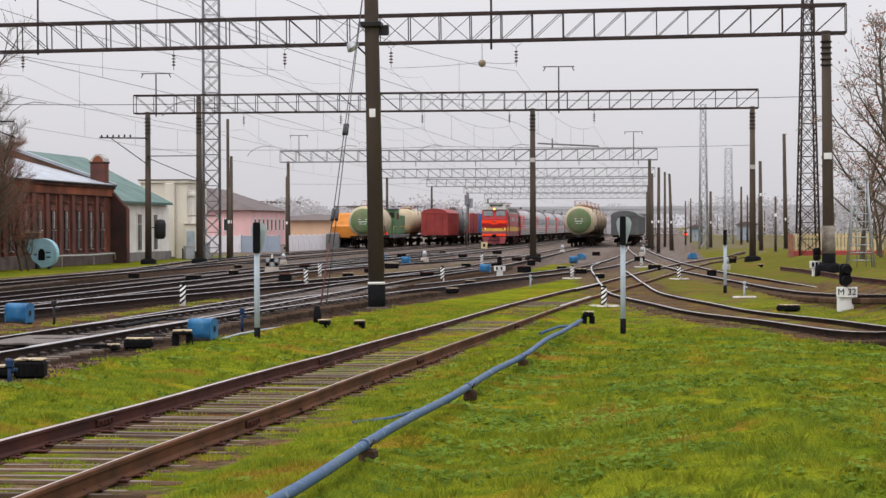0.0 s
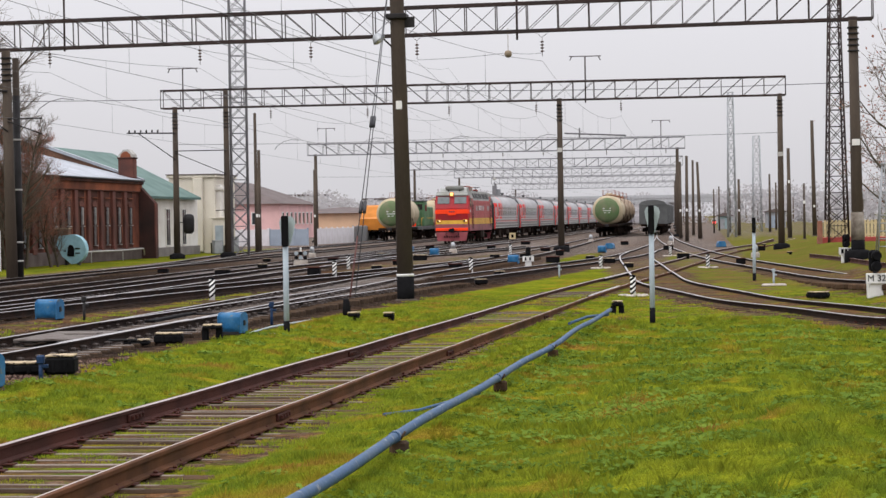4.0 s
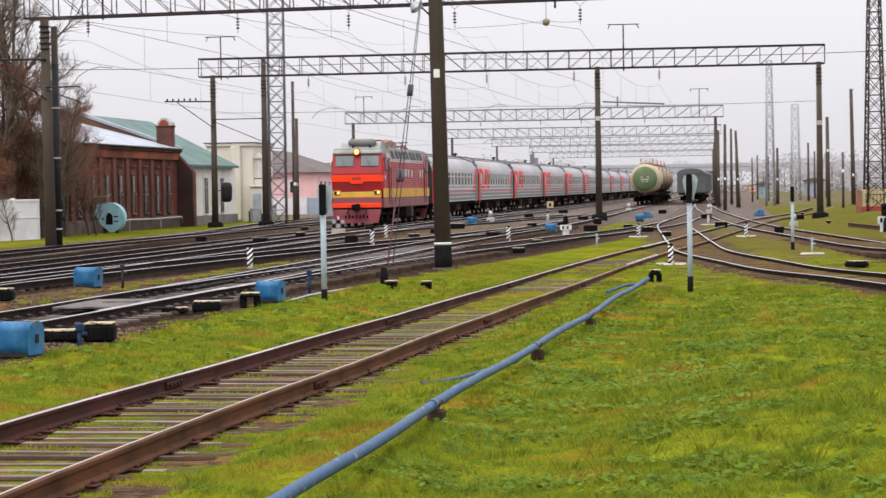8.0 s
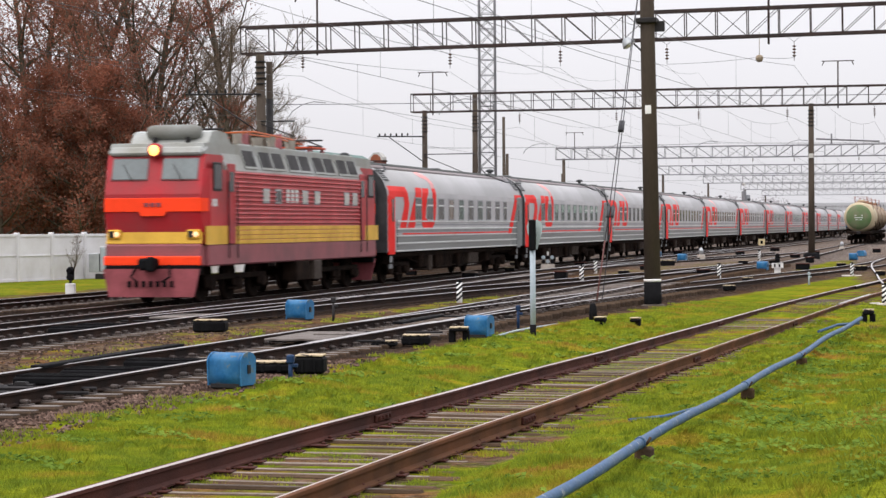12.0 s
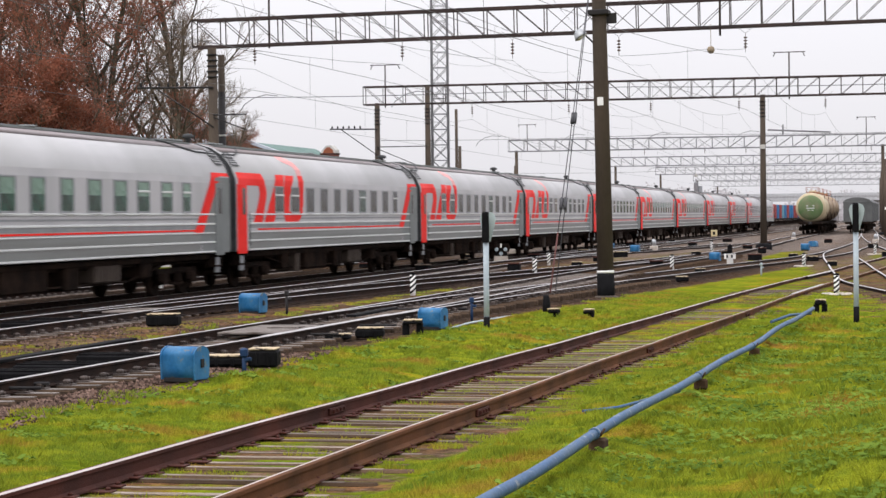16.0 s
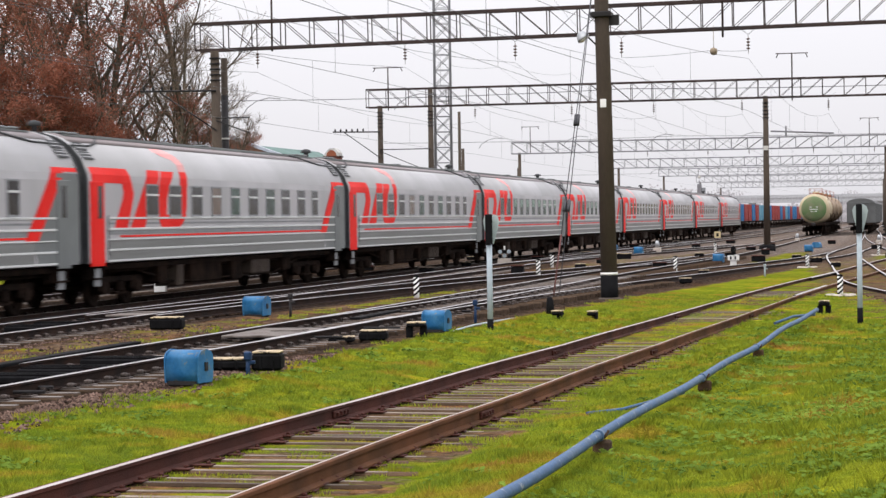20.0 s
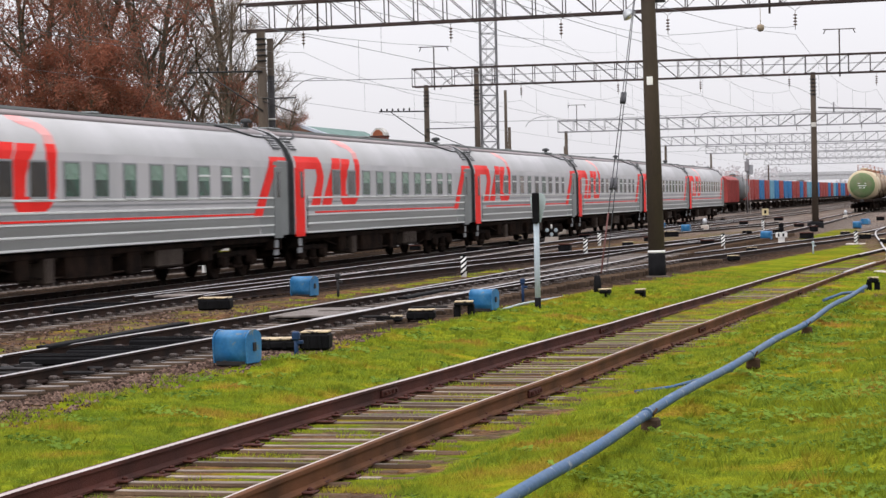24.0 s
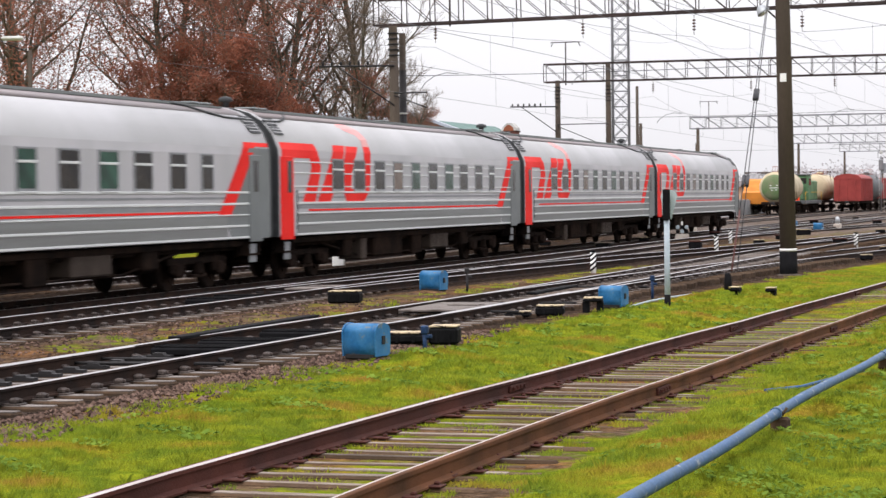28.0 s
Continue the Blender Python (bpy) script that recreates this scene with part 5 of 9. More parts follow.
        for k in range(7):
            part("plough_slot", Geo().box((-0.6 + k * 0.2, y0 + sg * (0.14 if sg > 0 else 0.11) + (0.05 if sg > 0 else -0.1), 0.55), (0.09, 0.05, 0.16), bev=0.01), BLACK, th)
    cowl = [(2.0, 4.3), (2.35, 4.66), (2.75, 4.72), (3.6, 4.68), (4.0, 4.36)]
    part("roof_cowl", Geo().plate(cowl[::-1], (1.12, 0, 0), (0, 1, 0), (0, 0, 1), -2.24), ROOFGREY, th, "pale raised cowl behind the cab roof")
    top = part("headlamp", Geo().lathe([(0.19, 0.3), (0.2, 0.0), (0.2, -0.08), (0.16, -0.1)], (0, nose + 0.2, 4.12), 16, axis="Y"), RED, th, "round roof headlamp, lit")
    part("lens", Geo().lathe([(0.145, -0.11), (0.09, -0.13), (0.03, -0.14)], (0, nose + 0.2, 4.12), 16, axis="Y"), LAMP, top, "glowing lens")
    g = Geo().lathe([(0.08, -0.78), (0.15, -0.74), (0.2, -0.6), (0.21, 0.6), (0.15, 0.74), (0.08, 0.78)], (0.1, 2.2, 4.66), 18, axis="X")
    part("roof_tank", g, mat("casing_grey", (0.2, 0.21, 0.2), 0.6, 0, 0.3, 1, 20, 0.1, (0.13, 0.12, 0.1)), th, "grey bulged roof casing above the cab")
    part("tank_stand", Geo().box((-0.4, 2.2, 4.42), (0.08, 0.5, 0.2)).box((0.55, 2.2, 4.42), (0.08, 0.5, 0.2)), IRON, th)
    for y0, lift in ((4.6, -0.16), (14.5, -0.12)):
        pn = part("pantograph", Geo().box((0, y0, 4.62), (1.2, 1.6, 0.06), bev=0.01), mat("red_lead", (0.45, 0.07, 0.03), 0.6, 0, 0.2, 3, 20, 0.1), th, "folded pantograph on orange frames")
        for s in (-0.5, 0.5):
            part("arm", Geo().tube((s, y0 - 0.9, 4.66), (s * 0.9, y0 + 0.9, 4.82 + lift), 0.03, n=5).tube((s * 0.9, y0 + 0.9, 4.82 + lift), (s * 0.8, y0 - 0.6, 4.95 + lift), 0.025, n=5), IRON, pn)
        part("shoe", Geo().tube((-0.9, y0 - 0.6, 4.97 + lift), (0.9, y0 - 0.6, 4.97 + lift), 0.03, n=6), IRON, pn)
        for s in (-0.5, 0.5):
            for d in (-0.7, 0.7):
                part("insulator", Geo().lathe([(0.06, 4.36), (0.1, 4.42), (0.06, 4.46), (0.1, 4.5), (0.06, 4.55), (0.06, 4.6)], (s, y0 + d, 0), 8), MAROON, pn)
    for y, r, h in ((7.3, 0.16, 0.55), (8.0, 0.14, 0.5), (9.2, 0.2, 0.42), (10.6, 0.16, 0.5), (11.3, 0.15, 0.6), (12.6, 0.2, 0.45)):
        part("roof_insulator", Geo().lathe([(r, 4.35), (r * 1.2, 4.42), (r * 0.8, 4.46), (r * 1.1, 4.52), (r * 0.8, 4.58), (r, 4.35 + h)], (0.2, y, 0), 10), MAROON if r < 0.155 else PLINTH_CONC, th, "ribbed ceramic roof insulator")
    part("roof_line", Geo().path([(0.2, 3.9, 4.72), (0.2, 7.3, 4.84), (0.2, 10.6, 4.84), (0.2, 14, 4.72)], 0.025).path([(0.5, 4.2, 4.7), (0.5, 8, 4.9), (0.5, 12, 4.8)], 0.03), mat("orange_line", (0.5, 0.12, 0.04), 0.6), th, "orange roof cable")
    for y, wd in ((9.7, 1.3), (11.3, 0.8)):
        part("equipment_box", Geo().box((1.25, y, 0.72), (0.5, wd, 0.6), bev=0.03), TANBOX if wd < 1 else UNDER, th)
    for y in (4.6, 14.8):
        bogie(th, y, 4.6, 0.6, 3, 5.4)
    return th


TRAIN_X, SPEED, NOSE = -20.97, 15.63, 243.2      # metres, metres a second, where the nose is at the start
LOCO_LONG = 19.45
STYLES = ["vented", "green", "dark", "dark", "vented", "vented", "green", "green", "vented"]


def make_train():
    loco = make_loco()
    loco.matrix_basis = pose(TRAIN_X, NOSE - 0.75, 0)
    kinds = {}
    cars = []
    for i in range(9):
        style = STYLES[i]
        if style in kinds:
            cars.append(copy_thing(kinds[style], pose(0, 0, 0)))
        else:
            kinds[style] = make_coach(style)
            cars.append(kinds[style])
    rib = Geo().box((HALF + 0.005, 12.0, 0), (0.02, 22.2, 0.035), bev=0.006).data("rib", RIBLINE)
    done = set()
    k = SHORT / COACH
    old = make_coach("vented")
    for ob in old.children_recursive:
        if ob.name.startswith("bogie"):
            ob.location.y *= k
        elif not ob.parent.name.startswith("bogie"):
            ob.location.y *= k
            if ob.data.name not in done:
                done.add(ob.data.name)
                ob.data.transform(Matrix.Diagonal((1, k, 1, 1)))
    cars += [old, copy_thing(old, pose(0, 0, 0)), copy_thing(old, pose(0, 0, 0))]
    for c in cars[9:]:
        tagged(c, "silver-grey ribbed passenger coach with red livery strokes", "railway coach", group="coaches of the train")
        for z in (2.38, 2.72, 3.0):
            part("rib", rib, None, c, at=pose(0, 0, z))
    for i, c in enumerate(cars):
        c.matrix_basis = pose(TRAIN_X, NOSE - 0.75 + LOCO_LONG + min(i, 9) * COACH + max(0, i - 9) * SHORT, 0)
    return [loco] + cars


# ---------------------------------------------------------------- parked wagons far up the yard
def paint(name, col, **kw):
    return mat(name, col, kw.get("rough", 0.6), 0, kw.get("var", 0.3), 0.8, 20, 0.1)


CREAM = paint("tank_cream", (0.5, 0.42, 0.28))
TANKGREEN = paint("tank_green", (0.1, 0.2, 0.1))
WAGONRED = paint("wagon_red", (0.3, 0.05, 0.045))
DARKWAGON = paint("wagon_dark", (0.115, 0.12, 0.122))
CYAN = paint("container_blue", (0.03, 0.16, 0.36))
ORANGEY = paint("wagon_orange", (0.55, 0.2, 0.03))
TAILRED = glow("tail_red", (1.0, 0.06, 0.05), 2.5)


def simple_bogies(th, ys):
    for y in ys:
        bogie(th, y, 1.85, 0.475, 2, 2.5)


TEALBOX = mat("pale_blue_container", (0.13, 0.3, 0.4), 0.6, 0, 0.2, 1, 20, 0.05)
OLIVE = mat("dull_green_end", (0.085, 0.16, 0.06), 0.6, 0, 0.35, 1.2, 15, 0.1, (0.16, 0.17, 0.1))
STAINED = mat("stained_tank", (0.4, 0.31, 0.2), 0.6, 0, 0.4, 0.5, 12, 0.1, (0.16, 0.09, 0.06))
CATWALK = mat("rusty_red_steel", (0.32, 0.1, 0.06), 0.7, 0, 0.3, 2, 20, 0.1)


def make_tank(x, y, shell, head, label):
    th = thing("tank_wagon", label, "railway wagon", pose(x, y, float(rail_z(x, y))) @ Matrix.Scale(1.06, 4), group="parked tank wagons")
    g = Geo().lathe([(0.3, 0.75), (0.9, 0.85), (1.3, 1.05), (1.45, 1.3), (1.45, 10.7), (1.3, 10.95), (0.9, 11.15), (0.3, 11.25)], (0, 0, 2.55), 28, axis="Y")
    part("tank", g, shell, th)
    part("tank_end", Geo().lathe([(0.05, 0.7), (0.5, 0.72), (0.92, 0.81), (1.2, 0.95), (1.22, 0.99)], (0, 0, 2.55), 28, axis="Y"), head, th, "round painted tank end")
    for z, w in ((2.72, 0.8), (2.5, 0.8), (2.3, 0.6)):
        part("stencil_bar", Geo().box((0, 0.735 if z != 2.5 else 0.72, z), (w, 0.05, 0.07)), RIBLINE, th, "pale stencil bar")
    part("frame", Geo().box((0, 6, 1.05), (2.2, 12, 0.25), bev=0.03), UNDER, th)
    part("manhole", Geo().lathe([(0.35, 3.9), (0.35, 4.2), (0.28, 4.27)], (0, 6, 0), 14), shell, th)
    rail = Geo().box((0, 6, 4.05), (1.2, 3.4, 0.05))
    for s in (-0.6, 0.6):
        for d in (4.4, 6, 7.6):
            rail.tube((s, d, 4.05), (s, d, 4.55), 0.02, n=4)
        rail.tube((s, 4.4, 4.55), (s, 7.6, 4.55), 0.02, n=4)
    rail.tube((-0.6, 4.4, 4.55), (0.6, 4.4, 4.55), 0.02, n=4)
    part("catwalk", rail, CATWALK, th, "rusty red catwalk with a railing")
    lad = Geo()
    for s in (-0.2, 0.2):
        lad.tube((1.5, 6 + s, 1.2), (1.1, 6 + s, 4.1), 0.02, n=4)
    for i in range(9):
        lad.tube((1.48 - i * 0.05, 5.8, 1.4 + i * 0.3), (1.48 - i * 0.05, 6.2, 1.4 + i * 0.3), 0.015, n=4)
    part("ladder", lad, UNDER, th)
    for s in (-0.95, 0.95):
        part("end_lamp", Geo().lathe([(0.08, 0), (0.06, -0.06)], (s, 0.1, 1.0), 10, axis="Y"), WHITE, th)
    part("coupler", Geo().box((0, 0, 1.05), (0.35, 1.0, 0.3), bev=0.05), IRON, th)
    simple_bogies(th, (2.4, 9.6))
    return th


def make_wagon(x, y, long, high, paintwork, label, ribs=True, name="freight_wagon", roof=False):
    th = thing(name, label, "railway wagon", pose(x, y, float(rail_z(x, y))), group="parked freight wagons")
    part("body", Geo().box((0, long / 2, 1.15 + high / 2), (2.95, long - 1.0, high), bev=0.04), paintwork, th)
    if ribs:
        n = int(long / 1.3)
        for i in range(n + 1):
            part("side_post", Geo().box((1.5, 0.55 + i * (long - 1.1) / n, 1.15 + high / 2), (0.1, 0.12, high), bev=0.02), paintwork, th)
        for s in (-0.9, 0, 0.9):
            part("end_post", Geo().box((s, 0.46, 1.15 + high / 2), (0.14, 0.1, high), bev=0.02), paintwork, th)
    part("top_rail", Geo().box((0, long / 2, 1.17 + high), (3.05, long - 0.9, 0.1), bev=0.02), paintwork, th)
    if roof:
        rp = [(-1.5, 0), (-1.2, 0.28), (-0.6, 0.45), (0, 0.5), (0.6, 0.45), (1.2, 0.28), (1.5, 0)]
        part("roof", Geo().sweep(rp, [(0, 0.5, 1.2 + high), (0, long - 0.5, 1.2 + high)], closed=True), paintwork, th)
    part("frame", Geo().box((0, long / 2, 1.02), (2.6, long - 0.6, 0.22), bev=0.03), UNDER, th)
    part("coupler", Geo().box((0, 0.1, 1.05), (0.35, 0.9, 0.3), bev=0.05), IRON, th)
    simple_bogies(th, (2.2, long - 2.2))
    return th


def make_box(x, y, paintwork, label):
    """A shipping container on a flat wagon's deck height."""
    th = thing("shipping_container", label, "container", pose(x, y, float(rail_z(x, y)) + 1.3), group="containers on flat wagons")
    part("shell", Geo().box((0, 3, 1.3), (2.4, 6.0, 2.55), bev=0.03), paintwork, th)
    for i in range(14):
        part("corrugation", Geo().box((1.2, 0.35 + i * 0.41, 1.3), (0.06, 0.2, 2.3), bev=0.02), paintwork, th)
    for s in (-1.15, 1.15):
        for e in (0.06, 5.94):
            part("corner_post", Geo().box((s, e, 1.3), (0.16, 0.16, 2.6), bev=0.02), paintwork, th)
    return th


def make_flat(x, y, long):
    th = thing("flat_wagon", "dark flat wagon carrying containers", "railway wagon", pose(x, y, float(rail_z(x, y))), group="parked freight wagons")
    part("deck", Geo().box((0, long / 2, 1.15), (2.6, long - 0.6, 0.28), bev=0.03), UNDER, th)
    simple_bogies(th, (2, long - 2))


def make_parked():
    make_tank(-9.9, 229, CREAM, OLIVE, "cream tank wagon with a green round end, parked in the yard")
    for i in range(1, 4):
        make_tank(-9.9 - 0.02 * i, 229 + 12.4 * i, STAINED, STAINED, "rust-stained brown tank wagon coupled behind another")
    for i in range(4):
        make_wagon(-5.4, 240 + 14 * i, 13.6, 2.1, DARKWAGON, "dark grey covered hopper wagon parked in the yard", roof=True)
    # red gondolas and containers
    make_wagon(-27.0, 247, 13.9, 2.5, WAGONRED, "dark red covered wagon with a rounded roof", roof=True)
    th = make_tank(-27, 262, DARKWAGON, DARKWAGON, "dark tank wagon between red wagons")
    cols = "rrbrcbrbbrrbrccrbr"
    for i in range(36):
        c = {"r": WAGONRED, "b": CYAN, "c": TEALBOX}[cols[i % len(cols)]]
        x = -27 + 0.0125 * i * 7
        if i % 2 == 0:
            make_flat(x, 276 + 14 * (i // 2), 13.6)
        make_box(x, 276.4 + 7 * i, c, {"r": "red", "b": "blue", "c": "pale blue"}[cols[i % len(cols)]] + " shipping container on a flat wagon")
    # green diesel shunter, tanks and an orange wagon on the back track
    make_tank(-31.2, 219, CREAM, OLIVE, "cream tank wagon with a dull green end on the back track")
    make_shunter(-31.2, 233)
    make_tank(-31.2, 251, CREAM, CREAM, "pale tank wagon behind the shunter")
    th = thing("track_machine", "orange yellow track machine with a sloping cab", "track machine", pose(-35.5, 236, 0))
    part("body", Geo().plate([(0, 1.0), (12, 1.0), (12, 3.6), (3.4, 3.7), (2.6, 3.5), (1.0, 2.4), (0, 2.2)][::-1], (1.4, 0, 0), (0, 1, 0), (0, 0, 1), -2.8), ORANGEY, th)
    part("cab_window", Geo().box((1.41, 3.5, 3.0), (0.03, 1.2, 0.7), bev=0.02), GLASS, th)
    part("stripe", Geo().box((1.41, 6, 1.5), (0.03, 11.6, 0.35)), WHITE, th)
    simple_bogies(th, (2.4, 9.6))
    part("frame", Geo().box((0, 6, 1.0), (2.3, 11.8, 0.3)), UNDER, th)


def make_shunter(x, y):
    th = thing("diesel_shunter", "green diesel shunting locomotive with a red painted end", "locomotive", pose(x, y, 0))
    part("hood", Geo().box((0, 8, 2.4), (2.0, 11.5, 2.1), bev=0.1), TANKGREEN, th)
    part("cab", Geo().box((0, 3.6, 2.65), (2.9, 2.6, 2.7), bev=0.12), TANKGREEN, th)
    part("cab_roof", Geo().box((0, 3.6, 4.05), (3.0, 2.9, 0.14), bev=0.05), DARKWAGON, th)
    part("nose", Geo().box((0, 1.5, 2.2), (2.0, 1.8, 1.7), bev=0.1), TANKGREEN, th)
    for s in (-0.8, 0.8):
        part("cab_window", Geo().box((s, 2.28, 3.4), (0.9, 0.04, 0.6), bev=0.03), GLASS, th)
    part("cab_window", Geo().box((1.46, 3.6, 3.3), (0.04, 1.4, 0.7), bev=0.03), GLASS, th)
    part("warning_panel", Geo().box((0, 0.56, 1.6), (1.5, 0.06, 0.6), bev=0.02), ORANGE, th, "bright red warning panel")
    part("chevron", Geo().plate([(-0.8, 2.7), (0, 2.35), (0.8, 2.7), (0.8, 2.85), (0, 2.5), (-0.8, 2.85)][::-1], (0, 0.58, 0), (1, 0, 0), (0, 0, 1), 0.01), YELLOW, th)
    part("frame", Geo().box((0, 7.2, 1.15), (2.9, 14.2, 0.35), bev=0.04), DARKWAGON, th)
    part("railing", Geo().tube((1.4, 0.4, 2.2), (1.4, 2.2, 2.2), 0.03, n=5).tube((1.4, 5.2, 2.2), (1.4, 14, 2.2), 0.03, n=5).tube((1.4, 0.4, 1.3), (1.4, 0.4, 2.2), 0.03, n=5).tube((1.4, 14, 1.3), (1.4, 14, 2.2), 0.03, n=5), YELLOW, th)
    part("exhaust", Geo().tube((0, 8, 3.4), (0, 8, 3.75), 0.18, n=10), DARKWAGON, th)
    for yy in (3, 11.2):
        bogie(th, yy, 3.4, 0.5, 3, 4.2)
    return th


# ---------------------------------------------------------------- buildings beside the yard
BRICK = mat("old_brick", (0.22, 0.08, 0.05), 0.85, 0, 0.4, 0.5, 18, 0.3, (0.07, 0.034, 0.03), spec=0.05)
RIDGE = mat("rusty_ridge", (0.16, 0.085, 0.055), 0.8, 0, 0.35, 0.8, 15, 0.15, (0.1, 0.06, 0.045))
ORANGEBRICK = mat("orange_brick", (0.3, 0.1, 0.052), 0.85, 0, 0.35, 0.35, 18, 0.3, (0.09, 0.042, 0.032), spec=0.05, rand=0.3)
CREAMWALL = mat("cream_plaster", (0.7, 0.66, 0.57), 0.85, 0, 0.2, 0.6, 20, 0.15, (0.56, 0.52, 0.44), stretch=(1, 1, 0.35))
PALEWIN = mat("hazed_window", (0.33, 0.34, 0.35), 0.4)
BRICK2 = mat("trim_brick", (0.165, 0.06, 0.045), 0.85, 0, 0.4, 0.5, 18, 0.3, (0.06, 0.034, 0.03), rand=0.3)
PLINTH = mat("stone_plinth", (0.22, 0.2, 0.19), 0.85, 0, 0.3, 1, 18, 0.3)
TIN = mat("tin_roof", (0.42, 0.455, 0.5), 0.5, 0.35, 0.3, 0.6, 20, 0.08, (0.3, 0.32, 0.35), stretch=(1, 3, 1))
TEALROOF = mat("green_roof", (0.075, 0.15, 0.13), 0.55, 0.1, 0.2, 0.6, 20, 0.08)
PLASTER = mat("white_plaster", (0.73, 0.71, 0.665), 0.85, 0, 0.25, 0.6, 20, 0.15, (0.6, 0.57, 0.52))
PINK = mat("pink_plaster", (0.74, 0.47, 0.46), 0.85, 0, 0.15, 0.5, 20, 0.1)
BROWNROOF = mat("brown_roof", (0.135, 0.11, 0.105), 0.8, 0, 0.25, 0.6, 15, 0.15)
PEACH = mat("peach_plaster", (0.68, 0.46, 0.31), 0.85, 0, 0.15, 0.5, 20, 0.1)
PALEGREY = mat("hazed_facade", (0.5, 0.5, 0.53), 0.85, 0, 0.1, 0.2, 5, 0)
DARKWIN = mat("dark_pane", (0.04, 0.045, 0.05), 0.15, 0, 0.3, 1, 10, 0)
BLUESHEET = mat("blue_grey_sheet", (0.3, 0.35, 0.42), 0.6, 0, 0.15, 0.8, 20, 0.05)
GREYSHEET = mat("grey_sheet", (0.3, 0.31, 0.33), 0.6, 0, 0.2, 0.8, 20, 0.05)
TEALSHED = mat("teal_sheet", (0.28, 0.38, 0.4), 0.6, 0, 0.2, 0.8, 20, 0.05)
FENCE = mat("fence_concrete", (0.72, 0.71, 0.74), 0.85, 0, 0.14, 0.8, 20, 0.2, (0.58, 0.56, 0.57))


def gable_roof(th, x0, x1, y0, y1, z0, ridge, over, m, axis="Y", name="roof"):
    """Two sloping slabs with thickness; the ridge runs along the axis."""
    t = 0.16
    if axis == "Y":
        c = (x0 + x1) / 2
        prof = [(x0 - over, z0), (c, z0 + ridge), (x1 + over, z0), (x1 + over, z0 + t), (c, z0 + ridge + t), (x0 - over, z0 + t)]
        g = Geo().sweep(prof, [(0, y0 - over, 0), (0, y1 + over, 0)], closed=True)
    else:
        c = (y0 + y1) / 2
        prof = [(-y, z) for y, z in [(y0 - over, z0), (c, z0 + ridge), (y1 + over, z0), (y1 + over, z0 + t), (c, z0 + ridge + t), (y0 - over, z0 + t)]]
        g = Geo().sweep(prof, [(x0 - over, 0, 0), (x1 + over, 0, 0)], closed=True)
    return part(name, g, m, th)


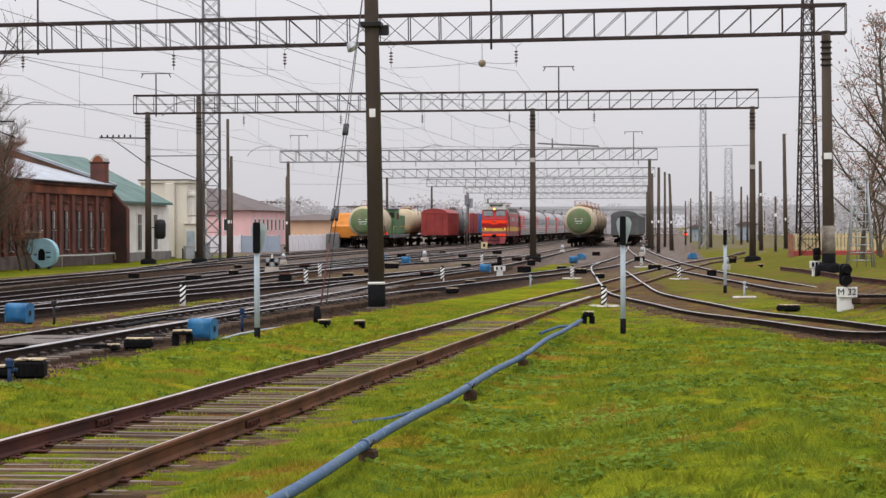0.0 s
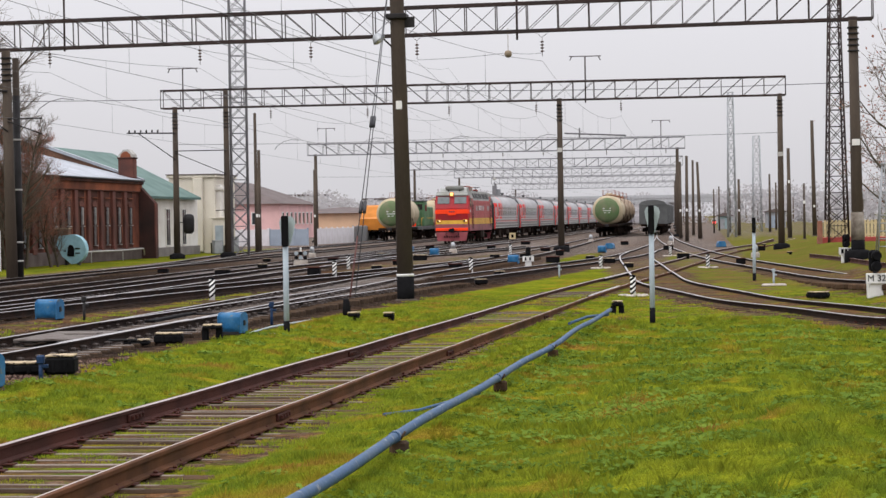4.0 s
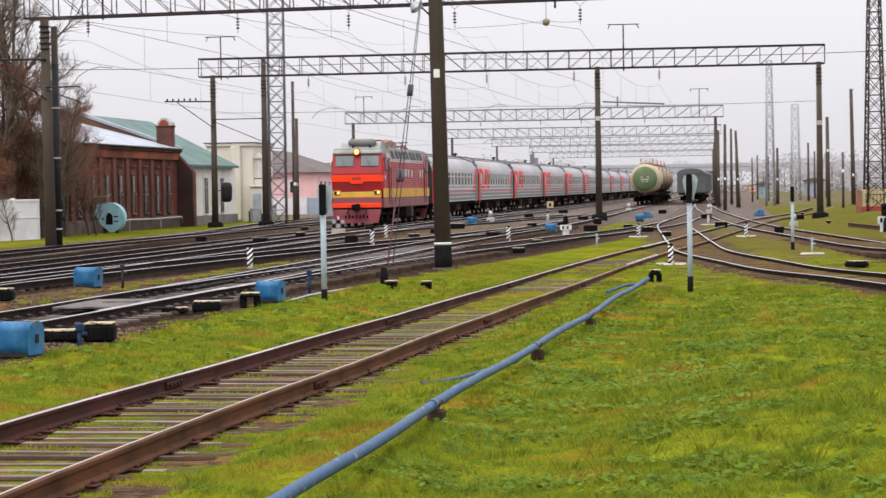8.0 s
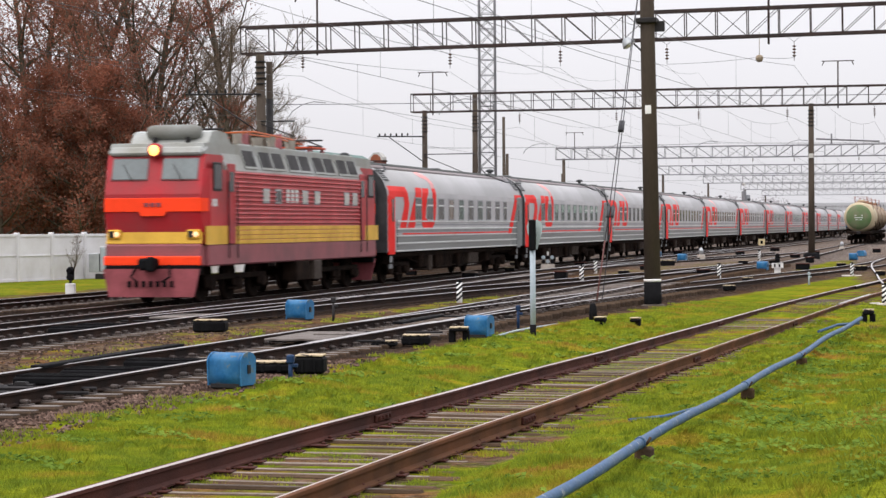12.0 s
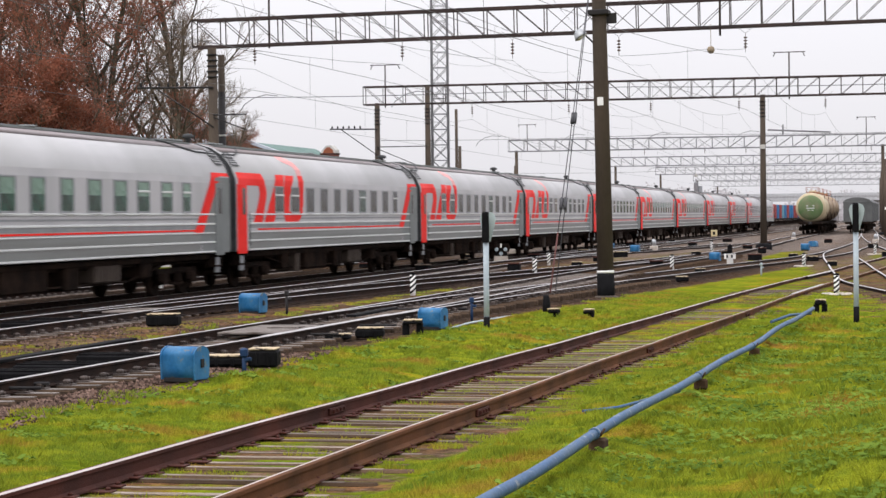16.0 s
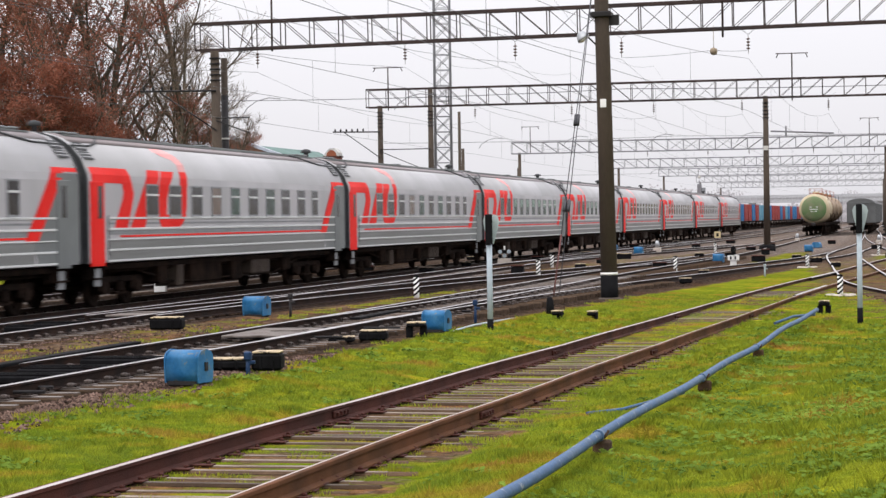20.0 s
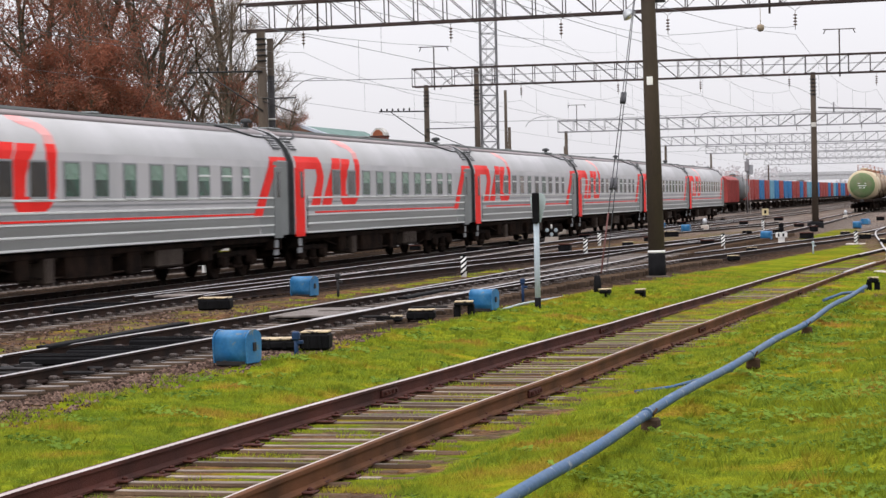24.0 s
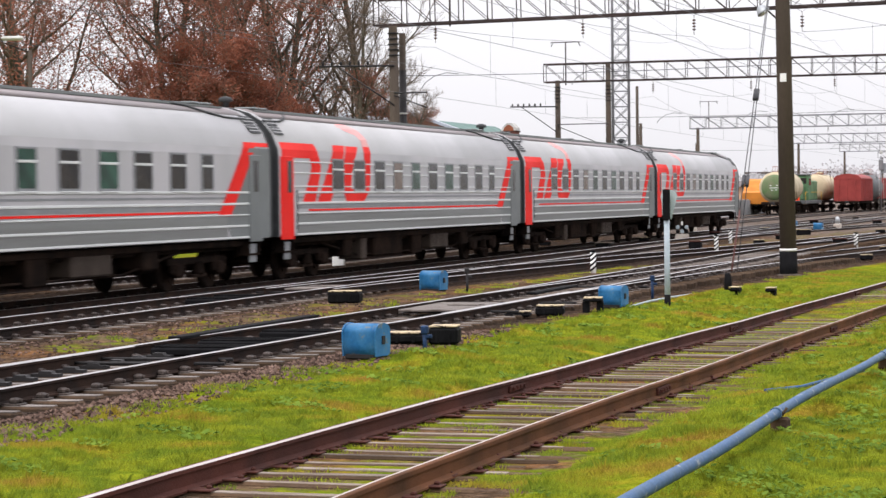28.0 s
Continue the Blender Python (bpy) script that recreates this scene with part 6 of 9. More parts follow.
def make_buildings():
    # brick workshop: long side towards the tracks, south to north
    x, y0, y1, base = -35.6, 111, 137.3, -0.15
    th = thing("brick_workshop", "sooty red brick workshop with narrow windows and pale tin roof", "building", pose(0, 0, 0))
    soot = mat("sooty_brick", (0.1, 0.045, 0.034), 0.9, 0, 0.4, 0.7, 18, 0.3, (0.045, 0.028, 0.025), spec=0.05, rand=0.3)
    mid, length = (y0 + y1) / 2, y1 - y0
    part("wall", Geo().box((x - 9, mid, base + 2.4), (18, length, 4.8)), BRICK, th, "weathered dark red brick wall")
    part("plinth", Geo().box((x + 0.05, mid, base + 0.36), (0.24, length + 0.1, 0.74), bev=0.03), mat("dark_brick_plinth", (0.12, 0.095, 0.088), 0.9, 0, 0.4, 0.8, 18, 0.3, (0.07, 0.05, 0.045)), th)
    part("brick_band", Geo().box((x + 0.06, mid, base + 4.48), (0.16, length + 0.04, 0.46)), ORANGEBRICK, th, "band of lighter orange brick")
    part("cornice", Geo().box((x + 0.12, mid, base + 4.8), (0.26, length + 0.1, 0.2), bev=0.03).box((x + 0.08, mid, base + 4.24), (0.16, length + 0.06, 0.05), bev=0.01), soot, th, "dark brick cornice under the eaves")
    pier = Geo().box((0, 0, 0), (0.18, 0.62, 3.6), bev=0.03).box((0.03, 0, -1.62), (0.22, 0.72, 0.3), bev=0.02).data("brick_pier", BRICK2)
    reveal = mat("limed_reveal", (0.42, 0.42, 0.41), 0.8, 0, 0.4, 2, 20, 0.1, (0.2, 0.18, 0.17), rand=0.5)
    murk = mat("dusty_pane", (0.07, 0.078, 0.085), 0.3, 0, 0.4, 2, 12, 0, (0.03, 0.033, 0.036), rand=0.5)
    arch = [(0.46 * math.cos(k * math.pi / 8), 3.38 + 0.2 * math.sin(k * math.pi / 8)) for k in range(9)]
    head = Geo().plate([(-0.46, 3.28)] + [(0.46, 3.28)] + arch, (0, 0, 0), (0, 1, 0), (0, 0, 1), 0.06).data("brick_arch", BRICK2)
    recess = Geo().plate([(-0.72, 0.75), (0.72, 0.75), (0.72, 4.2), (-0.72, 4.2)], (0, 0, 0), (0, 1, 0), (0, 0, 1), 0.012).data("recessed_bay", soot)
    lintel = Geo().box((0, 0, 0), (0.1, 1.3, 0.06), bev=0.01).data("lintel", ORANGEBRICK)
    frame_up = Geo().box((0, 0, 0), (0.05, 0.56, 1.14), bev=0.02).data("window", soot)
    glass_up = Geo().box((0, 0, 0), (0.02, 0.44, 1.06)).data("pane", murk)
    jamb = Geo().box((0, 0, 0), (0.05, 0.13, 0.96), bev=0.01).data("reveal", reveal)
    sill = Geo().box((0, 0, 0), (0.16, 0.56, 0.05), bev=0.02).data("sill", reveal)
    for k in range(10):
        y = 134.6 - 2.71 * k
        if y > y0 + 0.5:
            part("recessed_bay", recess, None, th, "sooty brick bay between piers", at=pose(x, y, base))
            part("lintel", lintel, None, th, at=pose(x + 0.05, y, base + 3.78))
            part("brick_arch", head, None, th, "brick arch over a window", at=pose(x + 0.012, y, base))
            for z in (2.7, 1.55):
                w = part("window", frame_up, None, th, "tall narrow window", at=pose(x + 0.05, y, base + z))
                part("pane", glass_up, None, w, "dusty dark pane", at=pose(0.022, 0, 0))
                part("sill", sill, None, w, at=pose(0.06, 0, -0.58))
                if z > 2 or k == 1:
                    part("reveal", jamb, None, w, "limewashed window reveal", at=pose(0.03, 0.15, 0.02))
        if y - 1.35 > y0:
            part("brick_pier", pier, None, th, at=pose(x + 0.07, y - 1.35, base + 2.4))
    roofline = [(x + 0.25, base + 4.92), (x - 9, base + 7.4), (x - 18.2, base + 4.92), (x - 18.2, base + 5.0), (x - 9, base + 7.48), (x + 0.25, base + 5.0)]
    part("roof", Geo().sweep(roofline, [(0, y0 - 0.3, 0), (0, y1 - 0.02, 0)], closed=True), TIN, th, "white tin roof")
    part("gutter", Geo().tube((x + 0.3, y0, base + 4.92), (x + 0.3, y1, base + 4.92), 0.05, n=8), IRON, th)
    for sy, dy in ((y1 - 0.4, 0.42), (y0, 0.3)):
        part("gable", Geo().plate([(-17.9, 0), (0, 0), (0, 0.22), (-9, 3.4), (-17.9, 0.22)], (x, sy + dy, base + 4.8), (1, 0, 0), (0, 0, 1), dy), RIDGE, th, "brown gable wall rising above the roof")
        part("coping", Geo().plate([(0.3, 0.1), (0.3, 0.26), (-9, 3.6), (-18.2, 0.26), (-18.2, 0.1), (-9, 3.38)], (x, sy + dy + 0.1, base + 4.8), (1, 0, 0), (0, 0, 1), dy + 0.2), TIN, th, "white tin coping on the gable")
    ch = part("chimney", Geo().box((x - 0.55, y1 - 0.9, base + 5.75), (0.98, 0.9, 1.3), bev=0.04), BRICK2, th, "squat brick chimney")
    part("chimney_cap", Geo().box((x - 0.55, y1 - 0.9, base + 6.38), (1.1, 1.0, 0.1), bev=0.03), soot, ch)
    part("chimney_hood", Geo().plate([(-0.5, 0), (0.5, 0), (0.48, 0.2), (0.2, 0.5), (-0.15, 0.48), (-0.46, 0.16)], (x - 0.55, y1 - 0.45, base + 6.42), (1, 0, 0), (0, 0, 1), 0.9), PALE_CONC, ch, "weathered pale hood")
    part("flue_arch", Geo().plate([(-0.34, 0), (0.34, 0), (0.3, 0.2), (0.1, 0.36), (-0.1, 0.36), (-0.3, 0.18)], (x - 0.55, y1 - 1.345, base + 6.43), (1, 0, 0), (0, 0, 1), 0.012), ORANGEBRICK, ch)
    part("buttress", Geo().plate([(0, 0), (1.0, 0), (1.0, 3.55), (0.86, 3.7), (0, 4.65)], (x, y1 + 0.3, base), (1, 0, 0), (0, 0, 1), 0.7), mat("black_brick", (0.045, 0.032, 0.03), 0.9, 0, 0.4, 0.6, 18, 0.3, (0.085, 0.042, 0.036), spec=0.05), th, "soot-black sloping buttress at the corner")
    part("buttress_edge", Geo().box((x + 1.04, y1 - 0.05, base + 1.75), (0.09, 0.66, 3.5), bev=0.02), BRICK2, th, "red brick edge of the buttress")
    lone("heating_pipe", Geo().path([(x + 0.5, 118.5, 0.42), (x + 0.5, 124, 0.5), (x + 0.5, 130, 0.46), (x + 0.5, 136, 0.5), (x + 0.5, 136.2, 0.1)], 0.05, 8).tube((x + 0.5, 124, -0.2), (x + 0.5, 124, 0.5), 0.03, n=6).tube((x + 0.5, 131, -0.2), (x + 0.5, 131, 0.48), 0.03, n=6), PALE_CONC, "pale lagged pipe on stands along the workshop", "pipe")
    # white annex with a green roof
    th = thing("white_annex", "white plastered building with a green tin roof beside the workshop", "building")
    ya, yb, xa = 139.9, 155, -36.0
    part("wall", Geo().box((xa - 6, (ya + yb) / 2, base + 1.95), (12, yb - ya, 3.9)), PLASTER, th)
    gable_roof(th, xa - 12, xa, ya - 2, yb - 1.2, base + 3.85, 3.3, 0.45, TEALROOF)
    for y in (141.3, 145.9, 150.5):
        w = part("window", Geo().box((xa + 0.03, y, base + 1.95), (0.12, 1.1, 2.6), bev=0.02), PLASTER, th)
        part("pane", Geo().box((xa + 0.09, y, base + 1.95), (0.03, 0.95, 2.4)), DARKWIN, w)
        part("glazing_bar", Geo().box((xa + 0.11, y, base + 1.95), (0.03, 0.06, 2.4)).box((xa + 0.11, y, base + 2.5), (0.03, 0.95, 0.06)), PALE_CONC, w)
    part("plinth", Geo().box((xa + 0.05, (ya + yb) / 2, base + 0.3), (0.2, yb - ya, 0.6)), PLINTH, th)
    # flat-roofed pale building
    th = thing("flat_roofed_building", "pale flat-roofed building with a drainpipe and a parapet", "building")
    ya, yb, xa = 158, 165, -35.4
    part("wall", Geo().box((xa - 1.7, (ya + yb) / 2, base + 2.75), (3.4, yb - ya, 5.5)), CREAMWALL, th)
    part("parapet", Geo().box((xa - 1.7, (ya + yb) / 2, base + 5.62), (3.7, yb - ya + 0.3, 0.22), bev=0.04).box((xa - 1.2, ya - 0.12, base + 2.8), (0.7, 0.35, 5.4), bev=0.04), CREAMWALL, th)
    part("roof_edge", Geo().box((xa - 1.7, (ya + yb) / 2, base + 5.76), (3.8, yb - ya + 0.4, 0.06)), BROWNROOF, th)
    part("drainpipe", Geo().path([(xa + 0.12, ya + 3, base + 5.3), (xa + 0.12, ya + 3, base + 4.6), (xa + 0.5, ya + 3, base + 4.2), (xa + 0.5, ya + 3, base + 0.2)], 0.07), IRON, th)
    for y in (163,):
        w = part("window", Geo().box((xa + 0.03, y, base + 2.4), (0.12, 1.2, 1.7), bev=0.02), PLASTER, th)
        part("pane", Geo().box((xa + 0.09, y, base + 2.4), (0.03, 1.05, 1.55)), DARKWIN, w)
    part("meter_box", Geo().box((xa + 0.2, 160.2, base + 1.6), (0.3, 0.6, 0.8), bev=0.03), IRON, th)
    part("pilaster", Geo().box((xa + 0.15, ya + 0.9, base + 2.5), (0.4, 0.9, 5.0), bev=0.04).box((xa + 0.2, ya + 0.9, base + 4.7), (0.6, 1.2, 0.25), bev=0.04), PLASTER, th, "white pilaster with a cap")
    part("porch", Geo().box((xa + 0.45, ya + 0.2, base + 1.25), (0.9, 2.2, 2.5), bev=0.03).box((xa + 0.5, ya + 0.2, base + 2.56), (1.1, 2.4, 0.12), bev=0.02), CREAMWALL, th, "low cream porch")
    part("porch_door", Geo().box((xa + 0.5, ya - 0.92, base + 1.05), (0.6, 0.06, 1.9), bev=0.01), GREYPOST, th, "pale grey door")
    part("cable_arm", Geo().tube((xa + 0.3, ya - 1.0, base + 3.1), (xa + 2.4, ya - 1.0, base + 3.15), 0.03, n=5), IRON, th, "thin cable arm")
    for dx, dy, w, h in ((0.9, -3.6, 0.8, 0.7), (1.5, -2.6, 0.5, 0.5), (1.3, -5.2, 0.6, 0.9), (0.9, 2.4, 0.6, 1.1)):
        lone("junk_crate", Geo().box((0, 0, h / 2), (w, 0.7, h), bev=0.03).box((0, 0, h + 0.02), (w * 1.08, 0.76, 0.05), bev=0.01), GALV if h > 0.8 else IRON, "grey metal crate standing against the pale building", "crate", pose(xa + dx, ya + dy, base + 0.02, 0, 0, 20 * dx), group="crates by the building")
    # pink house, peach depot and others further back
    for nm, lab, wallm, roofm, xx, ya, yb, hh, rg, rows in (
            ("pink_house", "pink plastered house with a brown pitched roof", PINK, BROWNROOF, -52.3, 270, 294, 4.5, 2.7, 8),
            ("peach_depot", "peach coloured low depot with a brown roof", PEACH, BROWNROOF, -44.3, 303, 345, 3.3, 0.7, 10)):
        th = thing(nm, lab, "building")
        part("wall", Geo().box((xx - 7, (ya + yb) / 2, hh / 2 - 0.2), (14, yb - ya, hh)), wallm, th)
        g = Geo()
        g.v += [Vector(p) for p in ((xx - 14.6, ya - 0.6, hh - 0.2), (xx + 0.6, ya - 0.6, hh - 0.2), (xx + 0.6, yb + 0.6, hh - 0.2), (xx - 14.6, yb + 0.6, hh - 0.2), (xx - 7, ya + 7, hh + rg), (xx - 7, yb - 7, hh + rg))]
        for q in ((0, 1, 4), (1, 2, 5, 4), (2, 3, 5), (3, 0, 4, 5), (3, 2, 1, 0)):
            g.face(q)
        part("roof", g, roofm, th, "brown hipped roof")
        for k in range(rows):
            y = ya + 2 + k * (yb - ya - 4) / (rows - 1)
            w = part("window", Geo().box((xx + 0.03, y, hh * 0.55), (0.12, 1.1, 1.6), bev=0.02), WHITE, th)
            part("pane", Geo().box((xx + 0.09, y, hh * 0.55), (0.03, 0.9, 1.4)), DARKWIN, w)
        for k in (3, 7, 11) if nm == "pink_house" else ():
            w = part("window", Geo().box((xx - k, ya - 0.03, hh * 0.55), (1.1, 0.12, 1.6), bev=0.02), WHITE, th)
            part("pane", Geo().box((xx - k, ya - 0.09, hh * 0.55), (0.9, 0.03, 1.4)), DARKWIN, w)
    # blocks of flats in the distance, with haze put into walls and windows
    for i, (xx, yy, w, h, m) in enumerate(((-84, 640, 30, 8, PALEGREY), (-140, 680, 44, 10, PALEGREY))):
        th = thing("apartment_block", "distant block of flats, paled for haze", "building", pose(xx, yy, 0), group="distant blocks of flats")
        part("wall", Geo().box((0, 6, h / 2), (w, 12, h)), m, th)
        part("roof", Geo().box((0, 6, h + 0.25), (w + 0.6, 12.6, 0.5)), BROWNROOF, th)
        win = Geo().box((0, 0, 0), (1.4, 0.1, 1.5)).data("window", PALEWIN)
        for r in range(int(h / 3)):
            for c in range(int(w / 3.2)):
                part("window", win, None, th, at=pose(-w / 2 + 1.8 + c * 3.2, -0.02, 1.8 + r * 3))
    # low teal sheds far up the yard
    for xx, yy, w, h, m in ((2.3, 338, 2.0, 2.0, TEALSHED), (10.0, 352, 3.0, 2.5, GREYSHEET)):
        th = thing("shed", "low sheet metal shed far up the yard", "shed", pose(xx, yy, -0.2), group="far sheds")
        part("wall", Geo().box((w / 2, 4, h / 2), (w, 8, h), bev=0.03), m, th)
        part("roof", Geo().plate([(-0.3, 0), (w + 0.3, 0), (w + 0.3, 0.12), (w / 2, 0.55), (-0.3, 0.12)], (0, 8.3, h), (1, 0, 0), (0, 0, 1), 8.6), BROWNROOF, th, "shallow dark roof")
        d = part("door", Geo().box((w * 0.3, -0.02, h * 0.4), (w * 0.4, 0.06, h * 0.75), bev=0.01), GREYSHEET if m is TEALSHED else BLUESHEET, th, "sliding sheet door")
        part("handle", Geo().box((w * 0.44, -0.06, h * 0.4), (0.06, 0.04, 0.4)), IRON, d)
    # white panel wall behind the trees
    a, b = Vector((-37.84, 84.8, 0)), Vector((-34.1, 104.3, 0))
    a = b + (a - b).normalized() * 60
    th = thing("concrete_wall", "whitewashed concrete panel wall along the yard", "wall", kind="structure")
    n = 24
    d = (b - a) / n
    rz = math.atan2(d.y, d.x)
    L = d.length - 0.03
    pan = Geo().box((0, 0, 0), (L, 0.08, 1.98), bev=0.01)
    for cx, cz, sx, sz in ((0, 0.93, L, 0.12), (0, -0.93, L, 0.12), (0, 0.1, L, 0.06), (-L / 2 + 0.06, 0, 0.12, 1.74), (L / 2 - 0.06, 0, 0.12, 1.74)):
        pan.box((cx, -0.055, cz), (sx, 0.035, sz), bev=0.01)
    pan = pan.data("panel", FENCE)
    pst = Geo().box((0, 0, 0), (0.16, 0.22, 2.1), bev=0.02).data("post", FENCE)
    for i in range(n):
        p = a + d * (i + 0.5)
        rng = random.Random(i)
        part("panel", pan, None, th, at=pose(p.x, p.y, 0.82 + rng.uniform(-0.015, 0.015), 0, 0, math.degrees(rz)))
        q = a + d * i
        part("post", pst, None, th, at=pose(q.x, q.y, 0.83, 0, 0, math.degrees(rz)))
    # fence between the buildings and the yard further up
    for nm, lab, m, x0, y0, x1, y1, h, n in (("concrete_fence", "pale concrete fence by the tracks", FENCE, -44, 196.5, -39.5, 198.4, 1.5, 4), ("metal_fence", "blue grey sheet fence by the tracks", BLUESHEET, -39.4, 198.5, -35.8, 198.2, 1.5, 3),
                                             ("concrete_fence", "whitewashed panelled fence by the tracks", FENCE, -36.0, 203, -35.0, 219.5, 1.5, 7), ("metal_fence", "grey sheet fence far up the yard", GREYSHEET, -35.1, 220, -37.2, 255, 1.6, 8)):
        th = thing(nm, lab, "fence")
        a, b = Vector((x0, y0, 0)), Vector((x1, y1, 0))
        turn = math.degrees(math.atan2(y1 - y0, x1 - x0))
        w = (b - a).length / n
        pl = Geo().box((0, 0, 0), (w - 0.02, 0.06, h), bev=0.012).data("fence_panel", m)
        ps = Geo().box((0, 0, 0), (0.16, 0.14, h + 0.12), bev=0.015).data("fence_post", m)
        for i in range(n + 1):
            p = a.lerp(b, i / n)
            part("fence_post", ps, None, th, at=pose(p.x, p.y, h / 2 - 0.1, 0, 0, turn))
            if i < n:
                p = a.lerp(b, (i + 0.5) / n)
                part("fence_panel", pl, None, th, at=pose(p.x, p.y, h / 2 - 0.15, 0, 0, turn))


# ---------------------------------------------------------------- trees
def leafy(name, col, tint):
    """Thin dry leaves that let some light through."""
    m = mat(name, col, 0.85, 0, 0.5, 0.8, 9, 0, tint, spec=0.01)
    n, l = m.node_tree.nodes, m.node_tree.links
    thin, both = n.new("ShaderNodeBsdfTranslucent"), n.new("ShaderNodeMixShader")
    l.new(n["Hue/Saturation/Value"].outputs[0], thin.inputs[0])
    both.inputs[0].default_value = 0.4
    l.new(n["Principled BSDF"].outputs[0], both.inputs[1])
    l.new(thin.outputs[0], both.inputs[2])
    l.new(both.outputs[0], n["Material Output"].inputs[0])
    return m


BARK = mat("bark", (0.105, 0.082, 0.06), 0.9, 0, 0.4, 2, 25, 0.4, (0.06, 0.055, 0.038))
TWIG = mat("twigs", (0.185, 0.14, 0.105), 0.9, 0, 0.3, 1, 20, 0)
LEAF = leafy("brown_leaves", (0.36, 0.15, 0.1), (0.22, 0.095, 0.068))
LEAF2 = leafy("russet_leaves", (0.3, 0.115, 0.072), (0.17, 0.072, 0.052))


def grow(seed, high, thick, clear, limbs, reach, steep, subs, twigs, leaves, leaf_at=0.3, bow=0.35):
    """A tree: tapered trunk, limbs that bow upwards, their side branches and twigs, and leaves along the twigs."""
    rng = random.Random(seed)
    wood, twig, crown = Geo(), Geo(), Geo()

    def run(tgt, p, d, length, r0, r1, steps, sides, bend, lift):
        pts = [Vector(p)]
        d = d.normalized()
        for i in range(steps):
            d = (d + Vector((rng.gauss(0, bend), rng.gauss(0, bend), rng.gauss(0, bend * 0.6) + lift / steps))).normalized()
            pts.append(pts[-1] + d * length / steps)
        for i in range(steps):
            tgt.tube(pts[i], pts[i + 1], r0 + (r1 - r0) * i / steps, r0 + (r1 - r0) * (i + 1) / steps, sides, caps=False)
        return pts

    def along(pts, t):
        f = t * (len(pts) - 1)
        i = min(int(f), len(pts) - 2)
        return pts[i].lerp(pts[i + 1], f - i), (pts[i + 1] - pts[i]).normalized()

    def aside(d, ang):
        o = d.orthogonal().normalized()
        o.rotate(Matrix.Rotation(rng.uniform(0, 6.283), 3, d))
        return d * math.cos(ang) + o * math.sin(ang)
    trunk = run(wood, (0, 0, -0.3), Vector((rng.gauss(0, 0.05), rng.gauss(0, 0.05), 1)), high, thick, thick * 0.12, 12, 9, 0.05, 0.15)
    for i in range(limbs):
        t = clear + (0.97 - clear) * (i + rng.random()) / limbs
        p, d = along(trunk, t)
        az, up = i * 2.4 + rng.uniform(-0.5, 0.5), radians(steep + rng.uniform(-12, 14))
        v = Vector((math.cos(az) * math.cos(up), math.sin(az) * math.cos(up), math.sin(up)))
        ln = high * reach * (1 - t) ** 0.55 * rng.uniform(0.75, 1.15) + 0.4
        r = thick * (1 - t) * 0.42 + 0.025
        limb = run(wood, p, v, ln, r, r * 0.25, 6, 6, 0.1, bow)
        for k in range(subs):
            q, e = along(limb, 0.18 + 0.82 * (k + rng.random()) / subs)
            sub = run(twig, q, aside(e, radians(rng.uniform(28, 58))), ln * rng.uniform(0.22, 0.42), r * 0.32, 0.012, 3, 4, 0.14, 0.3)
            for _ in range(twigs):
                s, c = along(sub, rng.uniform(0.15, 1))
                tip = run(twig, s, aside(c, radians(rng.uniform(20, 60))), ln * rng.uniform(0.1, 0.2) + 0.15, 0.013, 0.006, 2, 3, 0.18, 0.15)
                for _ in range(leaves):
                    w, _d = along(tip, rng.random())
                    w = w + Vector((rng.gauss(0, leaf_at), rng.gauss(0, leaf_at), rng.gauss(0, leaf_at * 0.8)))
                    a = Vector((rng.gauss(0, 1), rng.gauss(0, 1), rng.gauss(0, 1))).normalized() * rng.uniform(0.045, 0.09)
                    b = a.orthogonal().normalized() * rng.uniform(0.035, 0.065)
                    n = len(crown.v)
                    crown.v += [w - a, w + b, w + a, w - b]
                    crown.face((n, n + 1, n + 2, n + 3))
    return wood, twig, crown


def make_tree(kind, seed, label, *args, leaf=None, **kw):
    wood, twig, crown = grow(seed, *args, **kw)
    th = thing("tree", label, "tree", group=kind)
    part("trunk", wood, BARK, th)
    tagged(part("branchwork", twig, TWIG, th), kind="stuff")
    if crown.v:
        part("crown", crown, leaf or LEAF, th, "thin brown autumn leaves")
    return th


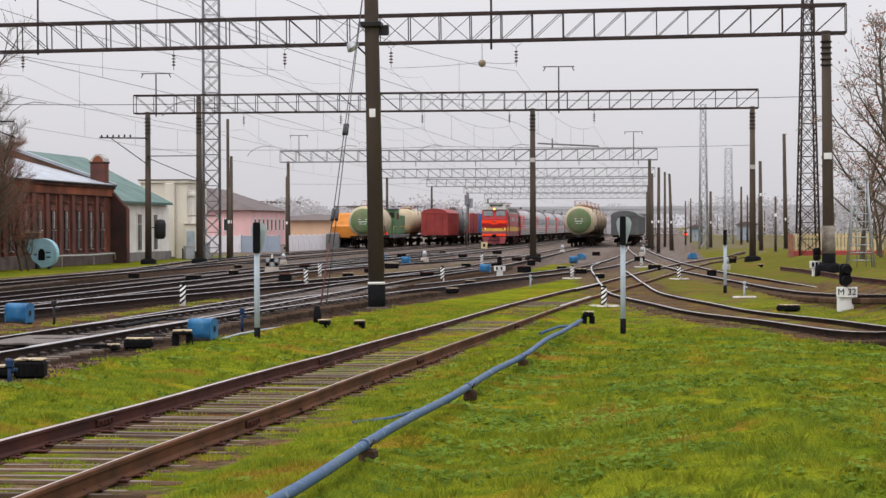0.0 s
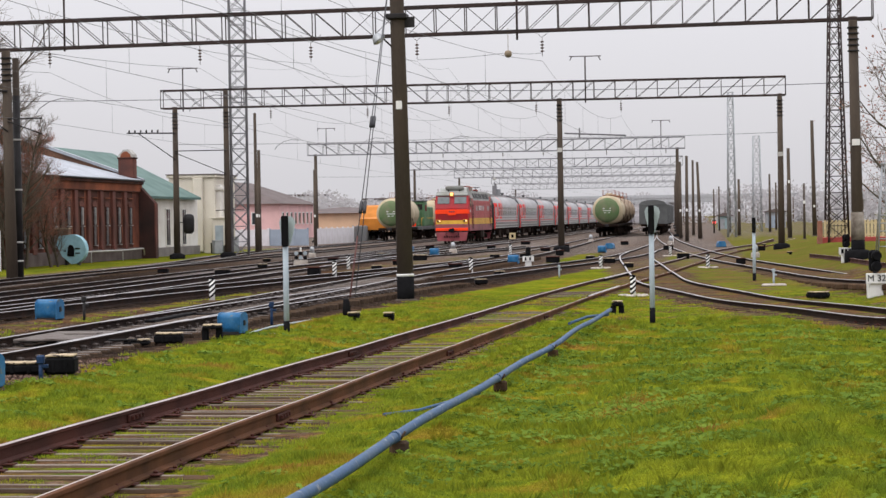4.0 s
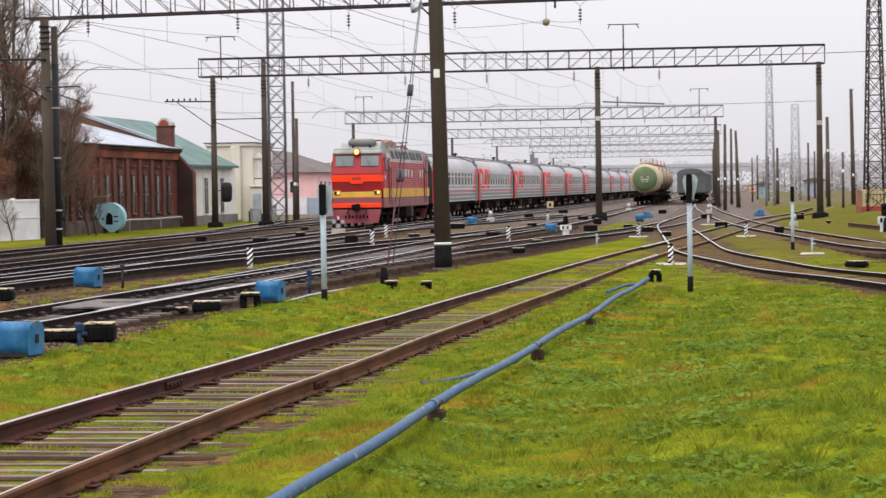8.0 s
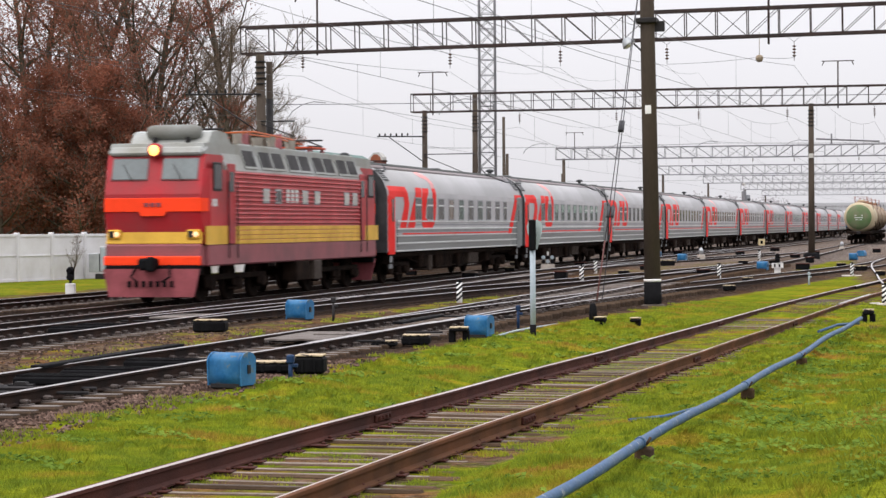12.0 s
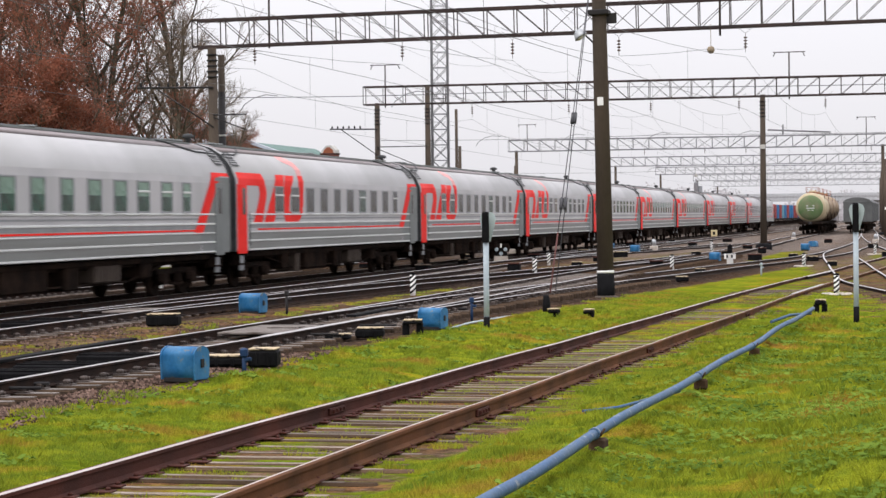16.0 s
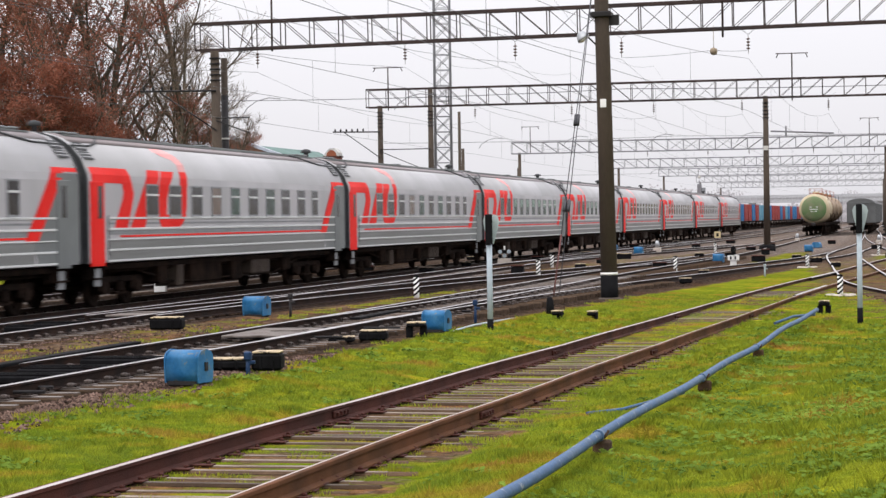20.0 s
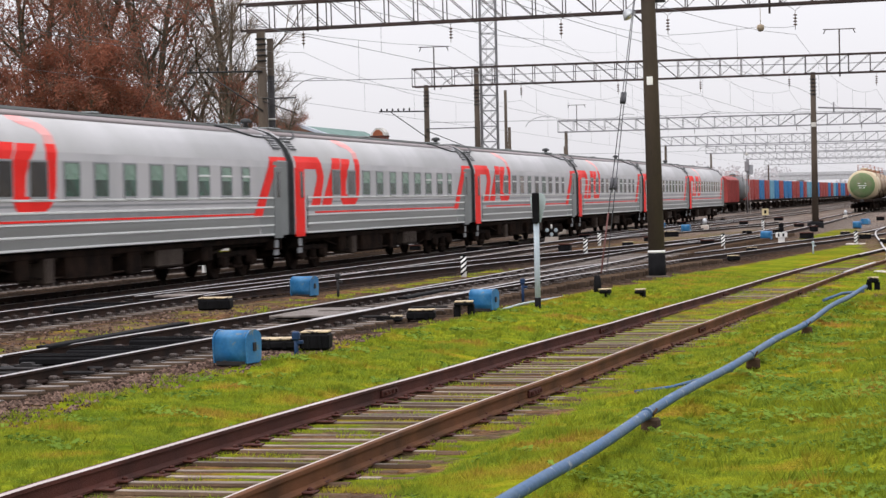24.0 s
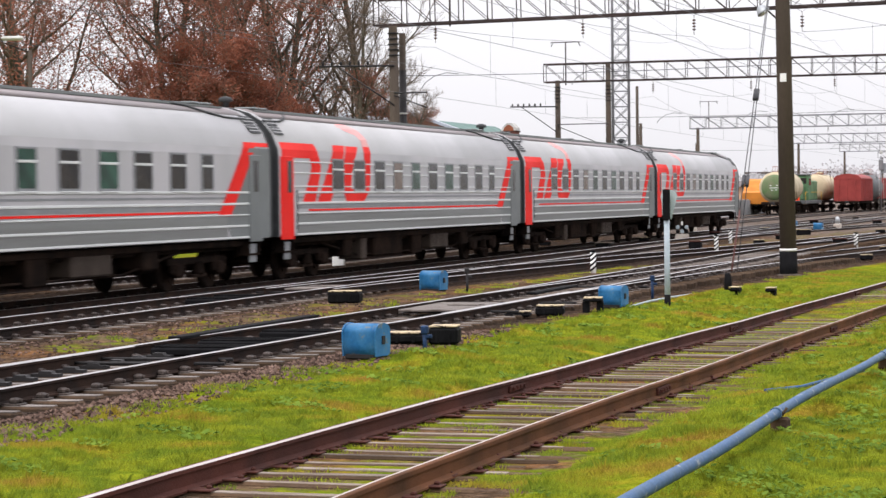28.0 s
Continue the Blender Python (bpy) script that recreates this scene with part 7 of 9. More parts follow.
def make_trees():
    bare = make_tree("bare trees", 3, "tall leafless tree behind the wall", 19, 0.34, 0.13, 24, 0.36, 50, 8, 11, 0)
    brown = make_tree("brown-leaved trees", 8, "tall tree with thin brown autumn leaves", 22, 0.3, 0.14, 22, 0.36, 42, 8, 8, 10, 0.34, 0.5)
    thick = make_tree("brown beeches", 21, "beech with dense hanging brown leaves", 11, 0.2, 0.07, 30, 0.42, 25, 8, 6, 12, 0.26, 0.3, leaf=LEAF2)
    bare.matrix_basis, brown.matrix_basis, thick.matrix_basis = pose(-36.8, 108, -0.2), pose(-58, 112, -0.2, 0, 0, 70), pose(-42, 101, -0.2) @ Matrix.Scale(0.9, 4)
    for x, y, r, s in ((-33.9, 113.4, 70, 0.22), (-39.4, 109, 90, 1.05), (-37.0, 105, 300, 0.7), (-34.9, 109.4, 160, 0.5), (-34.5, 107.2, 250, 0.42)):
        copy_thing(bare, pose(x, y, -0.2, 0, 0, r) @ Matrix.Scale(s, 4))
    for x, y, r, s in ((-47.5, 107, 10, 1.0), (-51.5, 103, 120, 1.1), (-55, 100, 230, 1.0), (-42.2, 108, 300, 0.95), (-44.9, 104.5, 90, 0.9), (-41.0, 105.5, 150, 0.72), (-46.2, 110, 330, 0.9), (-36.3, 109.2, 60, 0.36), (-35.2, 108.4, 200, 0.4), (-34.7, 110.4, 20, 0.32), (-33.9, 112.2, 130, 0.3)):
        copy_thing(brown, pose(x, y, -0.2, 0, 0, r) @ Matrix.Scale(s, 4))
    for x, y, r, s in ((-45.5, 100, 100, 0.9), (-39.8, 102, 220, 0.85), (-48.5, 99, 310, 0.6), (-37.6, 103.5, 160, 0.7), (-43.8, 103, 260, 0.98), (-38.6, 101.6, 40, 0.6), (-37.2, 102.0, 280, 0.42), (-41.2, 103.5, 10, 0.8)):
        copy_thing(thick, pose(x, y, -0.2, 0, 0, r) @ Matrix.Scale(s, 4))
    for x, y, r, s in ((-35.2, 94.5, 20, 0.11), (-34.6, 97.6, 140, 0.13), (-35.9, 90.8, 260, 0.08), (-34.2, 100.6, 80, 0.12), (-36.6, 87.5, 310, 0.1)):
        copy_thing(bare, pose(x, y, -0.1, 0, 0, r) @ Matrix.Scale(s, 4))
    right = make_tree("bare trees", 31, "leafless tree with dark seed heads at the edge of the yard", 11, 0.2, 0.15, 16, 0.42, 45, 6, 6, 1)
    right.matrix_basis = pose(9.6, 98, 0.3)
    for x, y, r, s in ((11.5, 103, 140, 1.1), (13.5, 94, 250, 0.9), (10.3, 112, 30, 0.5), (11.0, 110, 200, 0.46), (11.8, 114, 320, 0.55), (10.7, 118, 90, 0.42), (9.0, 108, 270, 0.72)):
        copy_thing(right, pose(x, y, 0.3, 0, 0, r) @ Matrix.Scale(s, 4))
    # woods and bushes on the skyline
    rng = random.Random(5)
    g, tw = Geo(), Geo()
    for i in range(420):
        x, y = rng.uniform(-330, 220), rng.uniform(520, 700)
        if -48 < x < 4 and y < 640:
            continue
        h = rng.uniform(6, 11)
        tw.tube((x, y, 0), (x, y, h * 0.6), 0.3, 0.12, 4, caps=False)
        for k in range(230):
            a, e, rr = rng.uniform(0, 6.28), rng.uniform(-0.45, 1), rng.random() ** 0.5
            c = Vector((x + math.cos(a) * rr * h * 0.35, y + math.sin(a) * rr * h * 0.35, h * (0.35 + 0.65 * e) - rr * h * 0.15))
            u = Vector((rng.gauss(0, 1), rng.gauss(0, 0.3), rng.gauss(0, 1))).normalized() * rng.uniform(0.16, 0.46)
            w = u.orthogonal().normalized() * rng.uniform(0.2, 0.5)
            b = len(g.v)
            g.v += [c - u, c + w, c + u, c - w]
            g.face((b, b + 1, b + 2, b + 3))
    # leaf colour paled so that it carries the haze of the distance
    ob = lone("far_woods", g, leafy("hazed_wood", (0.5, 0.485, 0.5), (0.43, 0.415, 0.43)), "bare woods on the skyline in haze-paled grey", "woods", kind="stuff")
    part("trunks", tw, TWIG, ob)


# ---------------------------------------------------------------- yard furniture
def on_land(x, y, dz=0.0, rz=0.0):
    return pose(x, y, float(land(x, y)) + dz, 0, 0, rz)


NAVY = mat("navy_paint", (0.012, 0.035, 0.09), 0.6, 0, 0.4, 4, 30, 0.2)
LIMED = mat("worn_whitewash", (0.5, 0.45, 0.4), 0.85, 0, 0.3, 3, 30, 0.3, (0.33, 0.29, 0.25))


def make_marker(x, y, ring=True, h=0.55):
    """Short limit post with a black spiral on white, on a white ring."""
    th = thing("limit_post", "short white limit post with black slanting stripes" + (" on a whitewashed ring" if ring else ""), "marker post", on_land(x, y), group="limit posts")
    part("post", Geo().tube((0, 0, -0.2), (0, 0, h), 0.075, n=14), WHITE, th)
    for i in range(4):
        z = 0.1 + i * h / 4.2
        g = Geo()
        for a in range(10):
            w0, w1 = a * math.pi / 5, (a + 1) * math.pi / 5
            b = len(g.v)
            for w in (w0, w1):
                for up in (0, 0.065):
                    g.v.append(Vector((math.cos(w) * 0.079, math.sin(w) * 0.079, min(h, z + up + 0.07 * math.sin(w + 1.2)))))
            g.face((b, b + 2, b + 3, b + 1))
        part("stripe", g, BLACK, th, "black stripe")
    part("cap", Geo().lathe([(0.08, h - 0.005), (0.07, h + 0.03), (0.02, h + 0.05)], n=14), BLACK, th)
    if ring:
        for a in range(6):
            w = a * math.pi / 3 + 0.3
            part("stone", Geo().box((math.cos(w) * 0.34, math.sin(w) * 0.34, 0.02), (0.26, 0.18, 0.09), rz=w + math.pi / 2, bev=0.04), LIMED, th, "whitewashed stone")
    return th


def make_cover(x, y, rz, s=1.0, dz=0.12):
    """Blue barrel-topped steel cover of a point motor."""
    th = thing("point_motor_cover", "blue barrel-topped steel cover beside the track", "switch box", on_land(x, y, dz - 0.08, rz), group="blue point motor covers")
    arch = [(0.27 * math.cos(w * math.pi / 14), 0.44 + 0.17 * math.sin(w * math.pi / 14)) for w in range(15)]
    prof = [(-0.245, 0.0), (-0.265, 0.2)] + arch[::-1] + [(0.265, 0.2), (0.245, 0.0)]
    part("hood", Geo().sweep([(a * s, b * s) for a, b in prof], [(0, -0.34 * s, 0), (0, 0.34 * s, 0)], closed=True, smooth=True), BLUE, th)
    for k in (-0.355, 0.355):
        part("end_rim", Geo().sweep([(a * s * 1.04, b * s * 1.02) for a, b in prof], [(0, (k - 0.015) * s, 0), (0, (k + 0.015) * s, 0)], closed=True), BLUE, th)
    part("vent", Geo().box((0, -0.38 * s, 0.3 * s), (0.1 * s, 0.02, 0.16 * s)), IRON, th)
    part("foot", Geo().box((0, 0, 0.0), (0.5 * s, 0.66 * s, 0.08), bev=0.015), IRON, th)
    return th


def make_motor(x, y, rz, w=0.9, h=0.3, lid=PLANK, legs=False, name="point_machine", label="black point machine with a pale board on top"):
    if y > 70:
        w, h = w * 0.75, h * 0.75
    th = thing(name, label, "switch machine", on_land(x, y, 0.03, rz), group="black point machines")
    z = 0.16 if legs else 0.0
    part("case", Geo().box((0, 0, z + h / 2), (w, 0.42, h), bev=0.04), BLACK, th)
    part("lid", Geo().box((0, 0, z + h + 0.012), (w * 0.94, 0.4, 0.024), bev=0.008), lid, th, "pale weathered board lid")
    part("rib", Geo().box((w * 0.2, 0, z + h / 2), (0.05, 0.46, h * 0.8), bev=0.01).box((-w * 0.2, 0, z + h / 2), (0.05, 0.46, h * 0.8), bev=0.01), BLACK, th)
    if legs:
        for s in (-1, 1):
            part("leg", Geo().box((s * w * 0.35, 0, 0.02), (0.12, 0.3, 0.32), bev=0.02), BLACK, th)
    return th


def make_mushroom(x, y, w=0.22, h=0.16):
    th = thing("cable_box", "low black cable box with a pale lid in the grass", "cable box", on_land(x, y, 0, random.Random(x * y).uniform(-30, 30)), group="cable boxes")
    part("stem", Geo().tube((0.05, 0, -0.1), (0.05, 0, h * 0.6), 0.07, n=10), BLACK, th)
    part("case", Geo().box((0, 0, h * 0.72), (w, 0.28, h * 0.5), bev=0.03), BLACK, th)
    part("lid", Geo().box((0, 0, h + 0.01), (w * 0.96, 0.27, 0.025), bev=0.008), PLANK, th, "pale lid")


BOARDGREY = mat("backboard_grey", (0.4, 0.47, 0.48), 0.6, 0, 0.15, 2, 30, 0.05)


def make_signal(x, y, h, label, head=0.42, disc=True, foot=0.22):
    """Slim grey signal post with a black hooded head and a pale round backboard."""
    th = thing("signal_post", label, "railway signal", on_land(x, y), group="slim signals")
    part("post", Geo().tube((0, 0, -0.2), (0, 0, h), 0.055, n=12), GREYPOST, th)
    part("foot", Geo().tube((0, 0, -0.2), (0, 0, foot), 0.062, n=12), BLACK, th, "black painted foot")
    part("head", Geo().box((0, -0.03, h + head / 2 - 0.02), (0.125, 0.14, head), bev=0.02), BLACK, th, "narrow black signal head")
    for k in range(2):
        part("hood", Geo().tube((0, 0.1, h + 0.1 + k * 0.18), (0, 0.24, h + 0.09 + k * 0.18), 0.05, n=10), BLACK, th)
    if disc:
        pts = [(-0.05, -0.3), (0.05, -0.3), (0.14, 0.02), (0.16, 0.15), (0.13, 0.23), (0.07, 0.27), (-0.07, 0.27), (-0.13, 0.23), (-0.16, 0.15), (-0.14, 0.02)]
        part("backboard", Geo().plate(pts, (0.02, 0.12, h + head * 0.5), (1, 0, 0), (0, 0, 1), 0.015), BOARDGREY, th, "pale grey backboard")
    return th


def make_dwarf(x, y, rz, bars, s=1.0, label="dwarf signal with dark round hoods on a white numbered block"):
    th = thing("dwarf_signal", label, "railway signal", on_land(x, y, 0, rz), group="dwarf signals")
    part("block", Geo().box((0, 0, 0.2 * s), (0.34 * s, 0.32 * s, 0.55 * s), bev=0.02), WHITE, th, "white concrete block")
    if len(bars) > 1:
        part("plate", Geo().box((0, -0.2 * s, 0.42 * s), (0.62 * s, 0.04, 0.28 * s), bev=0.01), WHITE, th, "white plate with dark characters")
    for b in bars:
        part("plate_mark", Geo().box((b * s, -0.225 * s, 0.42 * s), (0.09 * s, 0.02, 0.17 * s)), BLACK, th, "dark bar")
    part("neck", Geo().tube((0, 0, 0.36 * s), (0, 0, 0.62 * s), 0.05 * s, n=8), IRON, th)
    hd = part("head", Geo().box((0, 0.03, 0.82 * s), (0.26 * s, 0.2 * s, 0.5 * s), bev=0.06), BLACK, th, "dark signal head")
    for k in (0.7, 0.94):
        part("hood", Geo().lathe([(0.1 * s, 0), (0.12 * s, -0.12 * s), (0.1 * s, -0.3 * s)], (0, -0.06 * s, k * s), 12, axis="Y"), BLACK, hd)
    return th


def lettered(th, words, s):
    """White plate with dark letters on the front of a dwarf signal."""
    part("plate", Geo().box((0, -0.2 * s, 0.42 * s), (0.48 * s, 0.04, 0.24 * s), bev=0.01), WHITE, th, "white plate lettered " + words)
    cu = bpy.data.curves.new("lettering", "FONT")
    cu.body, cu.size, cu.align_x, cu.align_y, cu.extrude = words, 0.21 * s, "CENTER", "CENTER", 0.004
    cu.materials.append(BLACK)
    part("lettering", cu, None, th, "black letters", pose(0, -0.226 * s, 0.42 * s, 90, 0, 0))


def make_lattice_mast(x, y, h, w0, w1, label, z=None, m=None, step=1.4):
    z = float(land(x, y)) if z is None else z
    th = thing("lattice_mast", label, "mast", pose(x, y, z, 0, 0, 8))
    m = m or TRUSS
    c = [(-1, -1), (1, -1), (1, 1), (-1, 1)]
    at = lambda i, t: Vector((c[i][0] * (w0 + (w1 - w0) * t) / 2, c[i][1] * (w0 + (w1 - w0) * t) / 2, h * t))
    for i in range(4):
        part("leg", Geo().tube(at(i, -0.01), at(i, 1), 0.06, 0.045, 5), m, th)
    n = int(h / step)
    for i in range(4):
        j = (i + 1) % 4
        g = Geo()
        for k in range(n):
            a, b = k / n, (k + 1) / n
            for p, q in ((at(i, a), at(j, b)), (at(j, a), at(i, b)), (at(i, b), at(j, b))):
                if y < 150:
                    part("brace", Geo().tube(p, q, 0.026, n=3, caps=False), m, th)
                else:
                    g.tube(p, q, 0.026, n=3, caps=False)
        if g.v:
            tagged(part("bracing", g, m, th), kind="stuff")
    return th


def make_yard():
    # blue pipe on low props
    pipe = thing("blue_pipe", "long bent blue steel pipe lying on props in the grass", "pipe")
    pts = [(-2.8, 6), (-2.7, 10), (-2.66, 13), (-2.62, 15.3), (-2.6, 18.4), (-2.5, 24.4), (-2.37, 31), (-2.27, 37), (-2.2, 40.5), (-1.97, 46.6)]
    line = []
    for (p, q), (r, s) in zip(pts, pts[1:]):
        for i in range(4):
            t = i / 4
            line.append((p + (r - p) * t, q + (s - q) * t))
    line.append(pts[-1])
    hump = lambda x, y: float(rail_z(x, y)) + 0.08 + 0.015 * math.sin(y * 0.7)
    part("tube", Geo().path([(x, y, hump(x, y)) for x, y in line], 0.043, 12), PIPE, pipe)
    for y in (11.0, 18.35, 26.2, 33.5):
        x = float(np.interp(y, [q for _, q in pts], [p for p, _ in pts]))
        z = hump(x, y)
        part("collar", Geo().tube((x, y - 0.06, z), (x, y + 0.06, z), 0.052, n=12), PIPE, pipe)
        part("prop", Geo().box((x + 0.03, y + 0.03, z - 0.1), (0.16, 0.1, 0.13), bev=0.02).tube((x + 0.05, y, z - 0.02), (x + 0.09, y, z + 0.045), 0.012, n=5), SLEEPER_DARK, pipe, "short dark wooden prop")
    lone("blue_pipe", Geo().path([(x, y, float(land(x, y)) + h) for x, y, h in ((-3.42, 23.3, 0.03), (-3.1, 23.75, 0.035), (-2.8, 24.25, 0.05), (-2.54, 24.8, 0.09))], 0.02, 8), PIPE, "thin blue branch pipe in the grass", "pipe")
    lone("blue_pipe", Geo().path([(x, y, float(land(x, y)) + h) for x, y, h in ((-2.68, 44, 0.08), (-2.4, 45.5, 0.14), (-2.02, 46.6, 0.2))], 0.03, 8), PIPE, "short thin blue pipe beside the long one", "pipe")
    # signals
    make_signal(-8.05, 42.1, 1.68, "slim grey signal post with a black head in the grass", 0.6)
    make_signal(-1.07, 46.1, 1.88, "slim grey signal post with a black head by the crossing", 0.6, True, 0.33)
    make_signal(1.66, 73.3, 1.6, "slim grey signal post between two curving tracks", 0.5, False, 0.25)
    m32 = make_dwarf(4.3, 56.6, 6, (), 1.1)
    lettered(m32, "M 32", 1.1)
    make_dwarf(5.44, 85.8, 6, (-0.18, -0.04, 0.1), 1.0)
    make_dwarf(-24.3, 69.2, 14, (0.0,), 1.15)
    make_dwarf(-28.1, 67.0, 14, (), 0.9, "small white block with a pale capped signal")
    th = thing("dwarf_signal", "chequered black and white dwarf signal on a pale block", "railway signal", on_land(-18.1, 98.3, 0, 10), group="dwarf signals")
    part("block", Geo().plate([(-0.36, -0.1), (0.36, -0.1), (0.3, 0.34), (-0.3, 0.34)], (0, 0.17, 0), (1, 0, 0), (0, 0, 1), 0.34), LIMED, th, "pale concrete block")
    for r in range(2):
        for c in range(3):
            part("lamp_hood", Geo().lathe([(0.085, 0.1), (0.09, -0.06), (0.08, -0.16)], (-0.2 + 0.2 * c, 0, 0.45 + 0.19 * r), 10, axis="Y"), (BLACK, GREYPOST)[(r + c) % 2], th)
    part("stem", Geo().tube((0, 0, 0.3), (0, 0, 0.9), 0.04, n=8), PALE_CONC, th)
    make_dwarf(-7.6, 96, 6, (-0.15, 0.1), 0.8)
    for x, y, r in ((-1.94, 60.9, 1), (0.18, 91.8, 1), (-4.38, 94.8, 1), (-8.8, 83.5, 0), (-12.77, 56.5, 0), (-1.79, 120.7, 1), (-14.9, 92, 0), (-10.3, 118, 0), (-12.8, 76, 0)):
        make_marker(x, y, bool(r))
    # point machines, their covers and cable boxes
    for x, y, rz, s in ((-9.05, 26.8, 78, 0.68), (-13.93, 45.9, 78, 0.68), (-8.62, 39.8, 78, 0.62), (-8.46, 98.6, 80, 0.62), (-6.12, 134.6, 80, 0.66), (-17.9, 134, 80, 0.66), (-14.4, 118, 80, 0.62)):
        make_cover(x, y, rz, s)
    for x, y, rz, w, h, lg in ((-9.42, 29.7, 10, 0.58, 0.14, 0), (-8.95, 30.0, 8, 0.42, 0.25, 0), (-13.92, 40, 8, 0.62, 0.22, 0), (-9.23, 37.4, 10, 0.5, 0.16, 0), (-8.8, 38.9, 10, 0.36, 0.06, 1), (-9.65, 36.8, 8, 0.45, 0.08, 0),
                               (-7.22, 71.6, 10, 0.55, 0.2, 0), (2.91, 57.3, -15, 0.55, 0.14, 0), (-1.97, 50.5, 0, 0.26, 0.1, 1), (-3.1, 92, 10, 0.5, 0.25, 0), (-13.1, 88, 10, 0.6, 0.22, 0), (-20, 99, 10, 0.6, 0.22, 0), (-10.2, 108, 10, 0.6, 0.22, 0), (-18.4, 126, 8, 0.8, 0.22, 0), (-7.4, 80, 0, 0.5, 0.22, 0),
                               (-5.7, 112, 10, 0.6, 0.22, 0), (-14.2, 105, 10, 0.6, 0.22, 0), (-23.6, 118, 10, 0.6, 0.22, 0)):
        make_motor(x, y, rz, w, h, legs=bool(lg))
    for x, y in ((-7.49, 46.9), (-6.79, 47.3), (3.97, 147), (4.42, 115)):
        make_mushroom(x, y)
    for x, y, h in ((-8.6, 27.9, 0.3), (-8.8, 44.4, 0.42), (-13.0, 45.3, 0.45), (-5.31, 81.5, 0.4), (2.12, 67.9, 0.45)):
        g = Geo().tube((0, 0, -0.1), (0, 0, h), 0.03, n=8).box((0, 0, h), (0.1, 0.09, 0.12), bev=0.02).box((0.05, 0, h * 0.72), (0.1, 0.05, 0.05), bev=0.01)
        lone("cable_post", g, NAVY if x > -10 and y < 46 else GREYPOST if y > 46 else IRON, "short painted cable post beside the track", "post", on_land(x, y), group="cable posts")
    lone("whitewashed_slab", Geo().box((0, 0, 0.02), (0.75, 0.3, 0.1), bev=0.04), LIMED, "whitewashed slab round a grey post", "slab", on_land(2.12, 67.6))
    lone("whitewashed_slab", Geo().box((0, 0, 0.0), (0.28, 0.16, 0.05), bev=0.02), LIMED, "small pale slab in the grass", "slab", on_land(-8.25, 41.3))
    # dark boards over the point rodding, and check rails
    for name, off, y0, y1 in (("third", -0.95, 27.5, 33), ("second", -0.95, 41, 46), ("third", 0.2, 41, 44.5)):
        x = x_at(name, (y0 + y1) / 2) + off
        lone("rodding_board", Geo().box((0, 0, 0), (0.2, y1 - y0, 0.05), bev=0.01), BLACK, "black wet board along the rail", "board", pose(x, (y0 + y1) / 2, float(rail_z(x, y0)) + 0.005), group="boards along the rails")
    # slide plates and rods of the points in the near yard track
    for i in range(16):
        y = 17.0 + i * 0.6
        x = x_at("third", y)
        z = float(rail_z(x, y)) - 0.15
        for off, w in ((-0.45, 0.36), (0.47, 0.32)):
            lone("slide_plate", Geo().plate([(-w / 2, -0.02), (w / 2, -0.02), (w / 2, 0.02), (w * 0.25, 0.02), (w * 0.2, 0.05), (-w * 0.2, 0.05), (-w * 0.25, 0.02), (-w / 2, 0.02)], (0, 0.08, 0), (1, 0, 0), (0, 0, 1), 0.11), IRON, "worn steel slide plate under a point blade", "slide plate", pose(x + off, y + 0.2, z), group="slide plates")
    for name, y, w, d in (("third", 26.6, 1.3, 0.5), ("third", 28.0, 1.2, 0.7), ("third", 30.0, 1.2, 0.5), ("second", 40.3, 1.25, 0.6), ("second", 41.6, 1.2, 0.5), ("second", 45.8, 1.2, 0.6)):
        x = x_at(name, y)
        g = Geo().box((0, 0, 0), (w, d, 0.1), bev=0.02)
        for k in range(3):
            g.box((0, -d * 0.35 + k * d * 0.35, 0.06), (w * 0.96, 0.05, 0.03))
        lone("rodding_cover", g, BLACK, "black wet plate over the point rods", "cover plate", pose(x, y, float(rail_z(x, y)) - 0.1), group="rodding covers")
    for name, y, w, d in (("third", 37.0, 1.1, 2.6), ("cross", 45.5, 1.1, 1.8)):
        x = x_at(name, y)
        lone("deck_plate", Geo().box((0, 0, 0), (w, d, 0.04), bev=0.01).box((0.2, 0.3, 0.03), (w * 0.5, d * 0.2, 0.02), bev=0.005), SLEEPER_WET, "worn grey plate lying between the rails", "cover plate", pose(x - 0.1, y, float(rail_z(x, y)) - 0.05), group="rodding covers")
    for name, y, a, b in (("third", 24.4, -0.9, 1.2), ("third", 25.1, -0.9, 1.0), ("third", 36.3, -0.9, 1.3), ("third", 39.4, -0.9, 1.5), ("second", 44.2, -0.9, 1.3), ("second", 46.4, -0.9, 1.2), ("turnout", 46.6, -0.8, 1.0)):
        x = x_at(name, y)
        z = float(rail_z(x, y)) - 0.1
        lone("point_rod", Geo().tube((x + a, y, z), (x + b, y + 0.15, z), 0.022, n=6).box((x + 0.4, y, z), (0.1, 0.07, 0.06), bev=0.01), IRON, "dark steel rod across the track at the points", "rod", group="point rods")
    lone("thin_pipe", Geo().path([(x, y, float(land(x, y)) + 0.03) for x, y in ((-8.62, 41.3), (-8.5, 42.6), (-8.42, 44.2), (-8.3, 46.4))], 0.022, 6), GREYPOST, "thin pale pipe lying in the grass", "pipe")
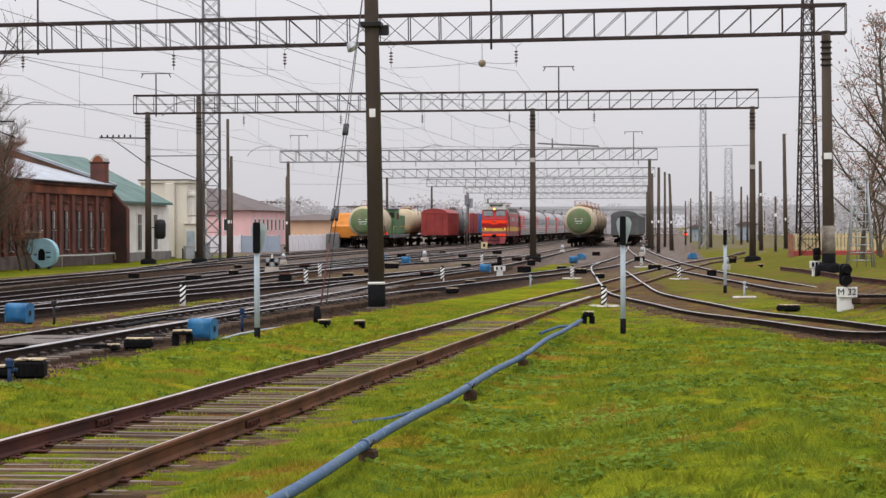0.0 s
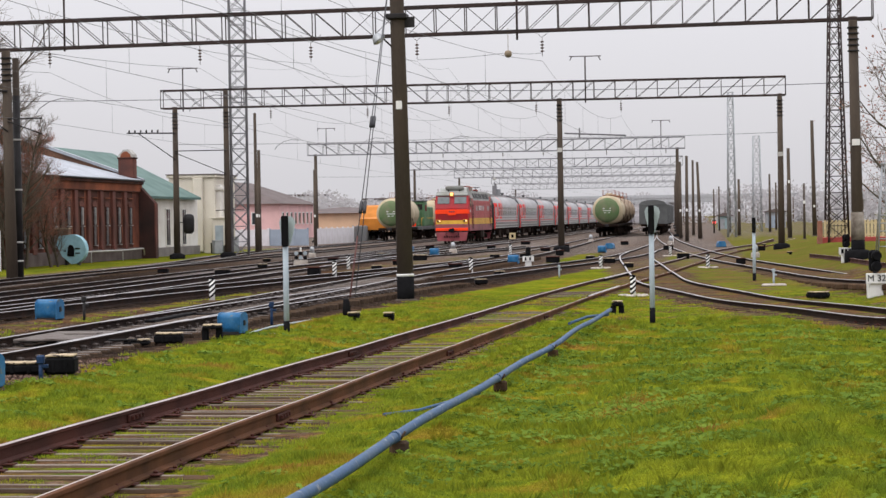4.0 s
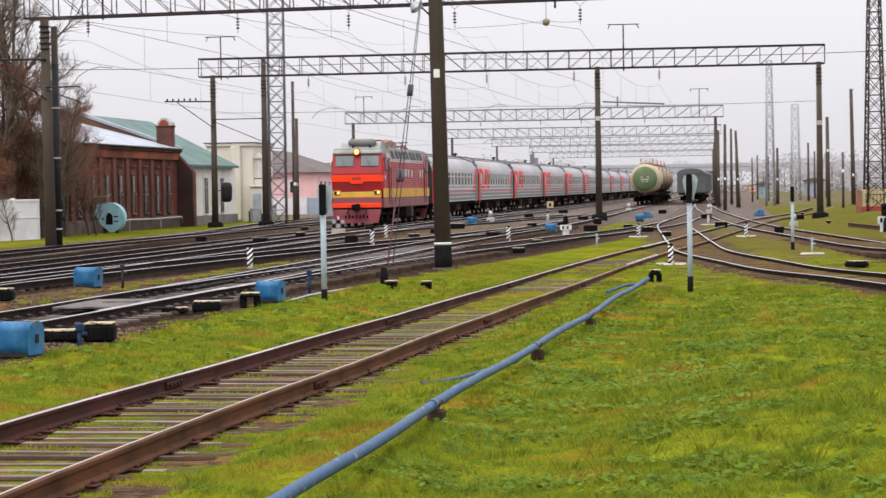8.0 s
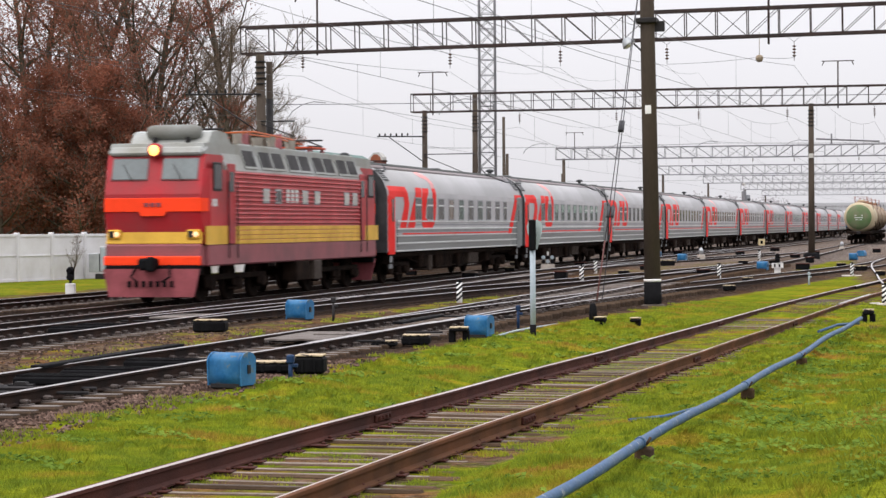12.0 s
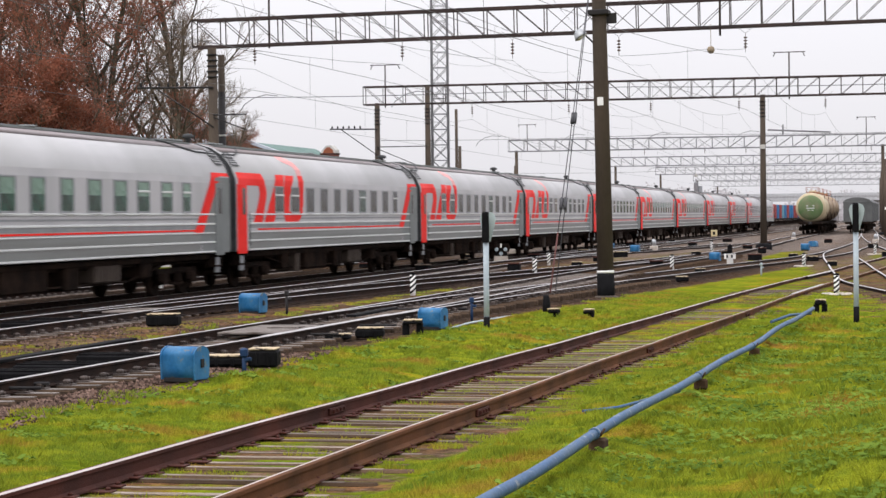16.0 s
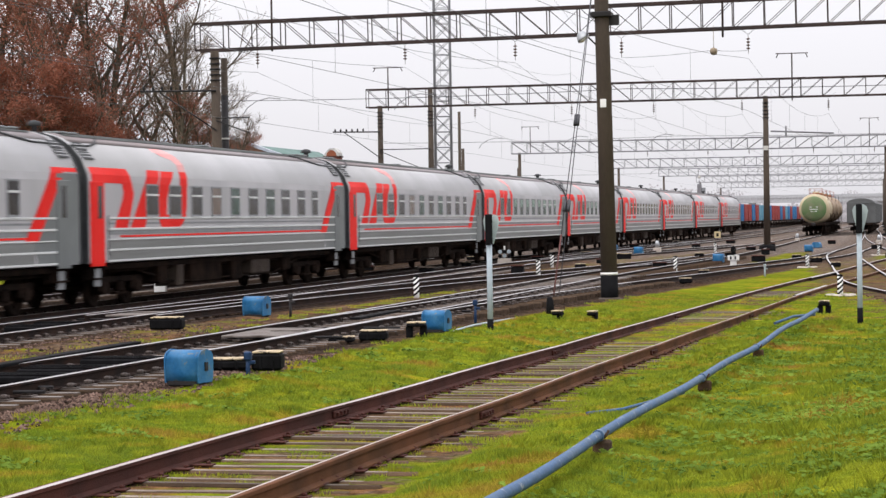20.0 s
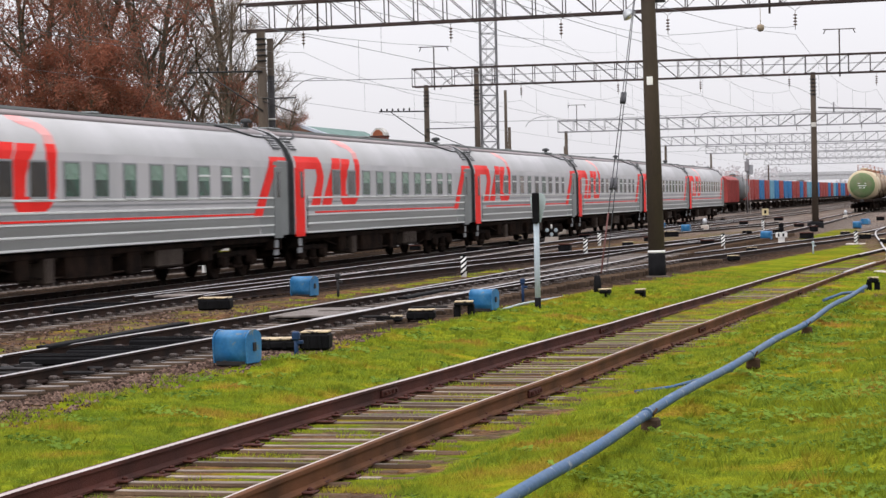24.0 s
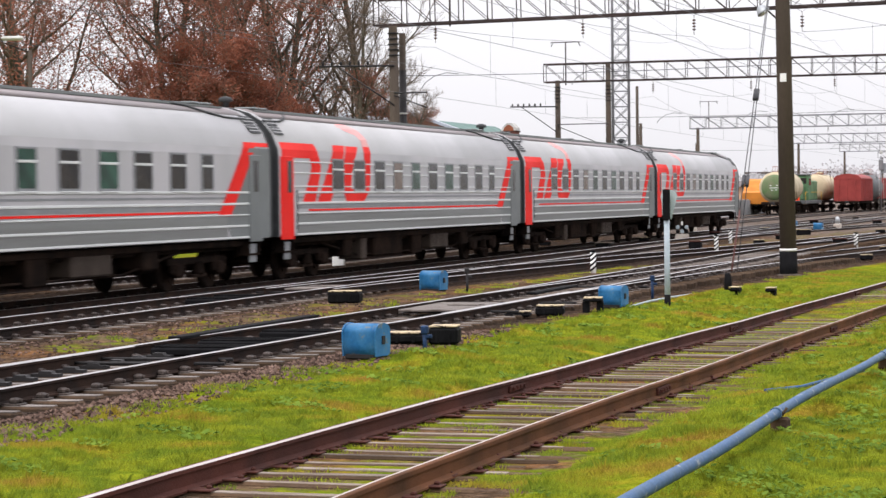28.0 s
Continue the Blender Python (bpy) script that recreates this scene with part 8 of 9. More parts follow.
    for name, off, y0, y1 in (("third", -0.72, 18, 26), ("third", 0.72, 34, 42), ("near", 0.7, 58, 66), ("near", -0.7, 74, 82), ("second", 0.72, 98, 106)):
        pts2 = [Vector((x_at(name, y0 + i) + off, y0 + i, float(rail_z(x_at(name, y0 + i), y0 + i)))) for i in range(int(y1 - y0) + 1)]
        lone("check_rail", Geo().sweep(RAIL, pts2, ks=RAIL_K), (DARKRAIL, STEEL), "short worn check rail beside the running rail", "rail", group="check rails")
    # relay tank at the workshop, and the cabinet at the wall
    th = thing("blue_tank", "light blue round fan housing on legs by the workshop", "machine", pose(-34.5, 118.2, -0.1) @ Matrix.Scale(0.86, 4))
    round_side = [(0.95 * math.cos(w * math.pi / 12), 0.95 + 0.95 * math.sin(w * math.pi / 12)) for w in range(-6, 8)]
    part("casing", Geo().plate(round_side + [(-0.85, 1.84), (-0.95, 1.2), (-0.6, 0.5)], (0, 0.35, 0), (1, 0, 0), (0, 0, 1), 0.7), mat("pale_blue", (0.33, 0.56, 0.64), 0.55, 0, 0.3, 2, 20, 0.1, (0.25, 0.43, 0.5)), th, "pale blue scroll-shaped casing")
    part("intake", Geo().plate([(-0.26, 0.5), (0.2, 0.5), (0.2, 1.0), (0.1, 1.2), (-0.1, 1.25), (-0.22, 1.05)], (0, -0.352, 0), (1, 0, 0), (0, 0, 1), 0.02), BLACK, th, "dark intake opening")
    part("hinge", Geo().box((0.42, -0.37, 1.0), (0.3, 0.03, 0.08)).box((0.42, -0.37, 0.7), (0.3, 0.03, 0.08)).box((-0.42, -0.37, 0.85), (0.16, 0.03, 0.08)), IRON, th)
    for s in (0.4, -0.4):
        part("leg", Geo().box((s, 0, 0.1), (0.15, 0.5, 0.6)), IRON, th)
    part("motor_box", Geo().box((-0.7, 0.1, 2.05), (1.0, 0.6, 0.4), bev=0.05), RIDGE, th, "rusty brown motor box")
    part("motor_lid", Geo().box((-0.7, 0.1, 2.29), (1.06, 0.64, 0.08), bev=0.03), PLANK, th)
    th = thing("relay_cabinet", "grey steel relay cabinet beside the white wall", "cabinet", pose(-36.0, 89.3, -0.15, 0, 0, 12))
    part("body", Geo().box((0.22, 0, 0.85), (0.5, 0.5, 1.1), bev=0.02).box((-0.3, 0, 0.7), (0.45, 0.45, 0.8), bev=0.02), GALV, th)
    part("door", Geo().box((0.22, -0.26, 0.85), (0.44, 0.03, 1.0), bev=0.01), GREYPOST, th)
    part("stand", Geo().box((0, 0, 0.1), (0.5, 0.45, 0.25)), IRON, th)
    # tall mast signal far up the yard, and a cream square board
    th = thing("mast_signal", "tall grey mast signal with a box head between two tracks", "railway signal", pose(-23.7, 252, -0.1) @ Matrix.Scale(1.26, 4))
    part("mast", Geo().tube((0, 0, -0.2), (0, 0, 5.0), 0.07, 0.06, 10), PALESTEEL, th)
    part("head", Geo().box((0, 0, 4.2), (0.4, 0.3, 1.0), bev=0.06), PALESTEEL, th)
    part("backboard", Geo().box((0.3, 0.1, 3.9), (0.5, 0.03, 0.9), bev=0.01), GREYSHEET, th)
    part("ladder", Geo().tube((-0.22, 0.3, 0), (-0.18, 0.12, 4.2), 0.02, n=4).tube((0.22, 0.3, 0), (0.18, 0.12, 4.2), 0.02, n=4), PALE_CONC, th)
    part("cap", Geo().lathe([(0.16, 5.2), (0.12, 5.4), (0.03, 5.46)], n=10), PALE_CONC, th)
    th = thing("signal_lamp", "small signal showing a red light far up the yard", "railway signal", pose(1.45, 285, -0.1))
    part("post", Geo().tube((0, 0.1, -0.2), (0, 0.1, 1.6), 0.08, n=8), IRON, th)
    part("head", Geo().box((0, 0.05, 1.2), (0.42, 0.2, 0.6), bev=0.06), IRON, th, "dark signal head")
    part("lamp", Geo().lathe([(0.2, -0.06), (0.17, -0.1), (0.04, -0.13)], (0, 0, 1.15), 14, axis="Y"), TAILRED, th, "lit red lamp")
    th = thing("track_board", "cream square board on a short post beside the track", "sign", on_land(-16.2, 188))
    part("post", Geo().tube((0, 0.03, -0.2), (0, 0.03, 0.6), 0.04, n=6), IRON, th)
    part("board", Geo().box((0, 0, 0.55), (0.55, 0.04, 0.55), bev=0.01), mat("cream_paint", (0.62, 0.52, 0.3), 0.6), th)
    part("board_mark", Geo().box((0, -0.026, 0.55), (0.2, 0.012, 0.28)), BLACK, th, "dark bar")
    # far clutter of the yard: cable boxes, pale insulated posts and covers between the tracks
    rng = random.Random(23)
    for x, y, k in ((-13.9, 108, 0), (-14.3, 126, 1), (-9.0, 112, 0), (-18.9, 112, 0), (-7.9, 122, 0), (-14.0, 146, 0), (-9.3, 150, 0), (-18.6, 150, 0), (-7.2, 106, 0), (-13.6, 98, 0), (-19.0, 86, 0), (-23.9, 96, 0), (-23.6, 132, 1), (-9.4, 132, 0), (-6.3, 150, 2),
                    (-6.0, 170, 0), (-13.8, 172, 0), (-9.0, 178, 1), (-18.4, 175, 0), (-4.4, 104, 0), (-1.0, 110, 0), (1.6, 96, 0), (2.6, 112, 1), (-2.2, 140, 0), (1.2, 150, 2), (3.3, 132, 0), (-2.4, 165, 1), (-9.9, 88, 0), (-14.6, 82, 0)):
        at = on_land(x, y, 0, rng.uniform(-12, 12))
        if k == 0:
            th = thing("cable_box", "low dark cable box between the tracks", "cable box", at, group="cable boxes")
            w, h = rng.uniform(0.4, 0.7), rng.uniform(0.16, 0.28)
            part("case", Geo().box((0, 0, h / 2), (w, 0.4, h), bev=0.03), BLACK, th)
            part("lid", Geo().box((0, 0, h + 0.02), (w + 0.04, 0.44, 0.04), bev=0.01), rng.choice((PLANK, RUST, SLEEPER)), th, "weathered lid")
        elif k == 1:
            th = thing("track_box", "pale capped track box on a white foot", "track box", at, group="track boxes")
            part("foot", Geo().box((0, 0, 0.12), (0.4, 0.3, 0.28), bev=0.03), LIMED, th)
            part("cap", Geo().lathe([(0.13, 0.27), (0.14, 0.5), (0.1, 0.62), (0.03, 0.66)], n=10), GALV, th)
        else:
            th = thing("equipment_cover", "small blue painted equipment cover beside the track", "cover", at, group="equipment covers")
            part("hood", Geo().sweep([(-0.28, 0.0), (-0.28, 0.26), (-0.18, 0.4), (0.18, 0.4), (0.28, 0.26), (0.28, 0.0)], [(0, -0.3, 0), (0, 0.3, 0)], closed=True), BLUE, th)
            part("base", Geo().box((0, 0, 0.01), (0.7, 0.75, 0.06)), IRON, th)
    lone("pole_cabinet", Geo().lathe([(0.2, 1.6), (0.34, 1.75), (0.36, 2.5), (0.3, 2.75), (0.1, 2.82)], n=14).tube((0.1, 0, 2.3), (-0.75, 0, 2.3), 0.035, n=5), IRON, "dark rounded cable cabinet fixed to a column", "cabinet", pose(-31.5, 133.2, -0.2))
    # dark cable pole beside the gantry column, with worn white rings
    th = make_pole(-27.2, 85.62, 8.9, (0, 0), 0.17, 0.13, label="dark tarred pole with white rings beside the gantry column")
    part("tarred_sleeve", Geo().tube((0, 0, -0.1), (0, 0, 7.4), 0.176, 0.146, 14), IRON, th, "dark tarred sleeve")
    for z in (0.75, 1.5, 3.6, 5.6):
        part("painted_ring", Geo().tube((0, 0, z), (0, 0, z + 0.07), 0.182, n=14), PALE_CONC, th, "worn white ring")
    # other poles
    for x, y, h, r, ln in ((-0.2, 201, 7.0, 0.2, (-2, 0)), (-0.3, 201.5, 6.1, 0.2, (-1, 0)), (-1.3, 180, 7, 0.2, (0.4, 0)), (-2.0, 200, 7, 0.2, (0, 0)), (-1.0, 235, 8, 0.2, (0, 0)),
                           (-31.5, 155, 7.3, 0.2, (0.3, 0)), (-30.6, 150, 5, 0.18, (0, 0)), (-32.4, 183, 6.5, 0.2, (0, 0)), (3.7, 228, 5.8, 0.22, (0, 0)), (7.9, 264, 6.9, 0.2, (0, 0)),
                           (7.0, 155, 3.9, 0.12, (0, 0)), (9.6, 193, 10.0, 0.25, (-0.8, 0)), (1.3, 260, 5.2, 0.14, (0, 0)), (3.3, 270, 5.4, 0.14, (0, 0)), (2.2, 300, 6, 0.16, (0, 0)), (5.2, 320, 6.4, 0.18, (0, 0)), (9.8, 300, 6.4, 0.18, (0, 0)), (12.5, 330, 7, 0.2, (0, 0))):
        make_pole(x, y, h, ln, r * 0.8, r * 0.55, plate=2.6 if y < 230 else None)
    make_pole(6.7, 173, 7.0, (-0.5, 0), 0.176, 0.12, plate=4.4)
    make_lattice_mast(7.55, 127, 15, 1.15, 0.5, "tall dark lattice mast on the far side", step=0.9)
    make_lattice_mast(-29.7, 140, 26, 1.05, 1.0, "tall grey lattice floodlight mast by the workshop", z=-0.2, m=PALESTEEL, step=1.0)
    make_lattice_mast(2.8, 215, 14, 0.8, 0.5, "slim grey lattice mast far up the yard", m=GALV, step=1.1)
    make_lattice_mast(6.8, 280, 12, 1.1, 0.8, "far grey lattice mast", m=GALV, step=1.2)
    make_pole(-30.68, 150, 9.7, (0, 0), 0.12, 0.1, label="slender pale pole behind the gantry")
    th = thing("street_lamp", "old street lamp on a concrete pole among the trees", "street lamp", pose(-46.2, 90, 0.7))
    part("pole", Geo().tube((0, 0, -0.3), (0, 0, 8.2), 0.14, 0.1, 10), CONCRETE, th)
    part("arm", Geo().tube((0, 0, 8.1), (-1.2, -0.4, 8.6), 0.03, n=6), IRON, th)
    part("lamp_head", Geo().box((-0.7, -0.3, 8.75), (1.0, 0.3, 0.2), bev=0.08, rz=0.3), PALE_CONC, th, "pale lamp head")
    # cross arms with insulators on the left columns
    for x, y, z, w in ((-32.2, 133, 7.6, -3.0), (-27.3, 85, 7.4, -3.2)):
        g = Geo().tube((0, 0, 0), (w, 0, 0.05), 0.045, n=5).tube((0, 0, -1.6), (w * 0.75, 0, 0), 0.03, n=5)
        for i in range(6):
            g.lathe([(0.02, 0.05), (0.06, 0.12), (0.05, 0.2), (0.02, 0.24)], (w * (0.35 + 0.12 * i), 0, 0), 6)
        lone("cross_arm", g, IRON, "steel cross arm with insulators on a column", "cross arm", pose(x, y - 0.2, z), group="cross arms")
        reach = 3.2 if y > 100 else 1.4
        g = Geo().tube((0, 0, 0), (reach, 0, 0.0), 0.03, n=5).tube((0, 0, -0.1), (reach, 0, -0.45 * reach), 0.025, n=5)
        lone("stay_rod", g, IRON, "thin steel stay rod from a column", "rod", pose(x, y - 0.2, z - 1.1), group="stay rods")
    # loading platform with a cream fence, ladder tower beside it
    cream = mat("cream_fence", (0.62, 0.5, 0.3), 0.7)
    base = mat("red_base", (0.36, 0.07, 0.06), 0.8)
    th = thing("platform_hut", "low platform with a cream slatted fence on a red base", "platform", pose(9.3, 128.5, 0.35))
    part("base", Geo().box((-0.1, 0, 0.1), (5.2, 4, 0.42), bev=0.03), base, th)
    part("end_post", Geo().box((-2.72, -1.9, 0.6), (0.28, 0.24, 1.3), bev=0.02), mat("brown_post", (0.3, 0.13, 0.09), 0.8), th, "red-brown end post")
    slat = Geo().box((0, 0, 0), (0.13, 0.05, 0.97), bev=0.01).data("slat", cream)
    for i in range(25):
        part("slat", slat, None, th, at=pose(-2.42 + i * 0.2, -1.95, 0.79))
    for z in (0.45, 1.12):
        part("rail", Geo().box((-0.05, -1.9, z), (4.9, 0.05, 0.1)), cream, th)
    th = thing("ladder_tower", "silver grey steel ladder tower on splayed legs", "tower", pose(7.28, 88, 0.42) @ Matrix.Diagonal((0.72, 0.72, 0.8, 1)))
    for s in (-0.35, 0.35):
        for d in (-0.4, 0.4):
            part("leg", Geo().tube((s * 2.0, d * 2, 0), (s, d * 0.5, 4.4), 0.045, n=6), GALV, th)
    for i in range(11):
        w = 0.7 - i * 0.03
        part("rung", Geo().tube((-w, -0.75 + i * 0.05, 0.35 + i * 0.38), (w, -0.75 + i * 0.05, 0.35 + i * 0.38), 0.03, n=5), GALV, th)
    part("top_platform", Geo().box((0, 0, 4.4), (0.9, 0.7, 0.06)), GALV, th)
    part("ladder_rail", Geo().tube((-0.25, -0.7, 0), (-0.25, -0.2, 4.9), 0.03, n=5).tube((0.25, -0.7, 0), (0.25, -0.2, 4.9), 0.03, n=5), GALV, th)
    # hanging lamps over the yard and road bridge in the distance
    th = thing("road_bridge", "distant grey concrete road bridge across the yard", "bridge", pose(0, 640, 0))
    conc = mat("far_concrete", (0.46, 0.47, 0.49), 0.85)
    part("deck", Geo().box((10, 0, 6.4), (130, 9, 1.3)), conc, th)
    part("parapet", Geo().box((10, -4.5, 7.5), (130, 0.3, 0.9)), conc, th)
    for i in range(7):
        part("pier", Geo().box((-45 + i * 18, 0, 2.8), (1.6, 7, 6)), conc, th)
    g = Geo().lathe([(0.02, 0.16), (0.12, 0.12), (0.15, 0.0), (0.1, -0.1), (0.02, -0.13)], n=12).tube((0, 0, 0.1), (0, 0, 1.0), 0.012, n=5)
    lone("hanging_weight", g, mat("tan_fitting", (0.3, 0.24, 0.17), 0.7), "round tan fitting hung in the wires", "fitting", pose(-7.35, 84.66, 8.35))
    g = Geo().tube((0, 0, 0), (3.7, 0, -0.2), 0.05, n=6).tube((0.9, 0, -0.3), (0.9, 0, 0.3), 0.05, n=6)
    lone("wire_bracket", g, PALESTEEL, "long steel arm on the middle column", "bracket", pose(-8.2, 132.8, 7.1))


def make_grass():
    """Blades on the near grass, thicker towards the camera."""
    rng = np.random.default_rng(7)
    out_v, out_f = [], []
    for y0, y1, dens, size in ((10, 20, 2200, 0.026), (20, 32, 900, 0.03), (32, 62, 260, 0.035)):
        x0, x1 = -14, 8
        n = int((x1 - x0) * (y1 - y0) * dens)
        x, y = rng.uniform(x0, x1, n), rng.uniform(y0, y1, n)
        keep = (soil(x, y) + 0.5 * ripple(x, y, 2.0, 5) < 0.42) & (spread(x, y, ["near", "right", "far_right", "third", "turnout"]) > 1.0)
        near_track = (spread(x, y, ["near"]) < 1.0) & (rng.uniform(0, 1, n) < 0.42) & (ripple(x, y, 2.5, 3) + 0.6 * ripple(x, y, 6.0, 7) > 0.1)
        keep = keep | near_track
        edge = (x / y > -0.56) & (x / y < 0.13)
        x, y = x[keep & edge], y[keep & edge]
        z = land(x, y)
        n = len(x)
        tall = size * rng.uniform(0.5, 1.3, n) * (1 + 0.5 * np.clip(ripple(x, y, 1.3, 4), 0, 1))
        a = rng.uniform(0.15, 0.85, n) * np.pi
        lean = rng.uniform(0.7, 2.0, n) * tall
        w = rng.uniform(0.003, 0.006, n) * (1 + (y - 10) / 22)
        p0 = np.stack([x - np.sin(a) * w, y + np.cos(a) * w, z - 0.01], 1)
        p1 = np.stack([x + np.sin(a) * w, y - np.cos(a) * w, z - 0.01], 1)
        p2 = np.stack([x + np.cos(a) * lean, y + np.sin(a) * lean, z + tall], 1)
        b = sum(len(v) for v in out_v)
        clump = np.clip(ripple(x, y, 3.1, 6) - 0.55, 0, 1) * (rng.uniform(0, 1, n) < 0.5)
        p2[:, 2] += clump * 0.12
        out_v.append(np.stack([p0, p1, p2], 1).reshape(-1, 3))
        out_f.append(b + np.arange(3 * n).reshape(-1, 3))
    # longer tufts, here and there
    c = 6500
    y = 11 + 40 * rng.uniform(0, 1, c) ** 1.4
    x = rng.uniform(-13, 6, c)
    ok = (soil(x, y) < 0.4) & (x / y > -0.56) & (x / y < 0.13) & (spread(x, y, ["near"]) > 0.85)
    x, y = x[ok], y[ok]
    per = 16
    big = np.repeat(rng.uniform(0.03, 0.1, len(x)) * (1 + 0.6 * (x > -2.2) * (ripple(x, y, 1.1, 3) > 0.1)), per)
    x, y = np.repeat(x, per), np.repeat(y, per)
    n = len(x)
    a, r = rng.uniform(0, 6.283, n), rng.uniform(0, 0.6, n)
    x, y = x + np.cos(a) * r * big, y + np.sin(a) * r * big
    z, tall = land(x, y), big * rng.uniform(0.5, 1.1, n)
    w = 0.003 + 0.0002 * y
    p0 = np.stack([x - w, y, z - 0.01], 1)
    p1 = np.stack([x + w, y, z - 0.01], 1)
    p2 = np.stack([x + np.cos(a) * tall * 0.7, y + np.abs(np.sin(a)) * tall * 0.7, z + tall], 1)
    b = sum(len(v) for v in out_v)
    out_v.append(np.stack([p0, p1, p2], 1).reshape(-1, 3))
    out_f.append(b + np.arange(3 * n).reshape(-1, 3))
    me = bpy.data.meshes.new("grass_blades")
    me.from_pydata(np.concatenate(out_v).tolist(), [], np.concatenate(out_f).tolist())
    m = bpy.data.materials.new("grass_blade")
    m.use_nodes = True
    n, l = m.node_tree.nodes, m.node_tree.links
    geo, ramp, patch, mul, shade = n.new("ShaderNodeNewGeometry"), n.new("ShaderNodeValToRGB"), n.new("ShaderNodeTexNoise"), n.new("ShaderNodeHueSaturation"), n.new("ShaderNodeMath")
    patch.inputs["Scale"].default_value, patch.inputs["Detail"].default_value, patch.inputs["Roughness"].default_value = 0.8, 3, 0.55
    l.new(geo.outputs["Position"], patch.inputs["Vector"])
    while len(ramp.color_ramp.elements) < len(GRASS):
        ramp.color_ramp.elements.new(0.5)
    for el, (p, col) in zip(ramp.color_ramp.elements, GRASS):
        el.position, el.color = p, (*col, 1)
    l.new(patch.outputs[0], ramp.inputs[0])
    shade.operation = "MULTIPLY_ADD"
    shade.inputs[1].default_value, shade.inputs[2].default_value = 0.9, 0.95
    l.new(geo.outputs["Random Per Island"], shade.inputs[0])
    l.new(shade.outputs[0], mul.inputs["Value"])
    l.new(ramp.outputs[0], mul.inputs["Color"])
    l.new(mul.outputs[0], n["Principled BSDF"].inputs["Base Color"])
    n["Principled BSDF"].inputs["Roughness"].default_value = 0.7
    n["Principled BSDF"].inputs["Specular IOR Level"].default_value = 0.03
    # blades stand so thick that the turf takes the light as one soft upward face
    upward = n.new("ShaderNodeCombineXYZ")
    upward.inputs[2].default_value = 1.0
    l.new(upward.outputs[0], n["Principled BSDF"].inputs["Normal"])
    thin, both = n.new("ShaderNodeBsdfTranslucent"), n.new("ShaderNodeMixShader")
    l.new(mul.outputs[0], thin.inputs[0])
    both.inputs[0].default_value = 0.45
    l.new(n["Principled BSDF"].outputs[0], both.inputs[1])
    l.new(thin.outputs[0], both.inputs[2])
    l.new(both.outputs[0], n["Material Output"].inputs[0])
    me.materials.append(m)
    tagged(new("grass", me), "short wet green grass blades", "grass", kind="stuff")


def make_weeds():
    """Low broad-leaved weeds in patches of the near grass."""
    rng = np.random.default_rng(19)
    n = 170000
    y = 10 + 34 * rng.uniform(0, 1, n) ** 1.3
    x = rng.uniform(-13, 6, n)
    patch = ripple(x, y, 1.9, 9) + 0.5 * ripple(x, y, 5.1, 2)
    damp = 0.45 * np.exp(-((y - 23 - 0.4 * x) / 3.2) ** 2) * (x > -1.9)
    keep = (patch + damp > np.where(x > -2.3, 0.22, 0.6)) & (soil(x, y) < 0.3) & (x / y > -0.56) & (x / y < 0.13)
    x, y = x[keep], y[keep]
    n = len(x)
    s = rng.uniform(0.012, 0.032, n) * (1 + (y - 10) / 45)
    a, tip = rng.uniform(0, 6.283, n), rng.uniform(-0.5, 0.5, n)
    z = land(x, y) + rng.uniform(0.02, 0.05, n)
    u = np.stack([np.cos(a) * s, np.sin(a) * s, tip * s], 1)
    w = np.stack([-np.sin(a) * s * 0.8, np.cos(a) * s * 0.8, rng.uniform(-0.5, 0.5, n) * s], 1)
    c = np.stack([x, y, z], 1)
    me = bpy.data.meshes.new("weeds")
    me.from_pydata(np.stack([c - u, c + w, c + u, c - w], 1).reshape(-1, 3).tolist(), [], np.arange(4 * n).reshape(-1, 4).tolist())
    m = leafy("weed_leaf", (0.2, 0.29, 0.045), (0.09, 0.15, 0.025))
    me.materials.append(m)
    tagged(new("weeds", me), "low green clover and weed leaves in the grass", "weeds", kind="stuff")


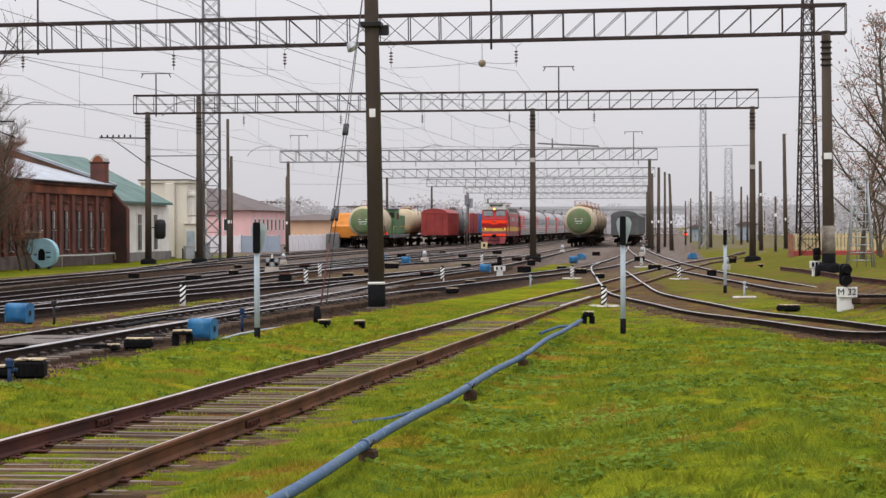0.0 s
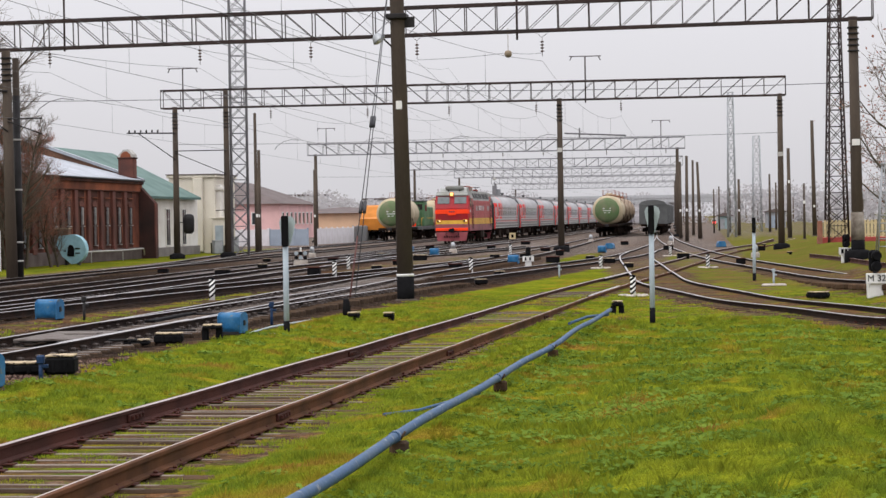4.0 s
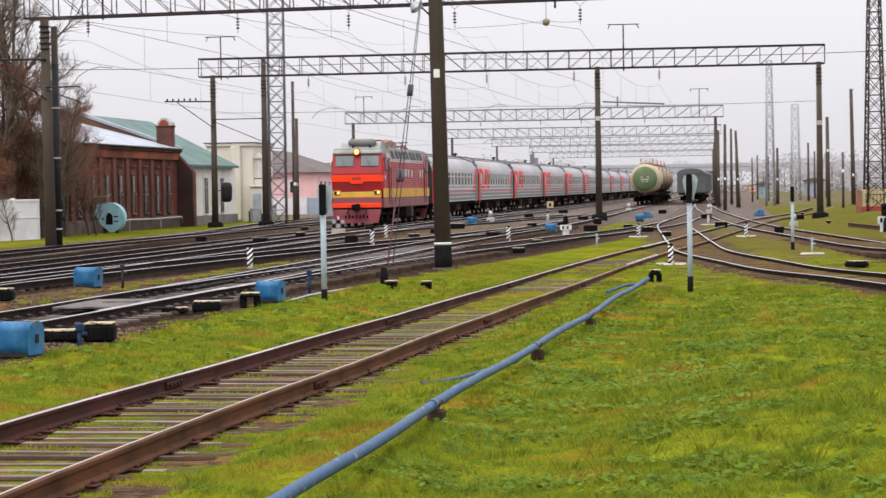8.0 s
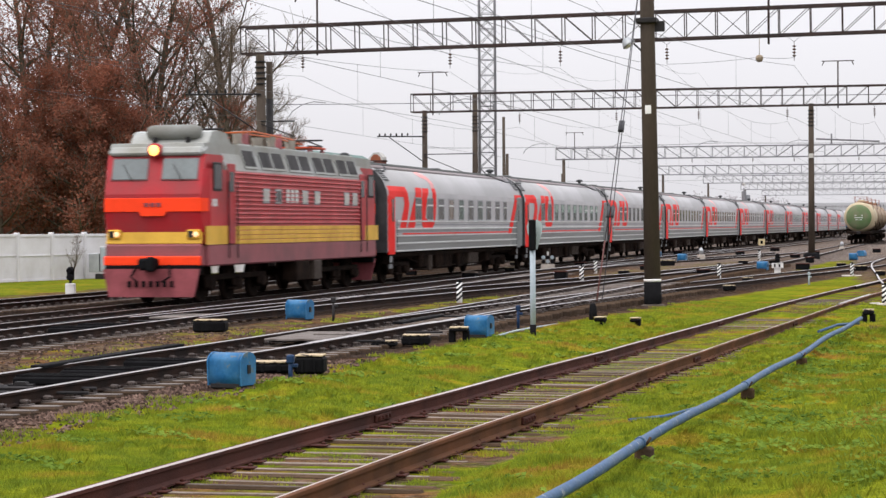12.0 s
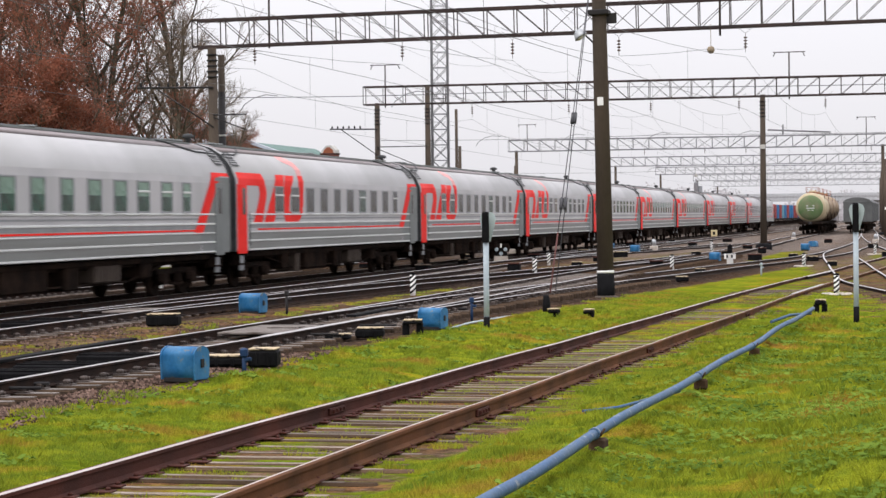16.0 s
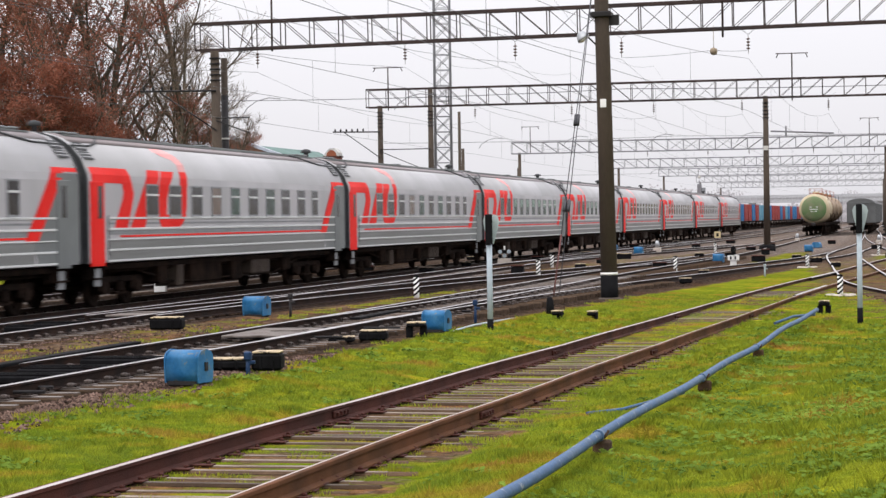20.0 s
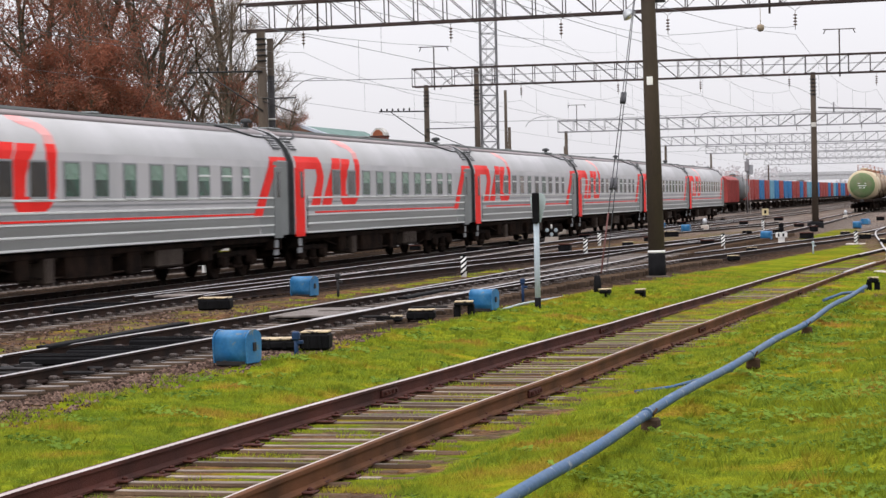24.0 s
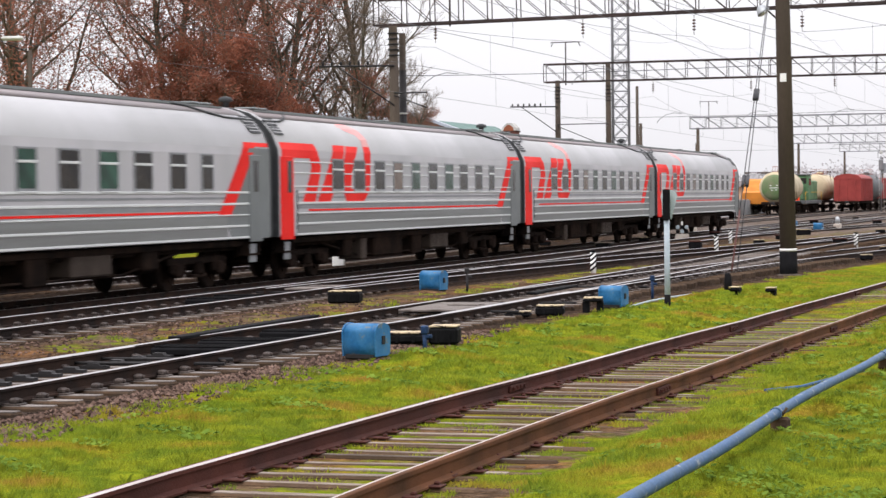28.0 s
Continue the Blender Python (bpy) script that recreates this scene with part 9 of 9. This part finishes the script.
def make_stones():
    """Loose ballast beside the near yard tracks."""
    rng = np.random.default_rng(11)
    v, f, k = [], [], 0
    shape = np.array([(1, 0, 0), (0, 1, 0), (-1, 0, 0), (0, -1, 0), (0.1, 0.1, 0.8), (0, 0, -0.6)])
    tri = np.array([(0, 1, 4), (1, 2, 4), (2, 3, 4), (3, 0, 4), (1, 0, 5), (2, 1, 5), (3, 2, 5), (0, 3, 5)])
    for x0, x1, y0, y1, n in ((-9.95, -8.7, 14, 33, 5200), (-15.1, -12.8, 20, 42, 1500), (-19.4, -18.1, 30, 60, 1000)):
        for _ in range(n):
            x, y = rng.uniform(x0, x1), rng.uniform(y0, y1)
            if (x - x0) / (x1 - x0) > 0.65 and rng.uniform() < 0.5:
                continue
            s = rng.uniform(0.016, 0.042)
            a = rng.uniform(0, 6.28)
            p = shape * rng.uniform(0.6, 1.2, (6, 3)) * s
            q = np.stack([p[:, 0] * math.cos(a) - p[:, 1] * math.sin(a) + x, p[:, 0] * math.sin(a) + p[:, 1] * math.cos(a) + y, p[:, 2] + 0.01], 1)
            v.append(q)
            f.append(tri + 6 * k)
            k += 1
    v = np.concatenate(v)
    v[:, 2] += land(v[:, 0], v[:, 1])
    me = bpy.data.meshes.new("stones")
    me.from_pydata(v.tolist(), [], np.concatenate(f).tolist())
    m = mat("ballast_stone", (0.12, 0.08, 0.064), 0.85, 0, 0.5, 3, 20, 0, (0.055, 0.034, 0.026), spec=0.05)
    n, l = m.node_tree.nodes, m.node_tree.links
    geo, hsv = n.new("ShaderNodeNewGeometry"), n["Hue/Saturation/Value"]
    vary = n.new("ShaderNodeMath")
    vary.operation = "MULTIPLY_ADD"
    vary.inputs[1].default_value, vary.inputs[2].default_value = 1.5, 0.3
    l.new(geo.outputs["Random Per Island"], vary.inputs[0])
    l.new(vary.outputs[0], hsv.inputs["Value"])
    me.materials.append(m)
    tagged(new("loose_ballast", me), "loose grey brown ballast stones beside the tracks", "gravel", kind="stuff")


def motions(train):
    """The train runs towards the camera and past it at a steady speed; its wheels turn."""
    times = [0, 0.1] + [0.5 * i for i in range(1, 56)] + [27.9, 28.0]
    for car in train:
        y0 = car.matrix_basis.translation.y
        rows = []
        for t in times:
            y = y0 - SPEED * t + 5.5 * max(0.0, 1 - t / 12) ** 1.15     # it slows a little as it nears
            a, b = x_at("main", y + 3.5), x_at("main", y + 21)
            turn = -math.atan((b - a) / 17.5)
            rows.append((t, pose(a + 0.03 + math.tan(turn) * 3.5, y, 0, 0, 0, math.degrees(turn))))
        walk(car, rows)
    rolled = {}
    for car in train:
        for w in car.children_recursive:
            if w.name.startswith("wheelset"):
                r = 0.6 if car is train[0] else 0.475
                here = tuple(round(c, 3) for c in w.matrix_basis.translation)
                if (r, here) in rolled:
                    keyed = rolled[r, here]
                    w.rotation_mode = "QUATERNION"
                    w.animation_data_create()
                    w.animation_data.action = keyed.animation_data.action
                    w.animation_data.action_slot = keyed.animation_data.action_slot
                    continue
                rolled[r, here] = w
                at = w.matrix_basis.copy()
                step = 1 / 30
                n = round(28 / step)
                walk(w, [(i * step, at @ Matrix.Rotation(i * step * SPEED / r * 1.0, 4, "X")) for i in range(n + 1)])


make_ground()
make_tracks()
make_overhead()
train = make_train()
make_parked()
make_buildings()
make_trees()
make_yard()
make_grass()
make_weeds()
make_stones()
motions(train)
